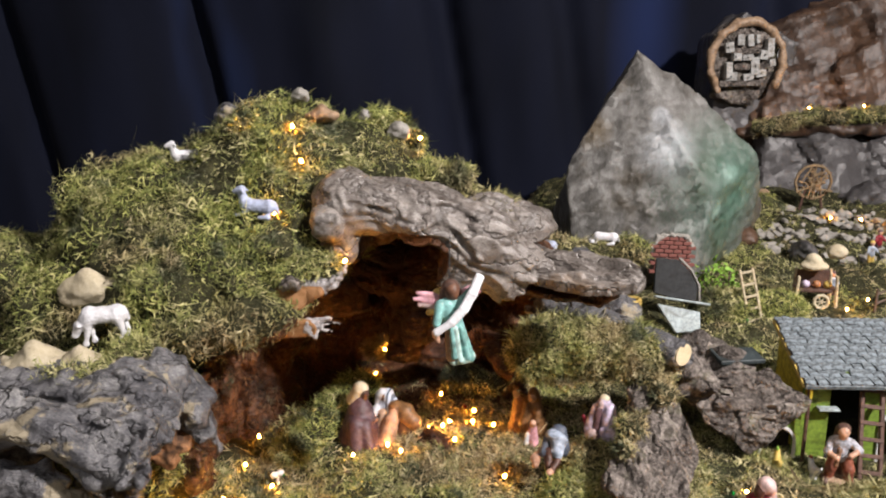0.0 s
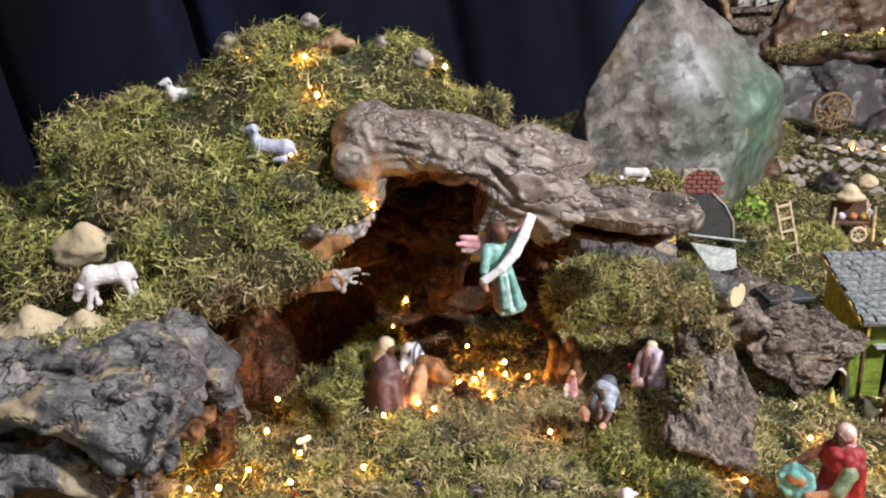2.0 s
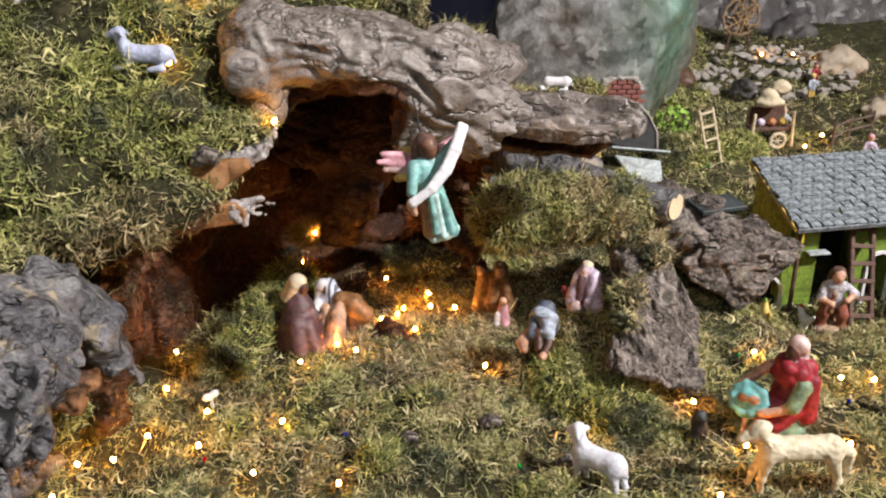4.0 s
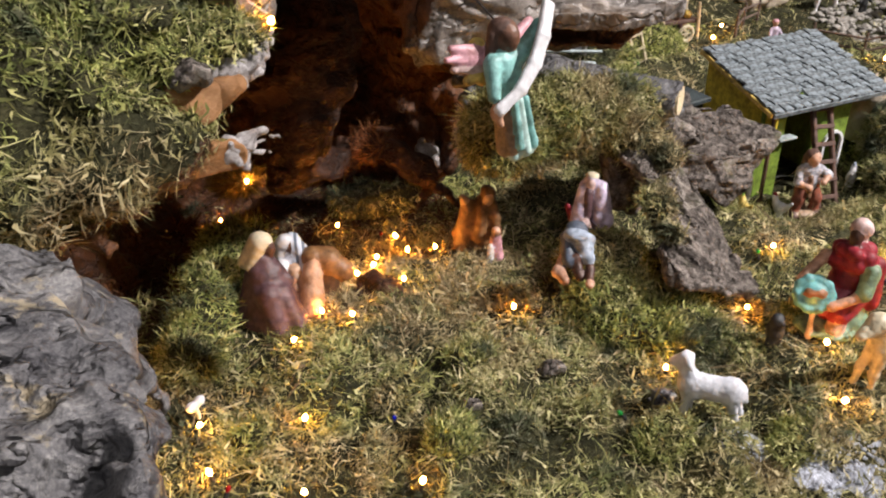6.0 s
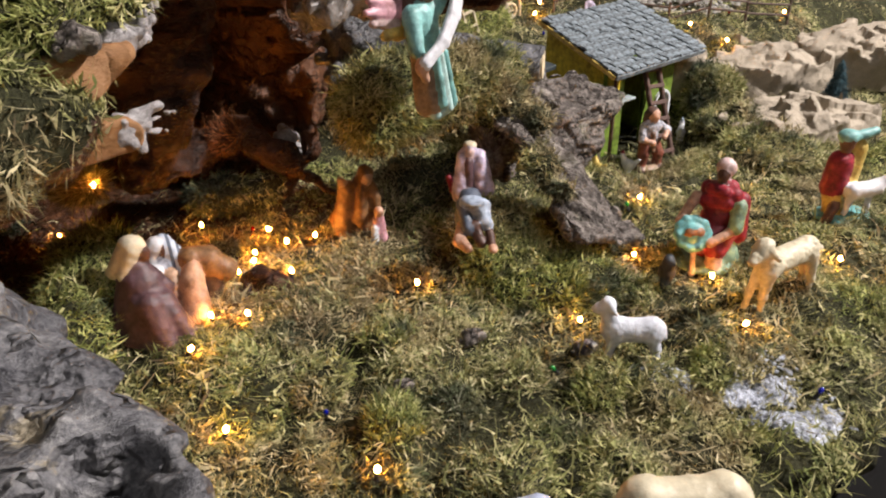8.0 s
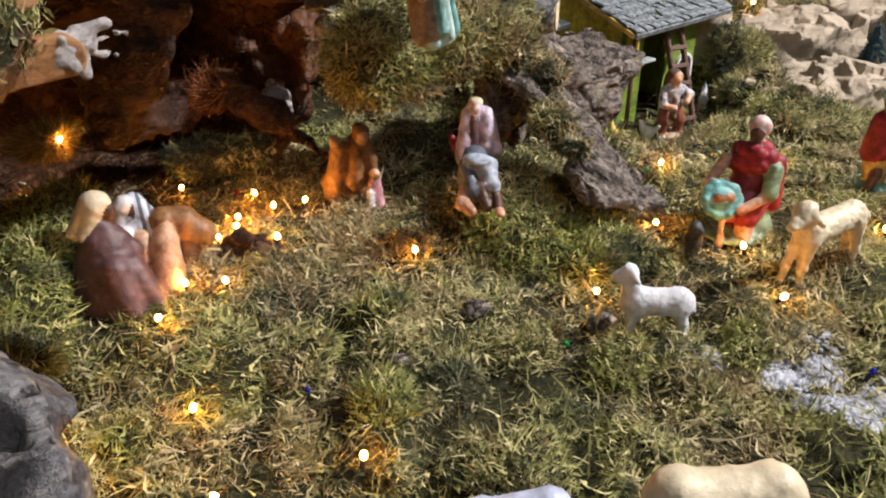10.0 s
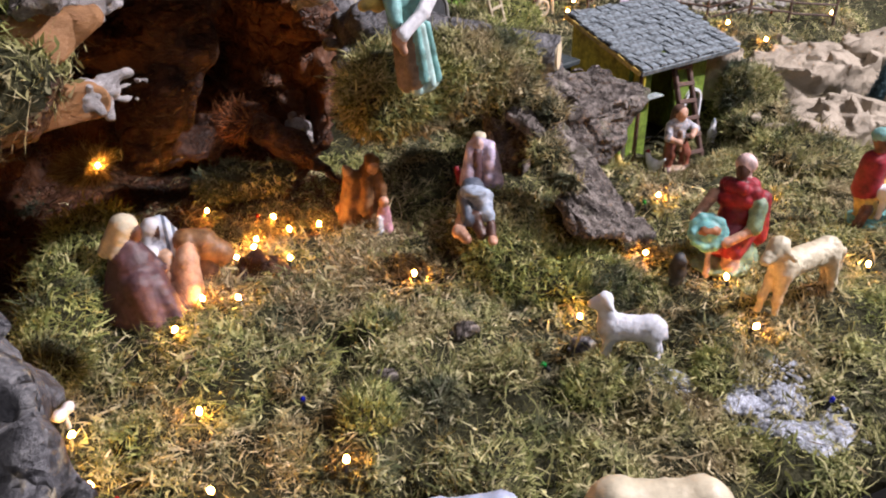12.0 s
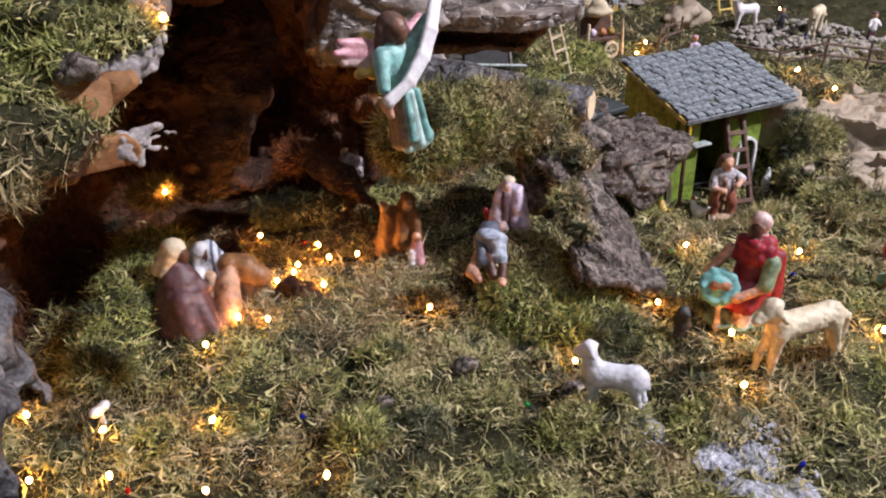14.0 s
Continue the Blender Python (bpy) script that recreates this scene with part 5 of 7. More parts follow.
def house():
    h = thing("house", pose(0.5284, 1.0474, 0.772, 0, 0, -4), "toy house with green and yellow walls and a slate roof", "house")
    wide, deep, front, back = 0.155, 0.115, 0.143, 0.183
    part("wall", wall_with_arches(wide, front, 0.006, ((0.064, 0.050, 0.150), (0.132, 0.030, 0.082)), M_GREENWALL), M_GREENWALL, h, "green front wall with a tall dark doorway")
    wing = part("wall", wall_with_arches(0.072, 0.072, 0.006, ((0.040, 0.046, 0.060),), M_GREENWALL), M_GREENWALL, h, "low green side wing with an arch")
    wing.location = (-0.0722, 0, 0)
    # Panel behind the arch, coloured near-black to stand for shade.
    part("wall", box((0.064, 0.004, 0.06), (-0.036, 0.03, 0.03)), M_DARKWALL, h, "near-black back of the side wing, shade in its colour")
    for x, mat, label in ((0.003, M_YELLOW, "yellow side wall"), (wide - 0.003, M_GREENWALL, "green side wall")):
        bm = bmesh.new()
        ring = [(0.0065, 0), (deep, 0), (deep, back), (0.0065, front)]
        a = [bm.verts.new((x - 0.003, y, z)) for y, z in ring]
        b = [bm.verts.new((x + 0.003, y, z)) for y, z in ring]
        bm.faces.new(a[::-1])
        bm.faces.new(b)
        for i in range(4):
            j = (i + 1) % 4
            bm.faces.new((a[i], a[j], b[j], b[i]))
        part("wall", bm, mat, h, label)
    part("gable", box((0.003, 0.024, 0.022), (0.0032, -0.0065, front - 0.016)), M_YELLOW, h, "yellow gable end under the eave")
    # Back and floor carry the doorway's shade in their near-black colour.
    part("wall", box((wide - 0.014, 0.006, back - 0.004), (wide / 2, deep - 0.004, back / 2)), M_DARKWALL, h, "back wall coloured near-black for the shade indoors")
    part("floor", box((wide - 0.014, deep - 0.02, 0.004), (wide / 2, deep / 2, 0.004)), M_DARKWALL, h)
    for cx, w, hh in ((-0.0322, 0.046, 0.060), (0.132, 0.030, 0.082)):
        ob = part("arch_trim", arch(w, hh, 0.004, M_WHITE, 0.004), M_WHITE, h, "white arched trim")
        ob.location = (cx, -0.0042, 0)
    part("door_post", box((0.005, 0.005, front - 0.012), (0.002, -0.014, (front - 0.012) / 2), 0.001), M_WOOD, h)
    part("shelf", box((0.030, 0.014, 0.003), (0.034, -0.008, 0.095), 0.0006), M_PALESLAB, h, "pale shelf board in the doorway")
    slope = math.atan2(0.050, 0.143)
    roof = part("roof", box((0.203, 0.1515, 0.004), (0, 0, 0), 0.0008), M_WOOD, h, "slate-shingled lean-to roof")
    roof.matrix_local = pose(0.0935, 0.0515, 0.1610, math.degrees(slope), 0, 0)
    edge = part("fascia", box((0.203, 0.003, 0.007), (0, 0, 0), 0.0006), M_SLATE, roof)
    edge.location = (0, -0.0775, 0.0005)
    for x in (-0.1030, 0.1030):
        e = part("bargeboard", box((0.003, 0.1515, 0.006), (0, 0, 0), 0.0006), M_GOLD, roof, "ochre bargeboard")
        e.location = (x, 0, 0.0)
    rng = random.Random(4)
    kinds = [shingle_mesh(0.0138 + 0.0006 * s, 0.0185, s) for s in range(6)]
    rows, cols = 10, 13
    for r in range(rows):
        for c in range(cols + (r % 2)):
            x = -0.1015 + (c + 0.5 - 0.5 * (r % 2)) * 0.203 / cols
            s = new("shingle", kinds[rng.randrange(6)])
            s.parent = roof
            s.matrix_local = pose(min(max(x, -0.0955), 0.0955), -0.0685 + r * 0.0150, 0.0044 + rng.uniform(0, 0.0026), -6 + rng.uniform(-7, 3), rng.uniform(-7, 7), rng.uniform(-12, 12))


house()


def ladder(m, height, width, rungs, material, label, thick=0.003):
    ob = thing("ladder", m, label, "ladder")
    for x in (-width / 2, width / 2):
        part("rail", box((thick, thick * 1.2, height), (x, 0, height / 2), thick * 0.2), material, ob)
    for i in range(rungs):
        z = height * (i + 0.7) / rungs
        part("rung", box((width + thick, thick * 0.9, thick), (0, -thick * 0.3, z), thick * 0.15), material, ob)
    return ob


ladder(pose(0.606, 0.985, 0.772, -24, 4, -10), 0.142, 0.028, 6, M_WOOD, "dark brown wooden ladder against the toy house", 0.0062)
ladder(pose(0.572, 1.335, 0.880, -10, -11, 0), 0.114, 0.023, 5, M_PALEWOOD, "pale wooden ladder on a mossy bank", 0.0042)
ladder(pose(1.14, 1.50, 0.90, -20, 0, -10), 0.09, 0.032, 4, M_GOLD, "yellow wooden ladder in the village", 0.004)


# ---- bark, logs and stones ----
def outline_dist(corners, x, y):
    """Signed distance to a closed outline, inside negative."""
    d, inside = np.full(len(x), 9.0), np.zeros(len(x), bool)
    for (ax, ay), (bx, by) in zip(corners, corners[1:] + corners[:1]):
        ex, ey = bx - ax, by - ay
        t = np.clip(((x - ax) * ex + (y - ay) * ey) / (ex * ex + ey * ey), 0, 1)
        d = np.minimum(d, np.hypot(x - ax - t * ex, y - ay - t * ey))
        if ay != by:
            inside ^= ((ay > y) != (by > y)) & (x < (bx - ax) * (y - ay) / (by - ay) + ax)
    return np.where(inside, -d, d)


def bark_plate(name, corners, thick, m, label, seed, rough=0.006, material=None, arch=0.0, step=0.0026, grain=(0.35, 1.0)):
    """A broken piece of bark in layers: terraces, long cracks and a ragged rim."""
    corners = list(corners)
    g = np.array([grain[0], grain[1], 0.0])

    def field(p):
        flat = p * np.array([1, 1, 0])
        edge = outline_dist(corners, p[:, 0], p[:, 1]) + 0.0028 * fbm(flat, 60, 3, seed)
        layer = fbm(p * g, 46, 3, seed + 5) * 2.6
        top = np.floor(layer) + ease(layer - np.floor(layer), 0.55, 1.0)
        crack = np.exp(-(vnoise(p * g, 95, seed + 1) / 0.12) ** 2) * ease(vnoise(flat, 28, seed + 2), -0.2, 0.3)
        z = p[:, 2] + arch * p[:, 1] ** 2
        relief = rough * 0.45 * top - rough * 1.5 * crack + rough * 0.4 * vnoise(p * g, 150, seed + 3)
        return np.maximum(edge, np.maximum(z - thick - relief, -z - thick + 0.3 * relief))

    xs, ys = [c[0] for c in corners], [c[1] for c in corners]
    v, f = nets(field, (min(xs) - 0.012, min(ys) - 0.012, -0.045), (max(xs) + 0.012, max(ys) + 0.012, 0.035), step)
    return solid(name, mesh_of(name, v, f, [material or M_BARK], None, "creased"), label, "bark", m=m)


def lying(centre, along, across):
    """A frame with x along, y across and z away from the surface."""
    x = Vector(along).normalized()
    z = x.cross(Vector(across)).normalized()
    y = z.cross(x)
    return Matrix(((x.x, y.x, z.x, centre[0]), (x.y, y.y, z.y, centre[1]), (x.z, y.z, z.z, centre[2]), (0, 0, 0, 1)))


bark_plate("bark_plate", ((-0.078, 0.004), (-0.066, 0.024), (-0.040, 0.046), (-0.002, 0.064), (0.030, 0.064), (0.048, 0.052), (0.054, 0.040), (0.088, 0.018), (0.078, 0.002), (0.047, -0.028), (0.030, -0.050), (0.006, -0.067), (-0.034, -0.040), (-0.060, -0.030)), 0.006,
           lying((0.442, 1.038, 0.871), (0.966, -0.259, 0.0), (0.148, 0.554, 0.819)), "large rugged grey-brown bark plate leaning by the house", 21, 0.0066, arch=2.2, step=0.0021)
bark_plate("bark_strip", ((0.108, 0.030), (0.080, 0.042), (0.040, 0.034), (0.000, 0.028), (-0.034, 0.036), (-0.060, 0.060), (-0.092, 0.066), (-0.108, 0.052), (-0.112, 0.0), (-0.112, -0.030), (-0.098, -0.047), (-0.050, -0.052), (0.000, -0.066), (0.030, -0.068), (0.062, -0.042), (0.094, -0.022)), 0.005,
           lying((0.275, 0.925, 0.884), (0.045, 0.175, 0.067), (-0.95, -0.1, 0.3)), "long mossy bark strip sloping to a broken wide end", 31, 0.0056, arch=2.5, step=0.0021)
bark_plate("driftwood_tongue", ((-0.10, -0.020), (-0.02, -0.036), (0.045, -0.030), (0.078, -0.012), (0.082, 0.010), (0.055, 0.024), (0.0, 0.030), (-0.10, 0.028)), 0.010,
           lying((0.176, 0.966, 1.108), (0.150, -0.085, -0.010), (0.42, 0.86, 0.16)), "grey split driftwood tongue reaching over the cave", 43, 0.009, M_ROOT, 5.0, step=0.0022, grain=(0.26, 1.2))
bark_plate("driftwood_splinter", ((-0.07, -0.016), (0.05, -0.018), (0.075, 0.0), (0.05, 0.016), (-0.07, 0.018)), 0.009,
           lying((0.158, 0.985, 1.080), (0.145, -0.08, 0.0), (0.3, 0.5, 0.8)), "dark lower driftwood splinter over the cave", 47, 0.010, M_CAVE, 3.0, grain=(0.22, 1.0))


def boulder(at_, radii, material, label, category="stone", seed=0, rough=0.18, turn=0, step=None, ridged=False):
    r = max(radii)
    me = sculpt("stone", [ell((0, 0, 0), radii)], [material], step or r / 11, r * 0.1, r * rough, 1.6 / r, octaves=3, ridged=ridged)
    return solid("stone", me, label, category, m=pose(*at_, 0, 0, turn))


boulder((-0.436, hill_front(-0.436, 1.118) - 0.006, 1.116), (0.046, 0.014, 0.021), M_LIMESTONE, "pale flat limestone on the mossy hill", seed=1, rough=0.13, step=0.0025)
boulder((-0.468, 0.812, 1.054), (0.052, 0.028, 0.017), M_LIMESTONE, "pale rough limestone under a sheep", seed=2, rough=0.2, step=0.0022)
boulder((-0.415, 0.808, 1.052), (0.044, 0.026, 0.015), M_LIMESTONE, "pale rough limestone under a sheep", seed=3, rough=0.2, step=0.0022, turn=25)
boulder((-0.170, 1.085, hill_top(-0.17, 1.085) + 0.006), (0.028, 0.018, 0.010), M_TAN, "tan flat stone on top of the hill", seed=4)
boulder((-0.205, 1.115, hill_top(-0.205, 1.115) + 0.004), (0.014, 0.012, 0.010), M_STONE, "small pale stone on top of the hill", seed=5)
boulder((-0.305, 1.095, hill_top(-0.305, 1.095) + 0.004), (0.020, 0.016, 0.014), M_STUMP, "small grey stone on top of the hill", seed=6)
boulder((-0.065, 1.10, hill_top(-0.065, 1.10) + 0.004), (0.018, 0.015, 0.014), M_STONE, "small pale stone near a warm bulb", seed=7)
boulder((-0.115, 1.13, hill_top(-0.115, 1.13) + 0.004), (0.010, 0.010, 0.010), M_FLAKE, "small white stone on the hill", seed=8)
boulder((0.350, 1.075, 0.905), (0.060, 0.045, 0.045), M_BARK, "dark grey stone beneath the log", seed=9, rough=0.32)
boulder((0.29, 1.03, 0.885), (0.035, 0.035, 0.045), M_BARK, "dark bark-covered stone at the log's foot", seed=10, rough=0.32)
boulder((0.430, 1.22, 0.885), (0.06, 0.04, 0.028), M_BARK, "dark stone behind the bark plate", seed=11)
boulder((0.235, 1.34, 0.96), (0.11, 0.07, 0.075), M_STUMP, "grey rock with a mossy top", seed=12)
boulder((0.168, 1.130, 0.992), (0.045, 0.035, 0.036), M_STUMP, "grey rock behind the hanging moss", seed=30, rough=0.3, step=0.003)
boulder((0.30, 1.28, 0.935), (0.05, 0.03, 0.035), M_STUMP, "grey rock behind the driftwood", seed=13)
boulder((0.262, 0.778, 0.822), (0.009, 0.006, 0.022), M_CHALK, "small dark slate piece standing in the moss", seed=14)
boulder((-0.03, 0.843, 0.812), (0.012, 0.008, 0.006), M_BARK, "small brown bark chip in the moss", seed=15)
boulder((0.06, 0.85, 0.812), (0.014, 0.010, 0.007), M_BARK, "small brown bark chip in the moss", seed=16)
boulder((0.122, 0.772, 0.808), (0.014, 0.010, 0.007), M_STUMP, "small grey stone beside the white sheep", seed=17)


solid("slate_slab", bm_mesh("slate_slab", box((0.074, 0.042, 0.007), (0, 0, 0), 0.001), M_DARKSLATE), "flat dark grey slate slab between the log and the house", "slab", m=pose(0.455, 1.125, 0.916, 7, 2, 8))
boulder((0.445, 1.13, 0.885), (0.046, 0.034, 0.045), M_BARK, "dark stone under the slate slab", seed=18)


def log():
    ob = thing("log", pose(0.329, 1.004, 0.972), "cut log with a pale sawn end among moss", "log")
    d, axis = Vector((0.55, -0.83, 0.0)).normalized(), Vector((0.80, -0.57, -0.19)).normalized()
    part("trunk", sculpt("trunk", [cap(axis * 0.015, axis * -0.21, 0.0195, 0.023)], [M_STUMP], 0.0022, 0.01, 0.002, 60, [ell(d * 0.080, (0.08, 0.08, 0.08))], octaves=3), None, ob)
    me = bm_mesh("sawn_end", rod(d * -0.008, d * 0.0030, 0.0165, 0.0160, 24), M_CUT)
    part("sawn_end", me, None, ob, "pale sawn wood face")


log()


def lip_wood():
    """Two sawn branch stubs under the moss: flat orange cuts under a rim of white flaking bark."""
    rim = [cap((-0.240, 0.937, 1.106), (-0.190, 0.932, 1.104), 0.009, 0.009, 1), cap((-0.190, 0.932, 1.104), (-0.158, 0.934, 1.105), 0.010, 0.010, 1), cap((-0.158, 0.934, 1.103), (-0.138, 0.942, 1.114), 0.009, 0.007, 1), cap((-0.138, 0.942, 1.114), (-0.130, 0.946, 1.126), 0.006, 0.003, 1)]
    cut = [cap((-0.240, 0.930, 1.088), (-0.196, 0.926, 1.091), 0.017, 0.0165, 0), cap((-0.196, 0.926, 1.091), (-0.164, 0.930, 1.098), 0.0165, 0.008, 0)]
    ob = thing("branch", Matrix(), "orange cut branch with white flaking bark", "branch")
    part("bark_rim", sculpt("bark_rim", rim, [M_FLAKE, M_FLAKE], 0.0016, 0.003, 0.004, 70, octaves=3, ridged=True), None, ob, "white flaking bark")
    part("cut_wood", sculpt("cut_wood", cut, [M_ORANGE], 0.0016, 0.003, 0.0014, 60, [ell((-0.20, 0.768, 1.03), (0.34, 0.154, 0.34))], octaves=2), None, ob, "flat orange sawn face")
    cut = [cap((-0.232, 0.920, 1.051), (-0.178, 0.919, 1.052), 0.0120, 0.0115, 0)]
    tip = [cap((-0.178, 0.917, 1.060), (-0.172, 0.917, 1.044), 0.0052, 0.0046, 0), cap((-0.178, 0.922, 1.055), (-0.164, 0.922, 1.056), 0.0110, 0.0075, 0), cap((-0.168, 0.922, 1.060), (-0.148, 0.924, 1.063), 0.0042, 0.0024, 0), cap((-0.168, 0.920, 1.055), (-0.146, 0.926, 1.056), 0.0034, 0.0020, 0), cap((-0.168, 0.920, 1.050), (-0.150, 0.924, 1.047), 0.0030, 0.0020, 0), cap((-0.148, 0.925, 1.058), (-0.140, 0.928, 1.055), 0.0021, 0.0018, 0), cap((-0.140, 0.928, 1.055), (-0.137, 0.929, 1.047), 0.0018, 0.0016, 0)]
    ob = thing("branch", Matrix(), "orange cut branch with a frayed pale tip", "branch")
    part("cut_wood", sculpt("cut_wood", cut, [M_ORANGE], 0.0016, 0.003, 0.0014, 60, [ell((-0.205, 0.762, 1.01), (0.34, 0.154, 0.34))], octaves=2), None, ob, "flat orange sawn face")
    part("frayed_tip", sculpt("frayed_tip", tip, [M_FLAKE], 0.0012, 0.002, 0.0022, 90, octaves=2, ridged=True), None, ob, "pale frayed fibres")
    rim = [cap((-0.131, 0.946, 1.118), (-0.142, 0.950, 1.136), 0.004, 0.003)]
    part("bark_rim", sculpt("bark_rim", rim, [M_FLAKE], 0.0014, 0.003, 0.002, 90, octaves=2, ridged=True), None, ob, "white flaking bark")
    boulder((-0.195, 0.912, 1.114), (0.016, 0.010, 0.009), M_BARK, "small dark stone on the branch's moss", seed=28, rough=0.2)


lip_wood()
solid("root", sculpt("root", [ell((0.126, 1.228, 0.872), (0.016, 0.012, 0.020)), cap((0.122, 1.225, 0.880), (0.112, 1.222, 0.896), 0.008, 0.004), cap((0.130, 1.225, 0.866), (0.140, 1.215, 0.850), 0.009, 0.006)], [M_FLAKE], 0.002, 0.006, 0.005, 60, octaves=3, ridged=True), "pale ragged root end in the cave", "root")
boulder((-0.026, 1.058, 0.812), (0.034, 0.022, 0.016), M_DARKROOT, "dark brown clod in the moss", seed=29, rough=0.3, step=0.0024)


def mushroom(m):
    p = [cap((0, 0, 0), (0, 0, 0.016), 0.003, 0.0026), ell((-0.006, 0, 0.020), (0.0085, 0.006, 0.006)), ell((0.006, 0, 0.021), (0.0075, 0.006, 0.006))]
    return figure("mushroom", p, [M_WHITE], m, "small pale double mushroom in the moss", "mushroom", 0.0014, 0.003)


mushroom(at(-0.240, 0.948, 30, 0.004) @ Matrix.Scale(0.72, 4))


# ---- kraft paper rocks, sand and pebbles on the right ----
def paper_sheet(name, centre, radii, label, seed, turn=0, slabs=54):
    """Crumpled paper over a low heap: flat tilted slabs that break off against each other."""
    a, b, h = radii
    rng = np.random.default_rng(seed)
    seeds = np.stack([rng.uniform(-1.1 * a, 1.1 * a, slabs), rng.uniform(-1.1 * b, 1.1 * b, slabs)], 1)
    lift, tilt = rng.uniform(-0.34, 0.34, slabs) * h, rng.normal(0, 0.26, (slabs, 2))

    def field(p):
        flat = p * np.array([1, 1, 0])
        q = p[:, :2] + np.stack([vnoise(flat, 26, seed), vnoise(flat, 26, seed + 1)], 1) * 0.010
        near = np.stack([np.hypot(*(q - c).T) for c in seeds], 1).argmin(1)
        e = np.sqrt((p[:, 0] / a) ** 2 + (p[:, 1] / b) ** 2)
        top = h * (1.1 - 0.5 * e) + lift[near] + ((p[:, :2] - seeds[near]) * tilt[near]).sum(1)
        rim = (e - 1 - 0.2 * crease(p, 0.08, seed + 4, 3)) * min(a, b)
        return np.maximum(np.maximum((p[:, 2] - top) * 0.7, rim), -p[:, 2] - 0.05)

    v, f = nets(field, (-a * 1.3, -b * 1.3, -0.06), (a * 1.3, b * 1.3, h + 0.06), 0.0052)
    return solid(name, mesh_of(name, v, f, [M_PAPER], None, "creased"), label, "paper rock", m=pose(*centre, 0, 0, turn))


paper_sheet("paper_rock", (0.765, 0.875, 0.822), (0.115, 0.075, 0.024), "low rock of crumpled kraft paper", 51, -35)
paper_sheet("paper_rock", (0.90, 1.00, 0.855), (0.125, 0.085, 0.024), "ridged rock of crumpled kraft paper", 55, -30)
paper_sheet("paper_rock", (1.08, 0.90, 0.862), (0.13, 0.085, 0.026), "ridged rock of crumpled kraft paper", 59, -35)
paper_sheet("paper_rock", (0.765, 1.065, 0.868), (0.030, 0.03, 0.045), "small upright grey-brown crumpled paper rock by the house", 63, 0)


def brook(x, y):
    """Below 1 where the dried brook runs."""
    wide = ((x - 0.178) / 0.037) ** 2 + ((y - 0.604) / 0.036) ** 2
    thin = ((x - 0.150 - 0.3 * (0.68 - y)) / 0.020) ** 2 + ((y - 0.672) / 0.048) ** 2
    return np.minimum(wide, 1.25 * thin)


def sand():
    """Silver sand of a dried brook, heaped thinly over the ground."""
    xs, ys = np.arange(0.10, 0.275, 0.0024), np.arange(0.556, 0.745, 0.0024)
    x, y = np.meshgrid(xs, ys, indexing="ij")
    p = np.stack([x.ravel(), y.ravel(), np.zeros(x.size)], 1)
    d = brook(x, y) + 0.9 * vnoise(p, 48, 8).reshape(x.shape)
    z = ground_z(x, y) + 0.0045 * (1 - np.clip(d, 0.3, 2.6)) + 0.0012 * crease(p, 0.007, 9, 3).reshape(x.shape)
    v = np.stack([x, y, z], 2).reshape(-1, 3)
    i = np.arange(len(xs) - 1)[:, None] * len(ys) + np.arange(len(ys) - 1)[None]
    f = np.stack([i, i + len(ys), i + len(ys) + 1, i + 1], 2).reshape(-1, 4)
    solid("sand_patch", mesh_of("sand_patch", v, f, [M_SAND], None, False), "patch of silvery white sand in the moss", "sand", kind="structure")


sand()


def pebbles(name, count, cx, cy, rx, ry, size, material, label, seed):
    rng = np.random.default_rng(seed)
    ico = bmesh.new()
    bmesh.ops.create_icosphere(ico, subdivisions=1, radius=1)
    bv = np.array([v.co[:] for v in ico.verts])
    bf = np.array([[v.index for v in f.verts] for f in ico.faces])
    ico.free()
    verts, faces = [], []
    for i in range(count):
        a, r = rng.uniform(0, 6.283), math.sqrt(rng.random())
        x, y = cx + rx * r * math.cos(a), cy + ry * r * math.sin(a)
        s = size * rng.uniform(0.4, 1.4)
        q = bv * (s * rng.uniform(0.7, 1.3, 3) * np.array([1, 1, 0.6])) + rng.normal(0, s * 0.12, bv.shape)
        verts.append(q + np.array([x, y, on_ground(x, y) + s * 0.35]))
        faces.append(bf + len(bv) * i)
    solid(name, mesh_of(name, np.concatenate(verts), np.concatenate(faces), [material], None, False), label, "pebbles", kind="stuff")


pebbles("sand_crumbs", 420, 0.180, 0.622, 0.046, 0.052, 0.0019, M_SAND, "silvery sand crumbs and flakes", 3)
pebbles("sand_crumbs", 150, 0.138, 0.683, 0.034, 0.024, 0.0019, M_SAND, "silvery sand crumbs beside the sheep", 4)
pebbles("gravel", 700, 1.12, 1.29, 0.13, 0.14, 0.006, M_STONE, "pale gravel of the village path", 5)
pebbles("gravel", 160, 0.92, 1.78, 0.2, 0.16, 0.012, M_STONE, "grey and brown stones of the far village", 6)


def fence(points, label):
    ob = thing("fence", Matrix(), label, "fence")
    tops = []
    for x, y in points:
        z = on_ground(x, y)
        part("post", rod((x, y, z - 0.01), (x + 0.002, y, z + 0.045), 0.0028, 0.0022, 7), M_FENCE, ob)
        tops.append(Vector((x, y, z)))
    for a, b in zip(tops, tops[1:]):
        for h in (0.016, 0.034):
            part("rail", rod(a + Vector((0, 0, h)), b + Vector((0, 0, h + 0.002)), 0.0022, 0.0019, 6), M_FENCE, ob)


fence([(0.865, 1.255), (0.905, 1.185), (0.955, 1.135), (1.015, 1.095), (1.075, 1.045)], "rustic brown twig fence beside the gravel path")
fence([(0.80, 1.36), (0.86, 1.40), (0.93, 1.43)], "rustic brown twig fence behind the house")


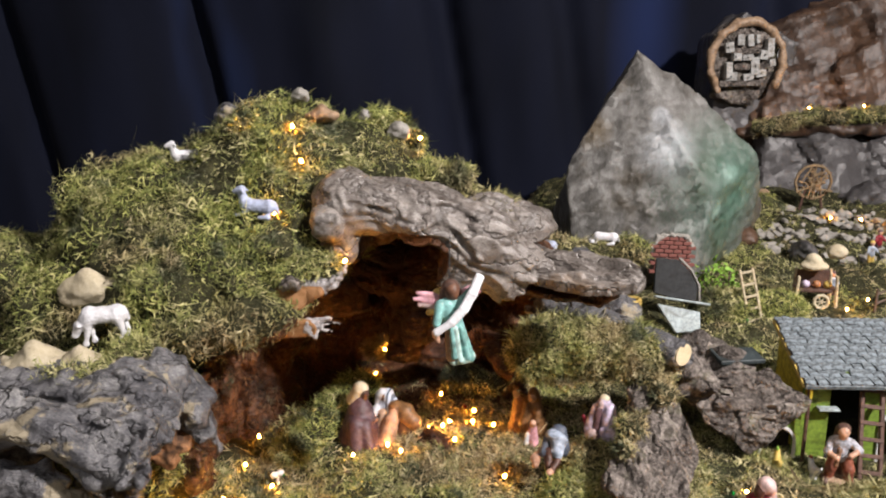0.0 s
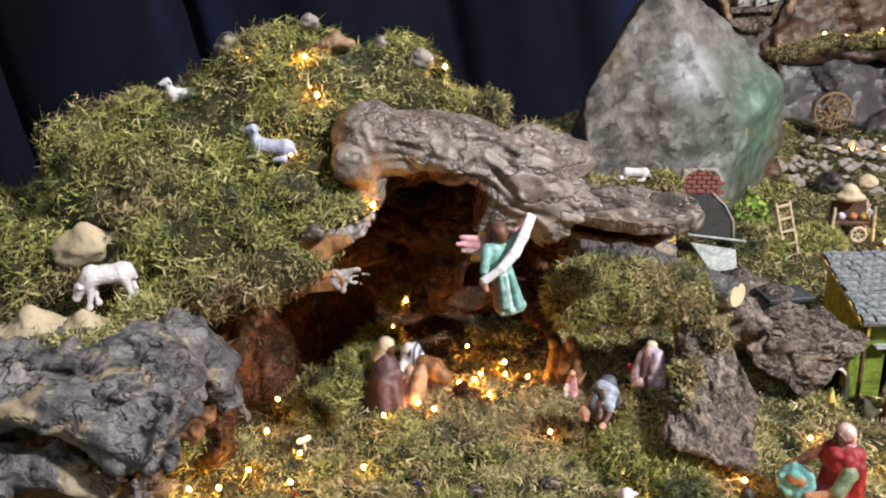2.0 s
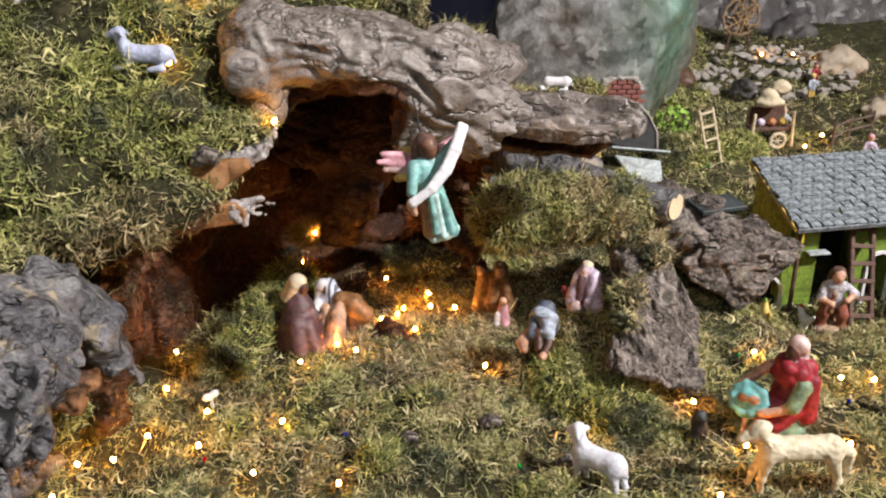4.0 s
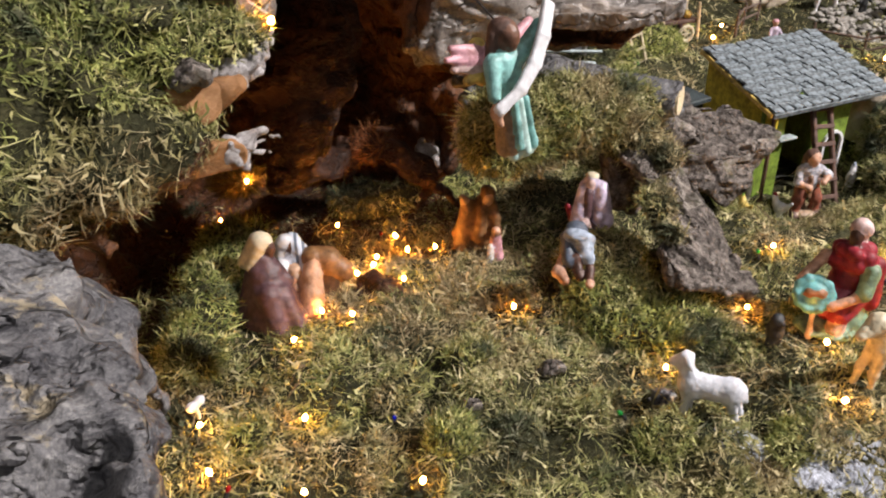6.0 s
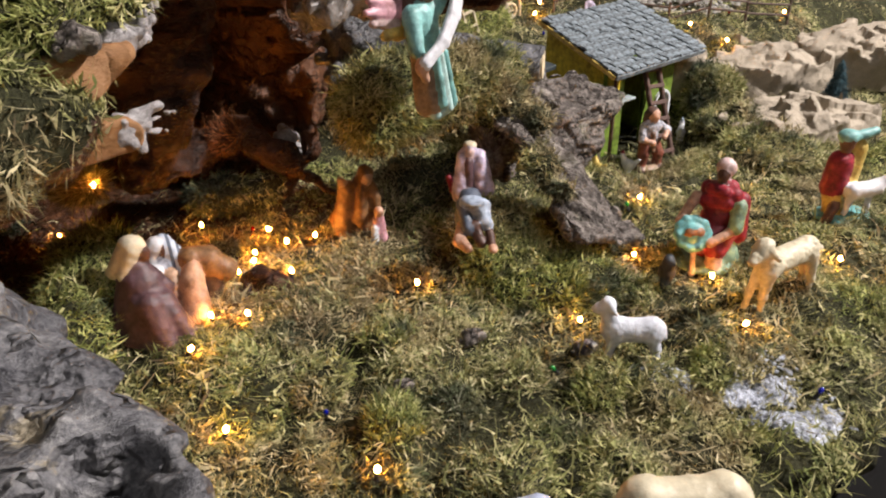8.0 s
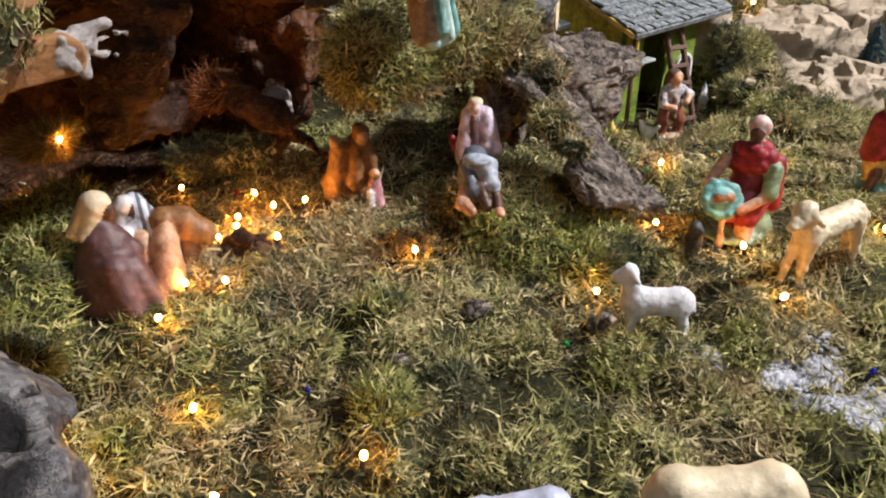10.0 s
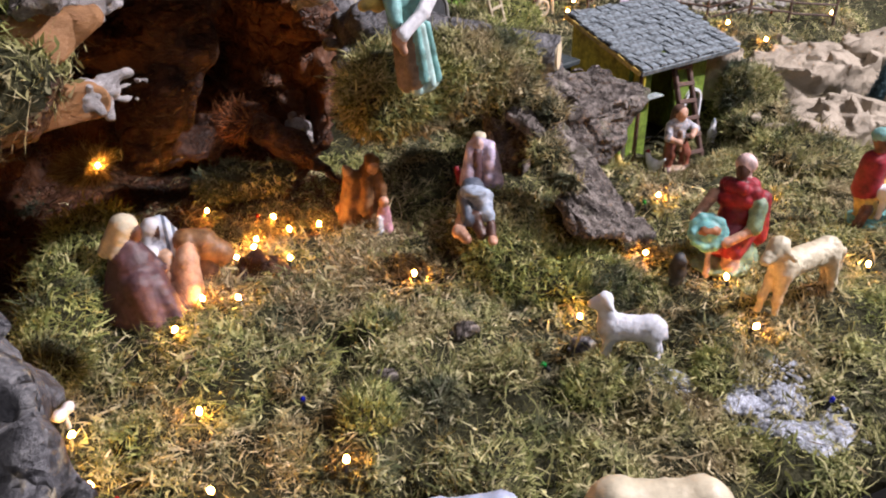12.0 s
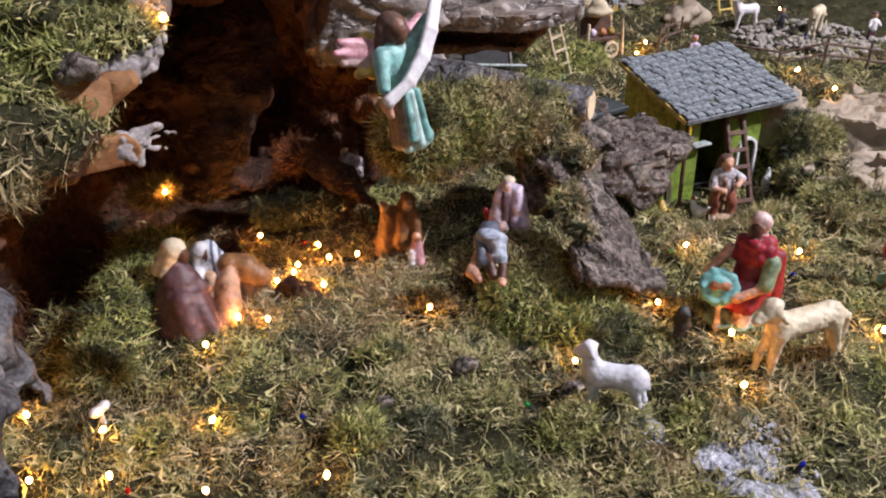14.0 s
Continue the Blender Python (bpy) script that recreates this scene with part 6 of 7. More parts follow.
def fir():
    ob = thing("fir_tree", at(0.880, 0.868, 0, 0.012), "small blue-green toy fir tree", "tree")
    part("trunk", rod((0, 0, -0.012), (0, 0, 0.012), 0.003, 0.003), M_WOOD, ob)
    rng = np.random.default_rng(7)
    n = 5200
    h = 0.008 + 0.066 * (1 - np.sqrt(rng.random(n)))
    a = rng.uniform(0, 6.283, n)
    r = 0.019 * (1 - (h - 0.008) / 0.068) * rng.uniform(0.5, 1.0, n)
    p = np.stack([r * np.cos(a), r * np.sin(a), h], 1)
    nn = np.stack([np.cos(a), np.sin(a), np.full(n, -0.25)], 1)
    nn /= np.linalg.norm(nn, axis=1)[:, None]
    part("crown", fibres("crown", p, nn, 0.007, 0.0005, M_FIR, 0.3, 8), None, ob)


fir()


# ---- the village behind ----
def brick_ruin():
    ob = thing("brick_wall", pose(0.448, 1.47, 0.945, -8, 3, -4), "broken toy wall of small red bricks", "wall")
    part("mortar", box((0.072, 0.008, 0.075), (0, 0.004, 0.036), 0.001), M_MORTAR, ob)
    me = bm_mesh("brick", box((0.0165, 0.012, 0.0070), (0, 0, 0), 0.0008), M_BRICK)
    for r in range(9):
        for c in range(5):
            x = -0.036 + c * 0.018 + (0.009 if r % 2 else 0)
            if abs(x) > 0.036 - max(0, r - 6) * 0.006:
                continue
            b = new("brick", me)
            b.parent = ob
            b.matrix_local = pose(x, 0.002, 0.005 + r * 0.0084, random.uniform(-2, 2), random.uniform(-2, 2), 0)

    edge = [cap((-0.040, 0, 0.052), (-0.030, 0, 0.074), 0.006, 0.006), cap((-0.030, 0, 0.074), (-0.004, 0, 0.081), 0.006, 0.005), cap((-0.004, 0, 0.081), (0.026, 0, 0.078), 0.005, 0.006), cap((0.026, 0, 0.078), (0.038, 0, 0.060), 0.005, 0.005)]
    part("broken_edge", sculpt("broken_edge", edge, [M_STONE], 0.0024, 0.003, 0.003, 90, octaves=2, ridged=True), None, ob, "pale ragged mortar edge")


brick_ruin()


def plate(name, corners, thick, m, material, label, category):
    bm = bmesh.new()
    a = [bm.verts.new((x, 0, z)) for x, z in corners]
    b = [bm.verts.new((x, thick, z)) for x, z in corners]
    bm.faces.new(a)
    bm.faces.new(b[::-1])
    for i in range(len(a)):
        j = (i + 1) % len(a)
        bm.faces.new((a[j], a[i], b[i], b[j]))
    bmesh.ops.recalc_face_normals(bm, faces=bm.faces)
    bmesh.ops.bevel(bm, geom=bm.edges[:], offset=0.0012, segments=1, affect="EDGES")
    return solid(name, bm_mesh(name, bm, material), label, category, m=m)


plate("slate_slab", ((-0.036, 0.0), (0.042, -0.022), (0.044, 0.012), (0.030, 0.040), (0.008, 0.062), (-0.032, 0.066)), 0.008, pose(0.420, 1.355, 0.945, -10, 0, -3), M_CHALK, "black slate slab with a ragged rim", "slab")
plate("slate_rim", ((0.046, -0.024), (0.049, -0.020), (0.049, 0.014), (0.034, 0.044), (0.012, 0.067), (0.008, 0.064), (0.031, 0.041), (0.045, 0.012)), 0.010, pose(0.420, 1.353, 0.945, -10, 0, -3), M_STONE, "pale ragged plaster edge of the slab", "slab")
plate("stone_slab", ((-0.040, 0.026), (0.036, 0.010), (0.034, -0.024), (-0.010, -0.028)), 0.010, pose(0.420, 1.305, 0.915, -30, 0, -2), M_PALESLAB, "pale blue-grey flat stone slab", "slab")
plate("plank", ((-0.05, 0.004), (0.05, -0.012), (0.05, -0.016), (-0.05, 0.0)), 0.012, pose(0.43, 1.33, 0.945, -20, 0, -2), M_PALESLAB, "thin grey plank under the slate slab", "plank")


def coil():
    ob = thing("basket", pose(0.312, 1.285, 0.930, 0, 0, 10), "golden woven basket half hidden by driftwood", "basket")
    for i in range(5):
        bm = bmesh.new()
        n, m_ = 18, 6
        ring = [[bm.verts.new(((0.030 + 0.003 * math.cos(2 * math.pi * j / m_)) * math.cos(2 * math.pi * k / n), (0.016 + 0.003 * math.cos(2 * math.pi * j / m_)) * math.sin(2 * math.pi * k / n), i * 0.0066 + 0.003 * math.sin(2 * math.pi * j / m_))) for j in range(m_)] for k in range(n)]
        for k in range(n):
            for j in range(m_):
                bm.faces.new((ring[k][j], ring[(k + 1) % n][j], ring[(k + 1) % n][(j + 1) % m_], ring[k][(j + 1) % m_]))
        part("woven_ring", bm, M_GOLD, ob)
    part("base", box((0.05, 0.026, 0.004), (0, 0, -0.003), 0.001), M_TAN, ob)


coil()


def wicker_wheel():
    z = on_ground(0.946, 1.95)
    ob = thing("wicker_wheel", pose(0.946, 1.95, z, 0, 0, -8), "round wicker wheel of twigs on a stand", "wheel")
    rng = random.Random(2)
    c = 0.078
    for i in range(34):
        a = rng.uniform(0, math.pi)
        o = Vector((rng.uniform(-0.022, 0.022), rng.uniform(-0.012, 0.012), c + rng.uniform(-0.022, 0.022)))
        d = Vector((math.cos(a), rng.uniform(-0.1, 0.1), math.sin(a))) * rng.uniform(0.018, 0.028)
        part("twig", rod(o - d, o + d, 0.0026, 0.0020, 6), M_TWIG, ob)
    for i in range(12):
        a, b = 2 * math.pi * i / 12, 2 * math.pi * (i + 1) / 12
        part("rim_twig", rod((0.044 * math.cos(a), 0, c + 0.044 * math.sin(a)), (0.044 * math.cos(b), 0, c + 0.044 * math.sin(b)), 0.0035, 0.0035, 6), M_TWIG, ob)
    for x in (-0.03, 0.03):
        part("leg", rod((x, 0.004, -0.01), (x * 0.6, 0, c - 0.02), 0.004, 0.003, 6), M_WOOD, ob)


wicker_wheel()


def small_wheel(parent, c, r, material):
    hub = Vector(c)
    w = part("wheel", sculpt("wheel", [cap((r * math.cos(a), 0, r * math.sin(a)), (r * math.cos(a + 0.7), 0, r * math.sin(a + 0.7)), r * 0.24, r * 0.24) for a in np.arange(0, 6.28, 0.698)], [material], r / 9, 0.001), None, parent)
    w.location = hub
    for i in range(3):
        a = math.pi * i / 3
        d = Vector((math.cos(a), 0, math.sin(a))) * r
        part("spoke", rod(-d, d, r * 0.09, None, 6), material, w)
    return w


def stall():
    z = on_ground(0.72, 1.42)
    ob = thing("market_stall", pose(0.715, 1.42, z, 0, 0, -10), "rustic stall of stakes under a straw hood", "stall")
    for x, y, h in ((-0.040, -0.02, 0.06), (0.034, -0.02, 0.062), (-0.036, 0.02, 0.066), (0.034, 0.02, 0.066)):
        part("stake", rod((x, y, -0.01), (x * 0.92, y, h), 0.0035, 0.0028, 7), M_PALEWOOD, ob)
    part("bench", box((0.074, 0.036, 0.006), (0, 0, 0.030), 0.001), M_WOOD, ob)
    part("back_board", box((0.062, 0.005, 0.034), (0.0, 0.021, 0.046), 0.001), M_WOOD, ob)
    part("hood", sculpt("hood", [ell((-0.006, 0, 0.076), (0.026, 0.022, 0.008)), ell((-0.008, 0, 0.086), (0.015, 0.015, 0.015))], [M_LIMESTONE], 0.003, 0.008, 0.002, 70), None, ob, "pale straw hood")
    small_wheel(ob, (0.004, -0.030, 0.013), 0.013, M_LIMESTONE)
    for k, (x, mat) in enumerate(((-0.02, M_LILAC), (0.0, M_OX), (0.02, M_GOLD))):
        part("goods", sculpt("goods", [ell((x, -0.004, 0.040), (0.008, 0.008, 0.008))], [mat], 0.0016, 0.002, 0.001, 200), None, ob)


stall()


def tiny_person(m, coat, legs, label):
    p = [cap((-0.004, 0, 0.003), (-0.003, 0, 0.018), 0.0036, 0.0042, 1), cap((0.004, 0, 0.003), (0.003, 0, 0.018), 0.0036, 0.0042, 1), cap((0, 0, 0.02), (0, 0, 0.033), 0.0068, 0.006, 0), ell((0, 0, 0.044), (0.0048, 0.005, 0.0058), 2),
         cap((-0.006, 0, 0.034), (-0.010, -0.005, 0.024), 0.003, 0.0024, 0), cap((0.006, 0, 0.034), (0.010, -0.006, 0.026), 0.003, 0.0024, 0), ell((0, 0.001, 0.047), (0.0055, 0.0055, 0.004), 1)]
    return figure("village_figure", p, [coat, legs, M_SKIN], m, label, "figurine", 0.0015, 0.002, 0.0)


tiny_person(at(0.832, 1.305, -20), M_LILAC, M_PINK, "small figure in lilac and pink behind the house")
tiny_person(at(0.765, 1.455, 10), M_BLUE, M_ROBE, "small figure in blue at the stall")
tiny_person(at(1.135, 1.36, -30), M_CHALK, M_CHALK, "small figure in dark clothes on the gravel")
tiny_person(at(0.93, 1.62, 0), M_BLUE, M_GOLD, "small figure in blue and yellow in the village")
tiny_person(at(0.99, 1.70, 0), M_RED, M_ROBE, "small figure in red in the village")
tiny_person(at(1.22, 1.22, -30), M_WHITE, M_ROBE, "small figure in white beside the path")
sheep(at(1.10, 1.42, 160), [M_WHITE], "white animal on the village gravel", 1.0)
sheep(at(1.16, 1.30, 20), [M_CREAM], "cream animal on the village gravel", 1.0, grazing=True)
boulder((0.845, 1.60, 0.950), (0.022, 0.018, 0.016), M_LIMESTONE, "tan sack-like stone in the village", seed=21, rough=0.1)
boulder((0.80, 1.66, 0.935), (0.03, 0.025, 0.025), M_GREYROCK, "grey stone in the village", seed=22)
boulder((0.67, 1.75, 0.95), (0.06, 0.05, 0.045), M_BROWNROCK, "brown stone in the village", seed=23)
boulder((1.08, 1.75, 0.95), (0.06, 0.05, 0.04), M_PAPER, "tan stone in the village", seed=24)
boulder((0.83, 1.98, 0.97), (0.03, 0.03, 0.05), M_TAN, "tan upright stone beside the tall rock", seed=25)
boulder((1.13, 2.02, 0.98), (0.07, 0.05, 0.035), M_GREYROCK, "grey low stone in the far village", seed=26)
boulder((1.02, 1.50, 0.915), (0.05, 0.04, 0.03), M_PAPER, "tan stone by the village path", seed=27)


def plants(name, spots, label, material, size, seed):
    """Small leafy shoots."""
    rng = np.random.default_rng(seed)
    for x, y, h in spots:
        ob = thing(name, at(x, y), label, "plant")
        part("stem", rod((0, 0, -0.005), (0.002, 0, h), 0.0022, 0.0016, 6), M_FENCE, ob)
        n = 60
        p = np.stack([rng.normal(0, size * 0.45, n), rng.normal(0, size * 0.45, n), rng.uniform(h * 0.25, h * 1.1, n)], 1)
        nn = rng.normal(0, 1, (n, 3))
        nn /= np.linalg.norm(nn, axis=1)[:, None]
        part("leaves", fibres("leaves", p, nn, size * 0.6, size * 0.14, material, 0.3, seed), None, ob)


plants("leafy_plant", ((0.515, 1.40, 0.10), (0.545, 1.42, 0.085), (0.50, 1.44, 0.07)), "bright green leafy toy plant", M_LEAF, 0.022, 5)


def ledge():
    p = [cap((0.86, 2.21, 1.135), (1.02, 2.19, 1.16), 0.022, 0.03), cap((1.02, 2.19, 1.16), (1.36, 2.16, 1.165), 0.03, 0.04)]
    me = sculpt("ledge", p, [M_BROWNROCK], 0.006, 0.02, 0.012, 22, octaves=3)
    ob = solid("ledge", me, "brown branch ledge with moss and bulbs on the rocks", "ledge")
    return ob


ledge_ob = ledge()


def far_village():
    ob = thing("toy_village", pose(0.858, 2.245, 1.335, 0, 0, 0), "cluster of tiny white houses in a dark rock niche", "village")
    part("niche", sculpt("niche", [ell((0, 0.02, 0.0), (0.108, 0.03, 0.118))], [M_BARK], 0.005, 0.01, 0.012, 30, octaves=3), None, ob, "dark mossy niche")
    rim = [cap((0.104 * math.cos(a), -0.010, 0.112 * math.sin(a)), (0.104 * math.cos(a + 0.5), -0.012, 0.112 * math.sin(a + 0.5)), 0.012, 0.010) for a in np.arange(-0.6, 3.8, 0.5)]
    part("rim", sculpt("rim", rim, [M_TAN], 0.004, 0.006, 0.005, 30, octaves=3), None, ob, "ochre ragged rim")
    rng = random.Random(9)
    for x, z, w in ((-0.01, 0.040, 0.09), (0.012, -0.004, 0.10), (-0.01, -0.050, 0.13)):
        part("terrace", box((w, 0.016, 0.016), (x, -0.014, z - 0.010), 0.002), M_BARK, ob)
    for x, z, w, h in ((-0.024, 0.060, 0.016, 0.026), (0.004, 0.058, 0.014, 0.028), (0.026, 0.062, 0.010, 0.020), (-0.058, 0.040, 0.020, 0.024), (-0.034, 0.014, 0.022, 0.018), (0.000, 0.012, 0.024, 0.014), (0.046, 0.018, 0.020, 0.022), (0.064, 0.038, 0.018, 0.044),
                       (-0.058, -0.022, 0.016, 0.038), (-0.044, -0.040, 0.026, 0.020), (0.022, -0.012, 0.020, 0.042), (0.040, -0.032, 0.030, 0.018), (0.006, -0.042, 0.024, 0.016), (0.074, -0.004, 0.014, 0.016)):
        b = part("tiny_house", box((w * 1.15, 0.018, h * 1.15), (x * 0.93, -0.018 + rng.uniform(-0.004, 0.004), z), 0.001, pose(0, 0, 0, 0, rng.uniform(-9, 9), rng.uniform(-25, 25))), M_PLASTER, ob)
        if w > 0.018:
            part("window", box((w * 0.14, 0.003, h * 0.22), (x - w * 0.15, -0.029, z)), M_CHALK, b)
    return ob


far_village()


# ---- fairy lights ----
def socket_mesh():
    return bm_mesh("socket", rod((0, 0, -0.006), (0, 0, 0.0), 0.0016, 0.0020, 8), M_DARKWALL)


def bulb_mesh(material):
    bm = bmesh.new()
    bmesh.ops.create_uvsphere(bm, u_segments=10, v_segments=7, radius=0.0022)
    bmesh.ops.scale(bm, vec=(1, 1, 1.35), verts=bm.verts)
    bmesh.ops.translate(bm, vec=(0, 0, 0.003), verts=bm.verts)
    for f in bm.faces:
        f.smooth = True
    return bm_mesh("bulb", bm, material)


SOCKET, LIT = socket_mesh(), bulb_mesh(M_BULB)
rng_b = random.Random(6)


def fairy_light(x, y, z=None, mesh=LIT, label="small warm-white fairy light glowing in the moss"):
    zz = max(on_ground(x, y, 0.009), 0.813) if z is None else z
    ob = thing("fairy_light", pose(x, y, zz, rng_b.uniform(-35, 35), rng_b.uniform(-35, 35), 0), label, "fairy light", "string of fairy lights")
    part("socket", SOCKET, None, ob)
    part("bulb", mesh, None, ob)


for x, y in ((-0.140, 0.988), (-0.071, 1.009), (-0.094, 1.038), (-0.162, 0.897), (-0.107, 0.783), (0.074, 0.939), (0.135, 1.079), (0.069, 1.102), (0.037, 1.108), (0.001, 1.115), (-0.011, 1.100), (-0.032, 1.095),
             (0.007, 1.056), (-0.013, 1.203), (0.042, 1.150), (0.146, 0.796), (0.232, 0.682), (0.297, 0.747), (0.492, 0.819), (0.390, 0.895), (-0.135, 1.30), (-0.244, 0.925), (-0.247, 0.874), (-0.188, 0.819)):
    fairy_light(x, y)
for x, y in ((-0.293, 1.07), (-0.300, 0.895), (-0.403, 0.865), (-0.366, 0.872), (-0.330, 0.870), (-0.376, 0.815), (0.283, 0.829), (0.463, 0.833), (0.385, 0.715), (-0.294, 0.988), (0.419, 0.671)):
    fairy_light(x, y)
for x, z in ((-0.278, 1.296), (-0.206, 1.292), (-0.222, 1.190), (-0.190, 1.250)):
    fairy_light(x, hill_front(x, z) - 0.004, z, label="small warm-white fairy light on the hill")
fairy_light(-0.036, 1.10, hill_top(-0.036, 1.10) + 0.010, label="small warm-white fairy light on the hill")
fairy_light(-0.131, 0.942, 1.132, label="small warm-white fairy light on the hill")
for x, y, z in ((0.936, 2.18, 1.172), (1.013, 2.16, 1.207), (1.066, 2.15, 1.198), (1.152, 2.13, 1.212), (1.22, 2.12, 1.21)):
    fairy_light(x, y, z, label="small warm-white fairy light on the ledge")
for x, y in ((0.949, 1.85), (1.0, 1.8), (0.809, 1.40), (1.056, 0.892), (0.864, 1.119), (1.106, 1.064), (0.75, 1.364), (0.864, 1.048), (1.25, 1.45), (1.14, 1.62)):
    fairy_light(x, y, label="small warm-white fairy light in the village")
for colour, name, spots in (((0.02, 0.03, 0.6), "blue", ((-0.095, 0.86), (0.20, 0.60), (0.44, 0.79), (1.09, 1.27), (0.70, 1.30), (0.62, 0.83))), ((0.02, 0.45, 0.08), "green", ((0.07, 0.765), (-0.235, 0.965), (0.375, 0.90), (0.545, 1.315))), ((0.6, 0.02, 0.02), "red", ((0.025, 1.16), (1.0, 1.12), (-0.24, 0.85)))):
    unlit = bulb_mesh(lens(name + "_glass", colour))
    for x, y in spots:
        fairy_light(x, y, mesh=unlit, label="small unlit " + name + " fairy light in the moss")


# ---- moss, bushes and dry grass ----
def sprigs(name, p, n, length, leaf, material, lie=0.6, seed=0, pairs=4, comb=16.0, width=0.0005):
    """Feathery moss: a bent stem with leaflets on both sides, one island each."""
    rng = np.random.default_rng(seed)
    c = len(p)
    flow = np.stack([vnoise(p, comb, seed + k) for k in (21, 22, 23)], 1) * 1.3
    d = flow + rng.normal(0, 0.7, (c, 3))
    d -= (d * n).sum(1)[:, None] * n
    d /= np.linalg.norm(d, axis=1)[:, None] + 1e-9
    lift = np.clip(rng.normal(1 - lie, 0.25, c), 0.06, 0.98)[:, None]
    way = d * np.sqrt(1 - lift ** 2) + n * lift
    long = (length * rng.uniform(0.5, 1.4, c))[:, None]
    side = np.cross(way, n + rng.normal(0, 0.35, (c, 3)))
    side /= np.linalg.norm(side, axis=1)[:, None] + 1e-9
    droop = -n * rng.uniform(0.0, 0.5, c)[:, None] * long + rng.normal(0, 0.25, (c, 3)) * long
    k = pairs + 2
    stem = [p - n * 0.002 + way * long * s + droop * s * s for s in np.linspace(0, 1, k)]
    verts = [q + side * (width * (1 - 0.6 * i / k) * (1 if i % 2 else -1)) for i, q in enumerate(stem)]
    tris = [(i, i + 1, i + 2) for i in range(k - 2)]
    off = k
    for i in range(1, k - 1):
        size = leaf * (1.1 - 0.5 * i / k) * rng.uniform(0.7, 1.3, c)[:, None]
        fwd = stem[i + 1] - stem[i]
        fwd /= np.linalg.norm(fwd, axis=1)[:, None] + 1e-9
        up = n * rng.normal(0.15, 0.35, c)[:, None]
        for s in (-1, 1):
            verts += [stem[i] + (s * side * 0.80 + fwd * 0.60 + up) * size, stem[i] + (s * side * 0.16 + fwd * 0.62) * size]
            tris.append((i, off, off + 1))
            off += 2
    v = np.stack(verts, 1)
    m = v.shape[1]
    f = (np.arange(c)[:, None, None] * m + np.array(tris)[None]).reshape(-1, 3)
    return mesh_of(name, v.reshape(-1, 3), f, [material], None, False)


def ground_weight(mid, nor):
    x, y = mid[:, 0], mid[:, 1]
    w = np.where(y < 1.25, 1.0, 0.35) * np.where(y > 1.75, 0.4, 1.0)
    w = w * np.where((x < -0.45) | (x > 1.2), 0.15, 1.0) * np.where((x < 0.15) & (y > 1.36), 0.0, 1.0)
    hole = brook(x, y) + 0.9 * vnoise(mid, 60, 4)
    w = w * np.where(hole < 0.8, 0.22, 1.0) * np.where((x > 0.515) & (x < 0.70) & (y > 1.03) & (y < 1.16), 0.0, 1.0)
    w = w * np.where((x > 0.95) & (y > 1.15) & (y < 1.45), 0.25, 1.0) * np.where((x < -0.335) & (y < 0.83), 0.0, 1.0)
    w = w * np.clip(1.0 + 1.7 * vnoise(mid, 52, 14), 0.12, 2.2)
    w = w * np.where(x > 0.80, 0.55, 1.0) * np.where(union(HILL, mid, 0.05) < -0.01, np.where(union(CAVE, mid, 0.05) < 0.01, np.where(y > 1.17, 0.12, 0.5), 0.0), 1.0) * np.where((x < -0.3) & (y > 1.0), 0.0, 1.0)
    return w * np.clip(0.25 + 55 * (pillows(mid) + 0.006), 0.5, 1.5)


def hill_weight(mid, nor):
    cave = union(CAVE, mid, 0.05)
    w = np.where((cave < 0.012) | ((cave < 0.022) & (mid[:, 1] > 0.99)) | ((mid[:, 0] > 0.05) & (mid[:, 2] < 1.10)), 0.0, 1.0) * np.where(nor[:, 1] > 0.6, 0.08, 1.0) * np.where(mid[:, 2] < 0.86, 0.15, 1.0)
    w = w * np.where(((mid[:, 0] + 0.436) / 0.046) ** 2 + ((mid[:, 2] - 1.116) / 0.028) ** 2 < 1, 0.03, 1.0)
    w = w * np.where((mid[:, 0] > -0.345) & (mid[:, 2] < 1.040 + 0.02 * vnoise(mid, 20, 12)), 0.05, 1.0)
    near_root = union(DRIFT, mid, 0.03)
    return w * np.where(near_root < 0.004, 0.05, 1.0) * np.clip(0.85 + 1.5 * vnoise(mid, 24, 9) + 0.9 * vnoise(mid, 44, 10), 0.34, 2.4)


def tufted(p, n, high, scale, seed):
    """Lifts the roots into small tufts, with gaps between them."""
    return p + n * (high * np.clip(vnoise(p, scale, seed) + 0.4 * vnoise(p, scale * 2.3, seed + 1), 0, 1))[:, None]


p, n = scatter(ground.data, 9000, 1, ground_weight)
solid("ground_moss", sprigs("ground_moss", tufted(p, n, 0.015, 44, 14), n, 0.0115, 0.0022, M_MOSS, 0.60, 2, 3, width=0.0004), "olive and straw-coloured feathery moss on the ground", "moss", kind="stuff")
p, n = scatter(ground.data, 255000, 5, ground_weight)
solid("moss_strands", strands("moss_strands", tufted(p, n, 0.015, 44, 14), n, 0.0110, 0.00043, M_MOSS, 0.62, 6, 0.9, 34), "stringy olive moss threads tangled on the ground", "moss", kind="stuff")
p, n = scatter(hill.data, 8000, 3, hill_weight)
solid("hill_moss", sprigs("hill_moss", tufted(p, n, 0.020, 30, 17), n, 0.0115, 0.0026, M_HILLMOSS, 0.64, 4, 3, width=0.0005), "bright green feathery moss covering the hill", "moss", kind="stuff")
p, n = scatter(hill.data, 180000, 8, hill_weight)
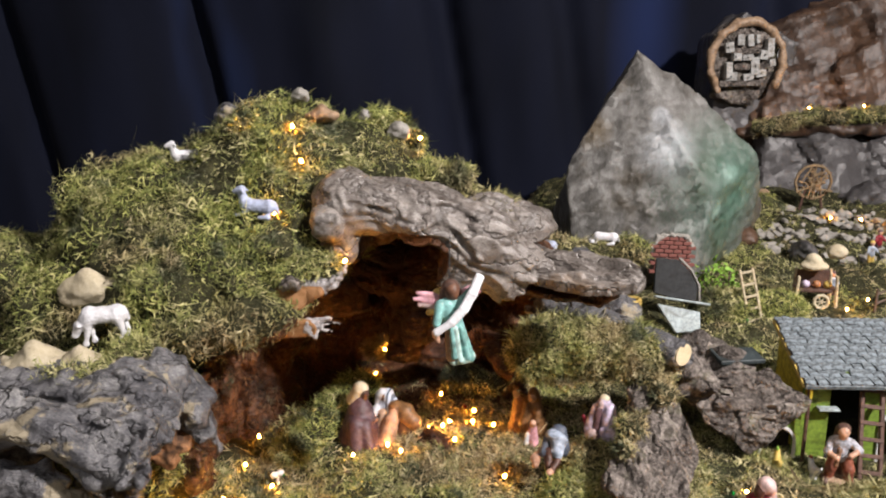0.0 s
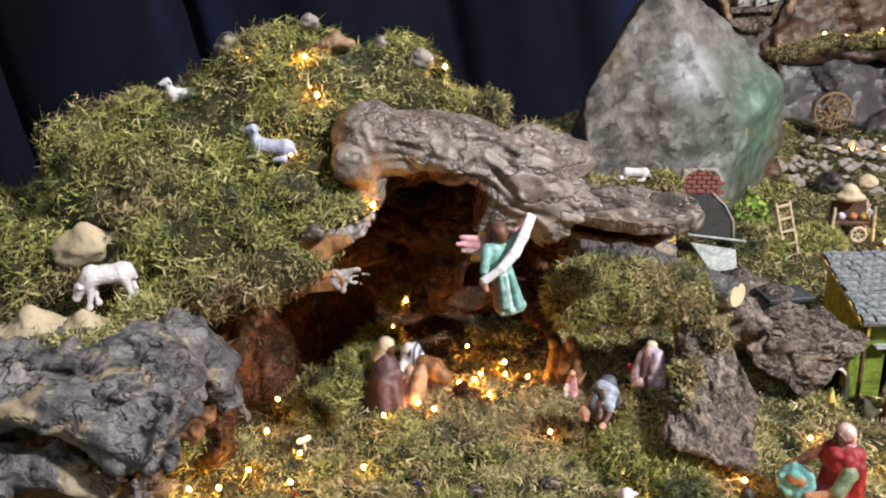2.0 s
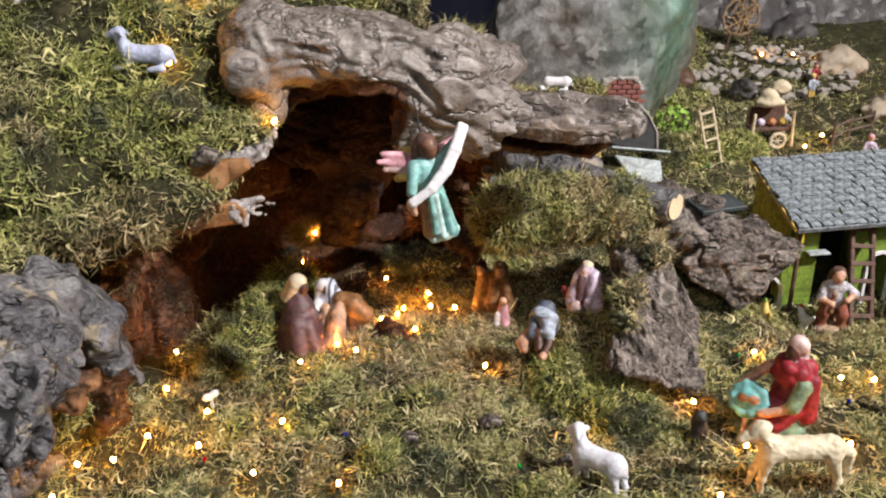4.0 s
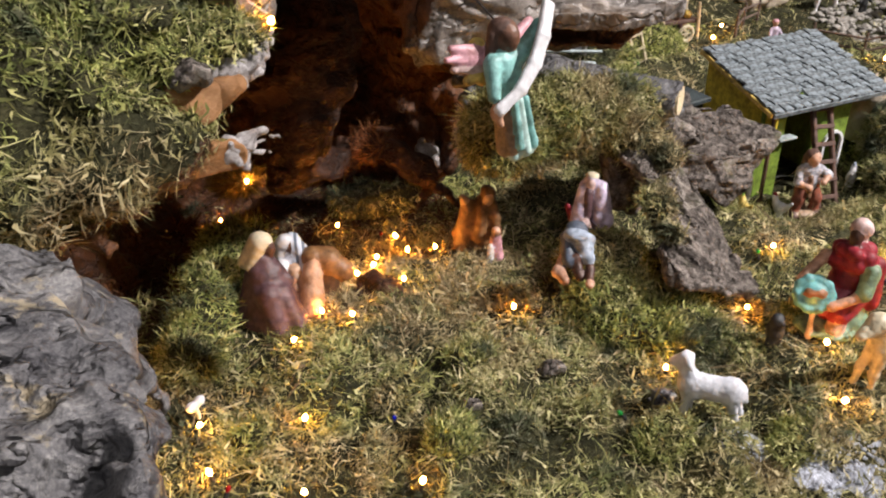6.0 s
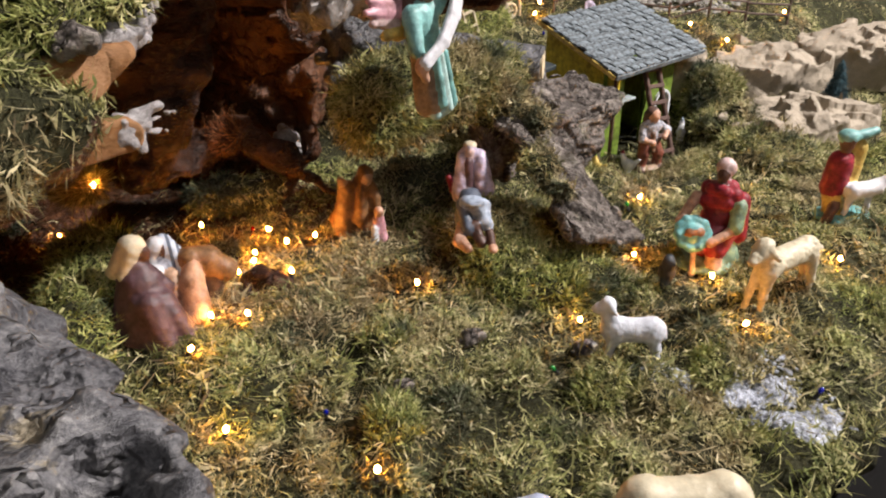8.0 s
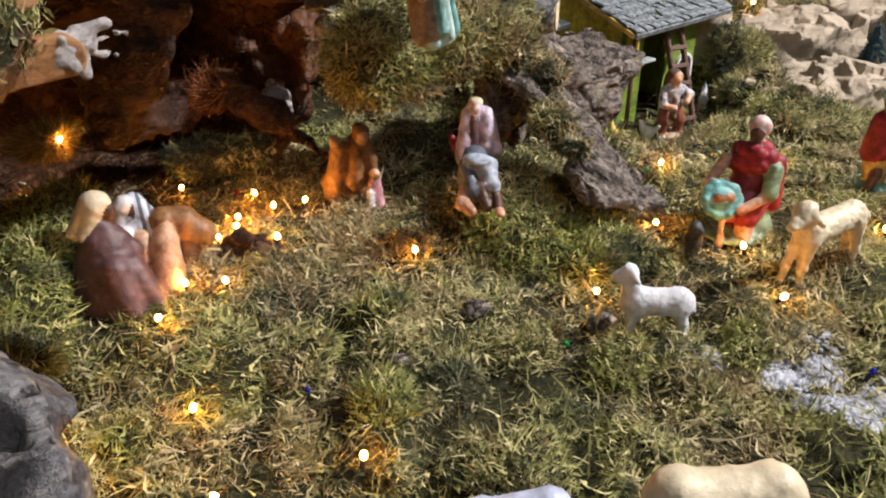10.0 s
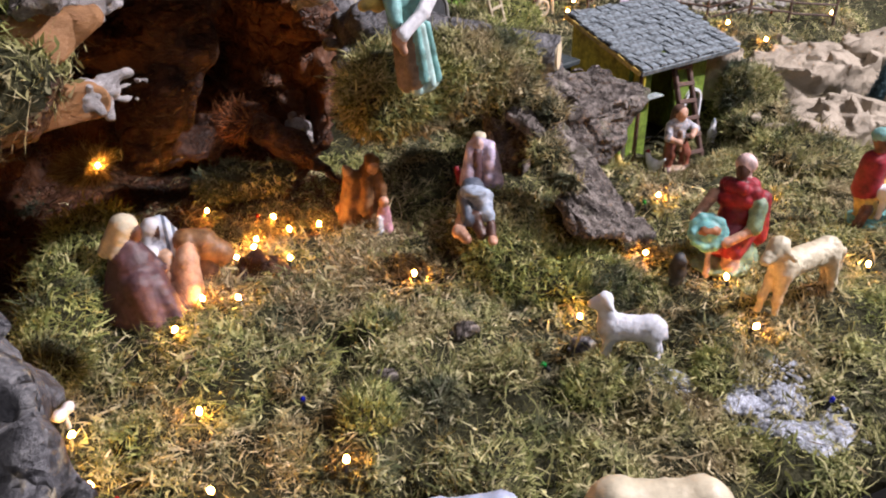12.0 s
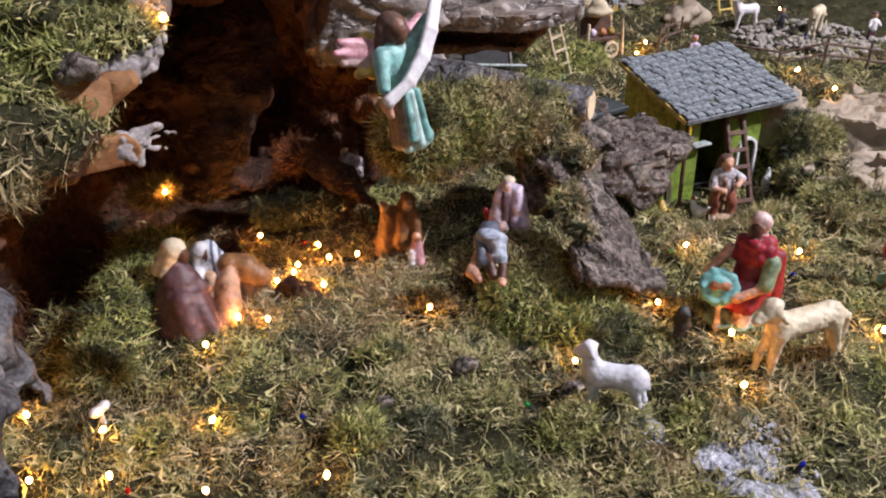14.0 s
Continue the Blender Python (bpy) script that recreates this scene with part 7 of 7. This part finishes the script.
solid("moss_strands", strands("moss_strands", tufted(p, n, 0.020, 30, 17), n, 0.0112, 0.00048, M_HILLMOSS, 0.70, 9, 0.9, 30), "stringy green moss threads hanging over the hill", "moss", kind="stuff")
p, n = scatter(hill.data, 22000, 21, lambda mid, nor: np.where((union(CAVE, mid, 0.05) < 0.014) & (mid[:, 2] < 0.96) & (mid[:, 0] < 0.12), 1.0, 0.0) * np.clip(0.6 + 1.4 * vnoise(mid, 24, 3), 0, 2))
solid("cave_fibres", strands("cave_fibres", p, n, 0.013, 0.0005, M_RUSTMOSS, 0.75, 22, 0.7, 26), "rusty brown dry fibres on the cave's walls", "moss", kind="stuff")
p, n = scatter(ground.data, 15000, 23, lambda mid, nor: np.where((mid[:, 0] > -0.32) & (mid[:, 0] < 0.14) & (mid[:, 1] > 1.13) & (mid[:, 1] < 1.42), 1.0, 0.0) * np.clip(0.6 + 1.2 * vnoise(mid, 24, 3), 0, 2))
solid("cave_fibres", strands("cave_fibres", tufted(p, n, 0.010, 40, 29), n, 0.013, 0.0005, M_RUSTMOSS, 0.75, 24, 0.7, 26), "rusty brown dry fibres on the cave's floor", "moss", kind="stuff")
p, n = scatter(ground.data, 14000, 25, lambda mid, nor: np.exp(-((mid[:, 0] - 0.05) / 0.13) ** 2 - ((mid[:, 1] - 1.05) / 0.09) ** 2) * np.clip(0.5 + 1.5 * vnoise(mid, 34, 5), 0, 2))
solid("straw", strands("straw", tufted(p, n, 0.008, 40, 27), n, 0.017, 0.0005, M_HAY, 0.8, 26, 0.5, 24), "loose pale straw on the floor before the cave", "straw", kind="stuff")


p, n = scatter(ground.data, 420, 15, lambda mid, nor: np.where((mid[:, 1] < 1.1) & (mid[:, 0] > -0.32) & (mid[:, 0] < 0.75), 1.0, 0.0))
solid("straw_stalks", strands("straw_stalks", p + np.array([0, 0, 0.006]), n, 0.030, 0.0008, M_HAY, 0.9, 16, 0.25), "dry straw stalks strewn over the moss", "straw", kind="stuff")


def moss_clump(name, prims, count, material, label, category, seed, length=0.013, lie=0.58, rough=0.006, soil=None):
    """A cushion of moss: a dark lumpy core with sprigs all over it."""
    joints = []
    for a, b in zip(prims, prims[1:]):
        if a[0] == b[0] == "e":
            joints.append(cap(a[1], b[1], min(a[2]) * 0.7, min(b[2]) * 0.7))
    me = sculpt(name, prims + joints, [soil or M_SOIL], 0.006, 0.015, rough, 40, octaves=2)
    ob = thing(name, Matrix(), label, category)
    part("core", me, None, ob)
    count = int(count * 1.45)
    q, nn = scatter(me, count, seed, lambda mid, nor: np.clip(0.8 + 0.9 * vnoise(mid, 45, seed), 0.1, 2) * np.where(nor[:, 2] < -0.6, 0.3, 1.0))
    half = count // 6
    part("fronds", sprigs("fronds", q[:half], nn[:half], length, 0.0042, material, lie, seed + 1, 3, width=0.0006), None, ob)
    part("threads", strands("threads", q[half:], nn[half:], length * 1.05, 0.00048, material, lie, seed + 2), None, ob)
    return ob


moss_clump("moss_bush", [ell((0.155, 1.065, 0.955), (0.062, 0.045, 0.048)), ell((0.215, 1.05, 0.962), (0.052, 0.045, 0.042))], 9000, M_MOSS, "hanging cushion of olive moss under the driftwood", "moss", 31, 0.016)
moss_clump("moss_bush", [ell((0.270, 1.035, 0.960), (0.050, 0.038, 0.040)), ell((0.292, 1.035, 0.930), (0.034, 0.028, 0.034))], 6000, M_MOSS, "olive moss cushion over the log", "moss", 33, 0.015)
moss_clump("moss_bush", [ell((0.53, 1.37, 0.90), (0.055, 0.04, 0.045)), ell((0.63, 1.375, 0.90), (0.05, 0.035, 0.035))], 5200, M_HILLMOSS, "bright green moss bank around the ladder", "moss", 35, 0.014)
moss_clump("bush", [ell((0.752, 1.005, 0.838), (0.045, 0.036, 0.040))], 5200, M_DARKMOSS, "round dark green bush beside the house", "bush", 37, 0.012, 0.3)
moss_clump("moss_bush", [ell((0.205, 1.34, 1.03), (0.04, 0.035, 0.03)), ell((0.335, 1.35, 1.03), (0.035, 0.03, 0.028))], 3200, M_HILLMOSS, "green moss on top of the grey rock", "moss", 39, 0.013)
moss_clump("moss_bush", [ell((0.052, 1.215, 0.832), (0.05, 0.025, 0.018)), ell((0.02, 1.235, 0.838), (0.03, 0.02, 0.018))], 1800, M_DARKMOSS, "grey-green moss cushion in the cave", "moss", 41, 0.012)
moss_clump("moss_bush", [cap((-0.235, 1.02, 0.815), (-0.175, 1.12, 0.835), 0.022, 0.03), ell((-0.15, 1.15, 0.845), (0.04, 0.03, 0.035))], 4600, M_HILLMOSS, "tall green moss cushion behind the kneeling figures", "moss", 43, 0.017)
moss_clump("moss_bush", [ell((0.298, 0.985, 0.920), (0.016, 0.024, 0.009)), ell((0.243, 0.930, 0.902), (0.012, 0.024, 0.008)), ell((0.222, 0.892, 0.888), (0.010, 0.020, 0.007))], 1300, M_MOSS, "thin olive moss growing on the bark strip", "moss", 45, 0.012)
moss_clump("moss_bush", [ell((0.170, 0.89, 0.808), (0.055, 0.055, 0.034)), ell((0.20, 0.955, 0.82), (0.045, 0.045, 0.038)), ell((0.20, 0.84, 0.810), (0.05, 0.04, 0.026))], 9000, M_HILLMOSS, "green moss bank under the bark strip", "moss", 47, 0.013, 0.5)
moss_clump("moss_bush", [cap((0.88, 2.17, 1.155), (1.02, 2.15, 1.185), 0.018, 0.018), cap((1.02, 2.15, 1.185), (1.3, 2.12, 1.195), 0.018, 0.02)], 3800, M_MOSS, "moss strewn along the ledge", "moss", 49, 0.016)
moss_clump("moss_bush", [ell((0.80, 1.93, 0.98), (0.06, 0.05, 0.03)), ell((0.72, 1.82, 0.965), (0.07, 0.05, 0.03))], 3000, M_HILLMOSS, "green moss at the foot of the tall rock", "moss", 51, 0.016)
moss_clump("moss_bush", [ell((0.70, 0.94, 0.815), (0.05, 0.05, 0.025)), ell((0.66, 0.86, 0.812), (0.07, 0.06, 0.02))], 5200, M_MOSS, "olive moss bank beside the paper rocks", "moss", 53, 0.014, 0.5)
moss_clump("moss_bush", [ell((-0.41, 0.775, 1.045), (0.045, 0.024, 0.018)), ell((-0.365, 0.835, 1.055), (0.03, 0.025, 0.016))], 2600, M_HILLMOSS, "green moss on top of the stump", "moss", 55, 0.014)
moss_clump("moss_bush", [ell((-0.205, 0.935, 1.118), (0.034, 0.022, 0.014)), ell((-0.165, 0.945, 1.128), (0.024, 0.020, 0.012))], 1900, M_HILLMOSS, "green moss hanging over the cut branch", "moss", 59, 0.012)
moss_clump("moss_bush", [ell((0.05, 1.04, 1.182), (0.045, 0.03, 0.016)), ell((-0.01, 1.05, 1.225), (0.045, 0.03, 0.018))], 3200, M_HILLMOSS, "green moss growing on the driftwood", "moss", 57, 0.014)

for k, (x, y, r) in enumerate(((-0.017, 0.798, 0.026), (-0.077, 0.895, 0.022), (-0.001, 0.894, 0.020), (-0.048, 0.706, 0.030), (0.080, 0.730, 0.022), (-0.200, 0.905, 0.020), (0.059, 0.782, 0.018), (-0.070, 0.812, 0.024), (-0.078, 0.973, 0.018), (0.103, 0.678, 0.022), (0.233, 0.788, 0.024), (0.161, 0.667, 0.020))):
    z = on_ground(x, y)
    moss_clump("moss_cushion", [ell((x, y, z), (r, r * 0.85, r * 0.42)), ell((x + r * 0.7, y + r * 0.4, z), (r * 0.7, r * 0.6, r * 0.34))], 900, M_HILLMOSS if k % 3 else M_MOSS, "small green moss cushion on the ground", "moss", 71 + k, 0.012, 0.6)


def tuft(name, c, radii, count, length, label, seed):
    """A dome of dry grass."""
    r = np.random.default_rng(seed)
    d = r.normal(0, 1, (count, 3))
    d /= np.linalg.norm(d, axis=1)[:, None]
    q = np.array(c) + d * np.array(radii) * r.uniform(0.3, 1.0, count)[:, None]
    solid(name, fibres(name, q, d, length, 0.0004, M_HAY, 0.25, seed), label, "grass", kind="stuff")


tuft("grass_tuft", (-0.118, 1.238, 0.892), (0.030, 0.018, 0.018), 4200, 0.015, "dome of golden dry grass inside the cave", 13)
fairy_light(-0.108, 1.226, 0.893, label="small warm-white fairy light inside the dry grass")
q = np.random.default_rng(51)
d = q.normal(0, 1, (900, 3))
d[:, 1] = -np.abs(d[:, 1])
d /= np.linalg.norm(d, axis=1)[:, None]
solid("root_fibres", fibres("root_fibres", np.array((0.052, 1.238, 0.900)) + d * np.array((0.030, 0.024, 0.024)), d, 0.009, 0.0004, M_ORANGEFIBRE, 0.97, 51, 1.6), "rust-orange dry fibres on the root in the cave", "moss", kind="stuff")
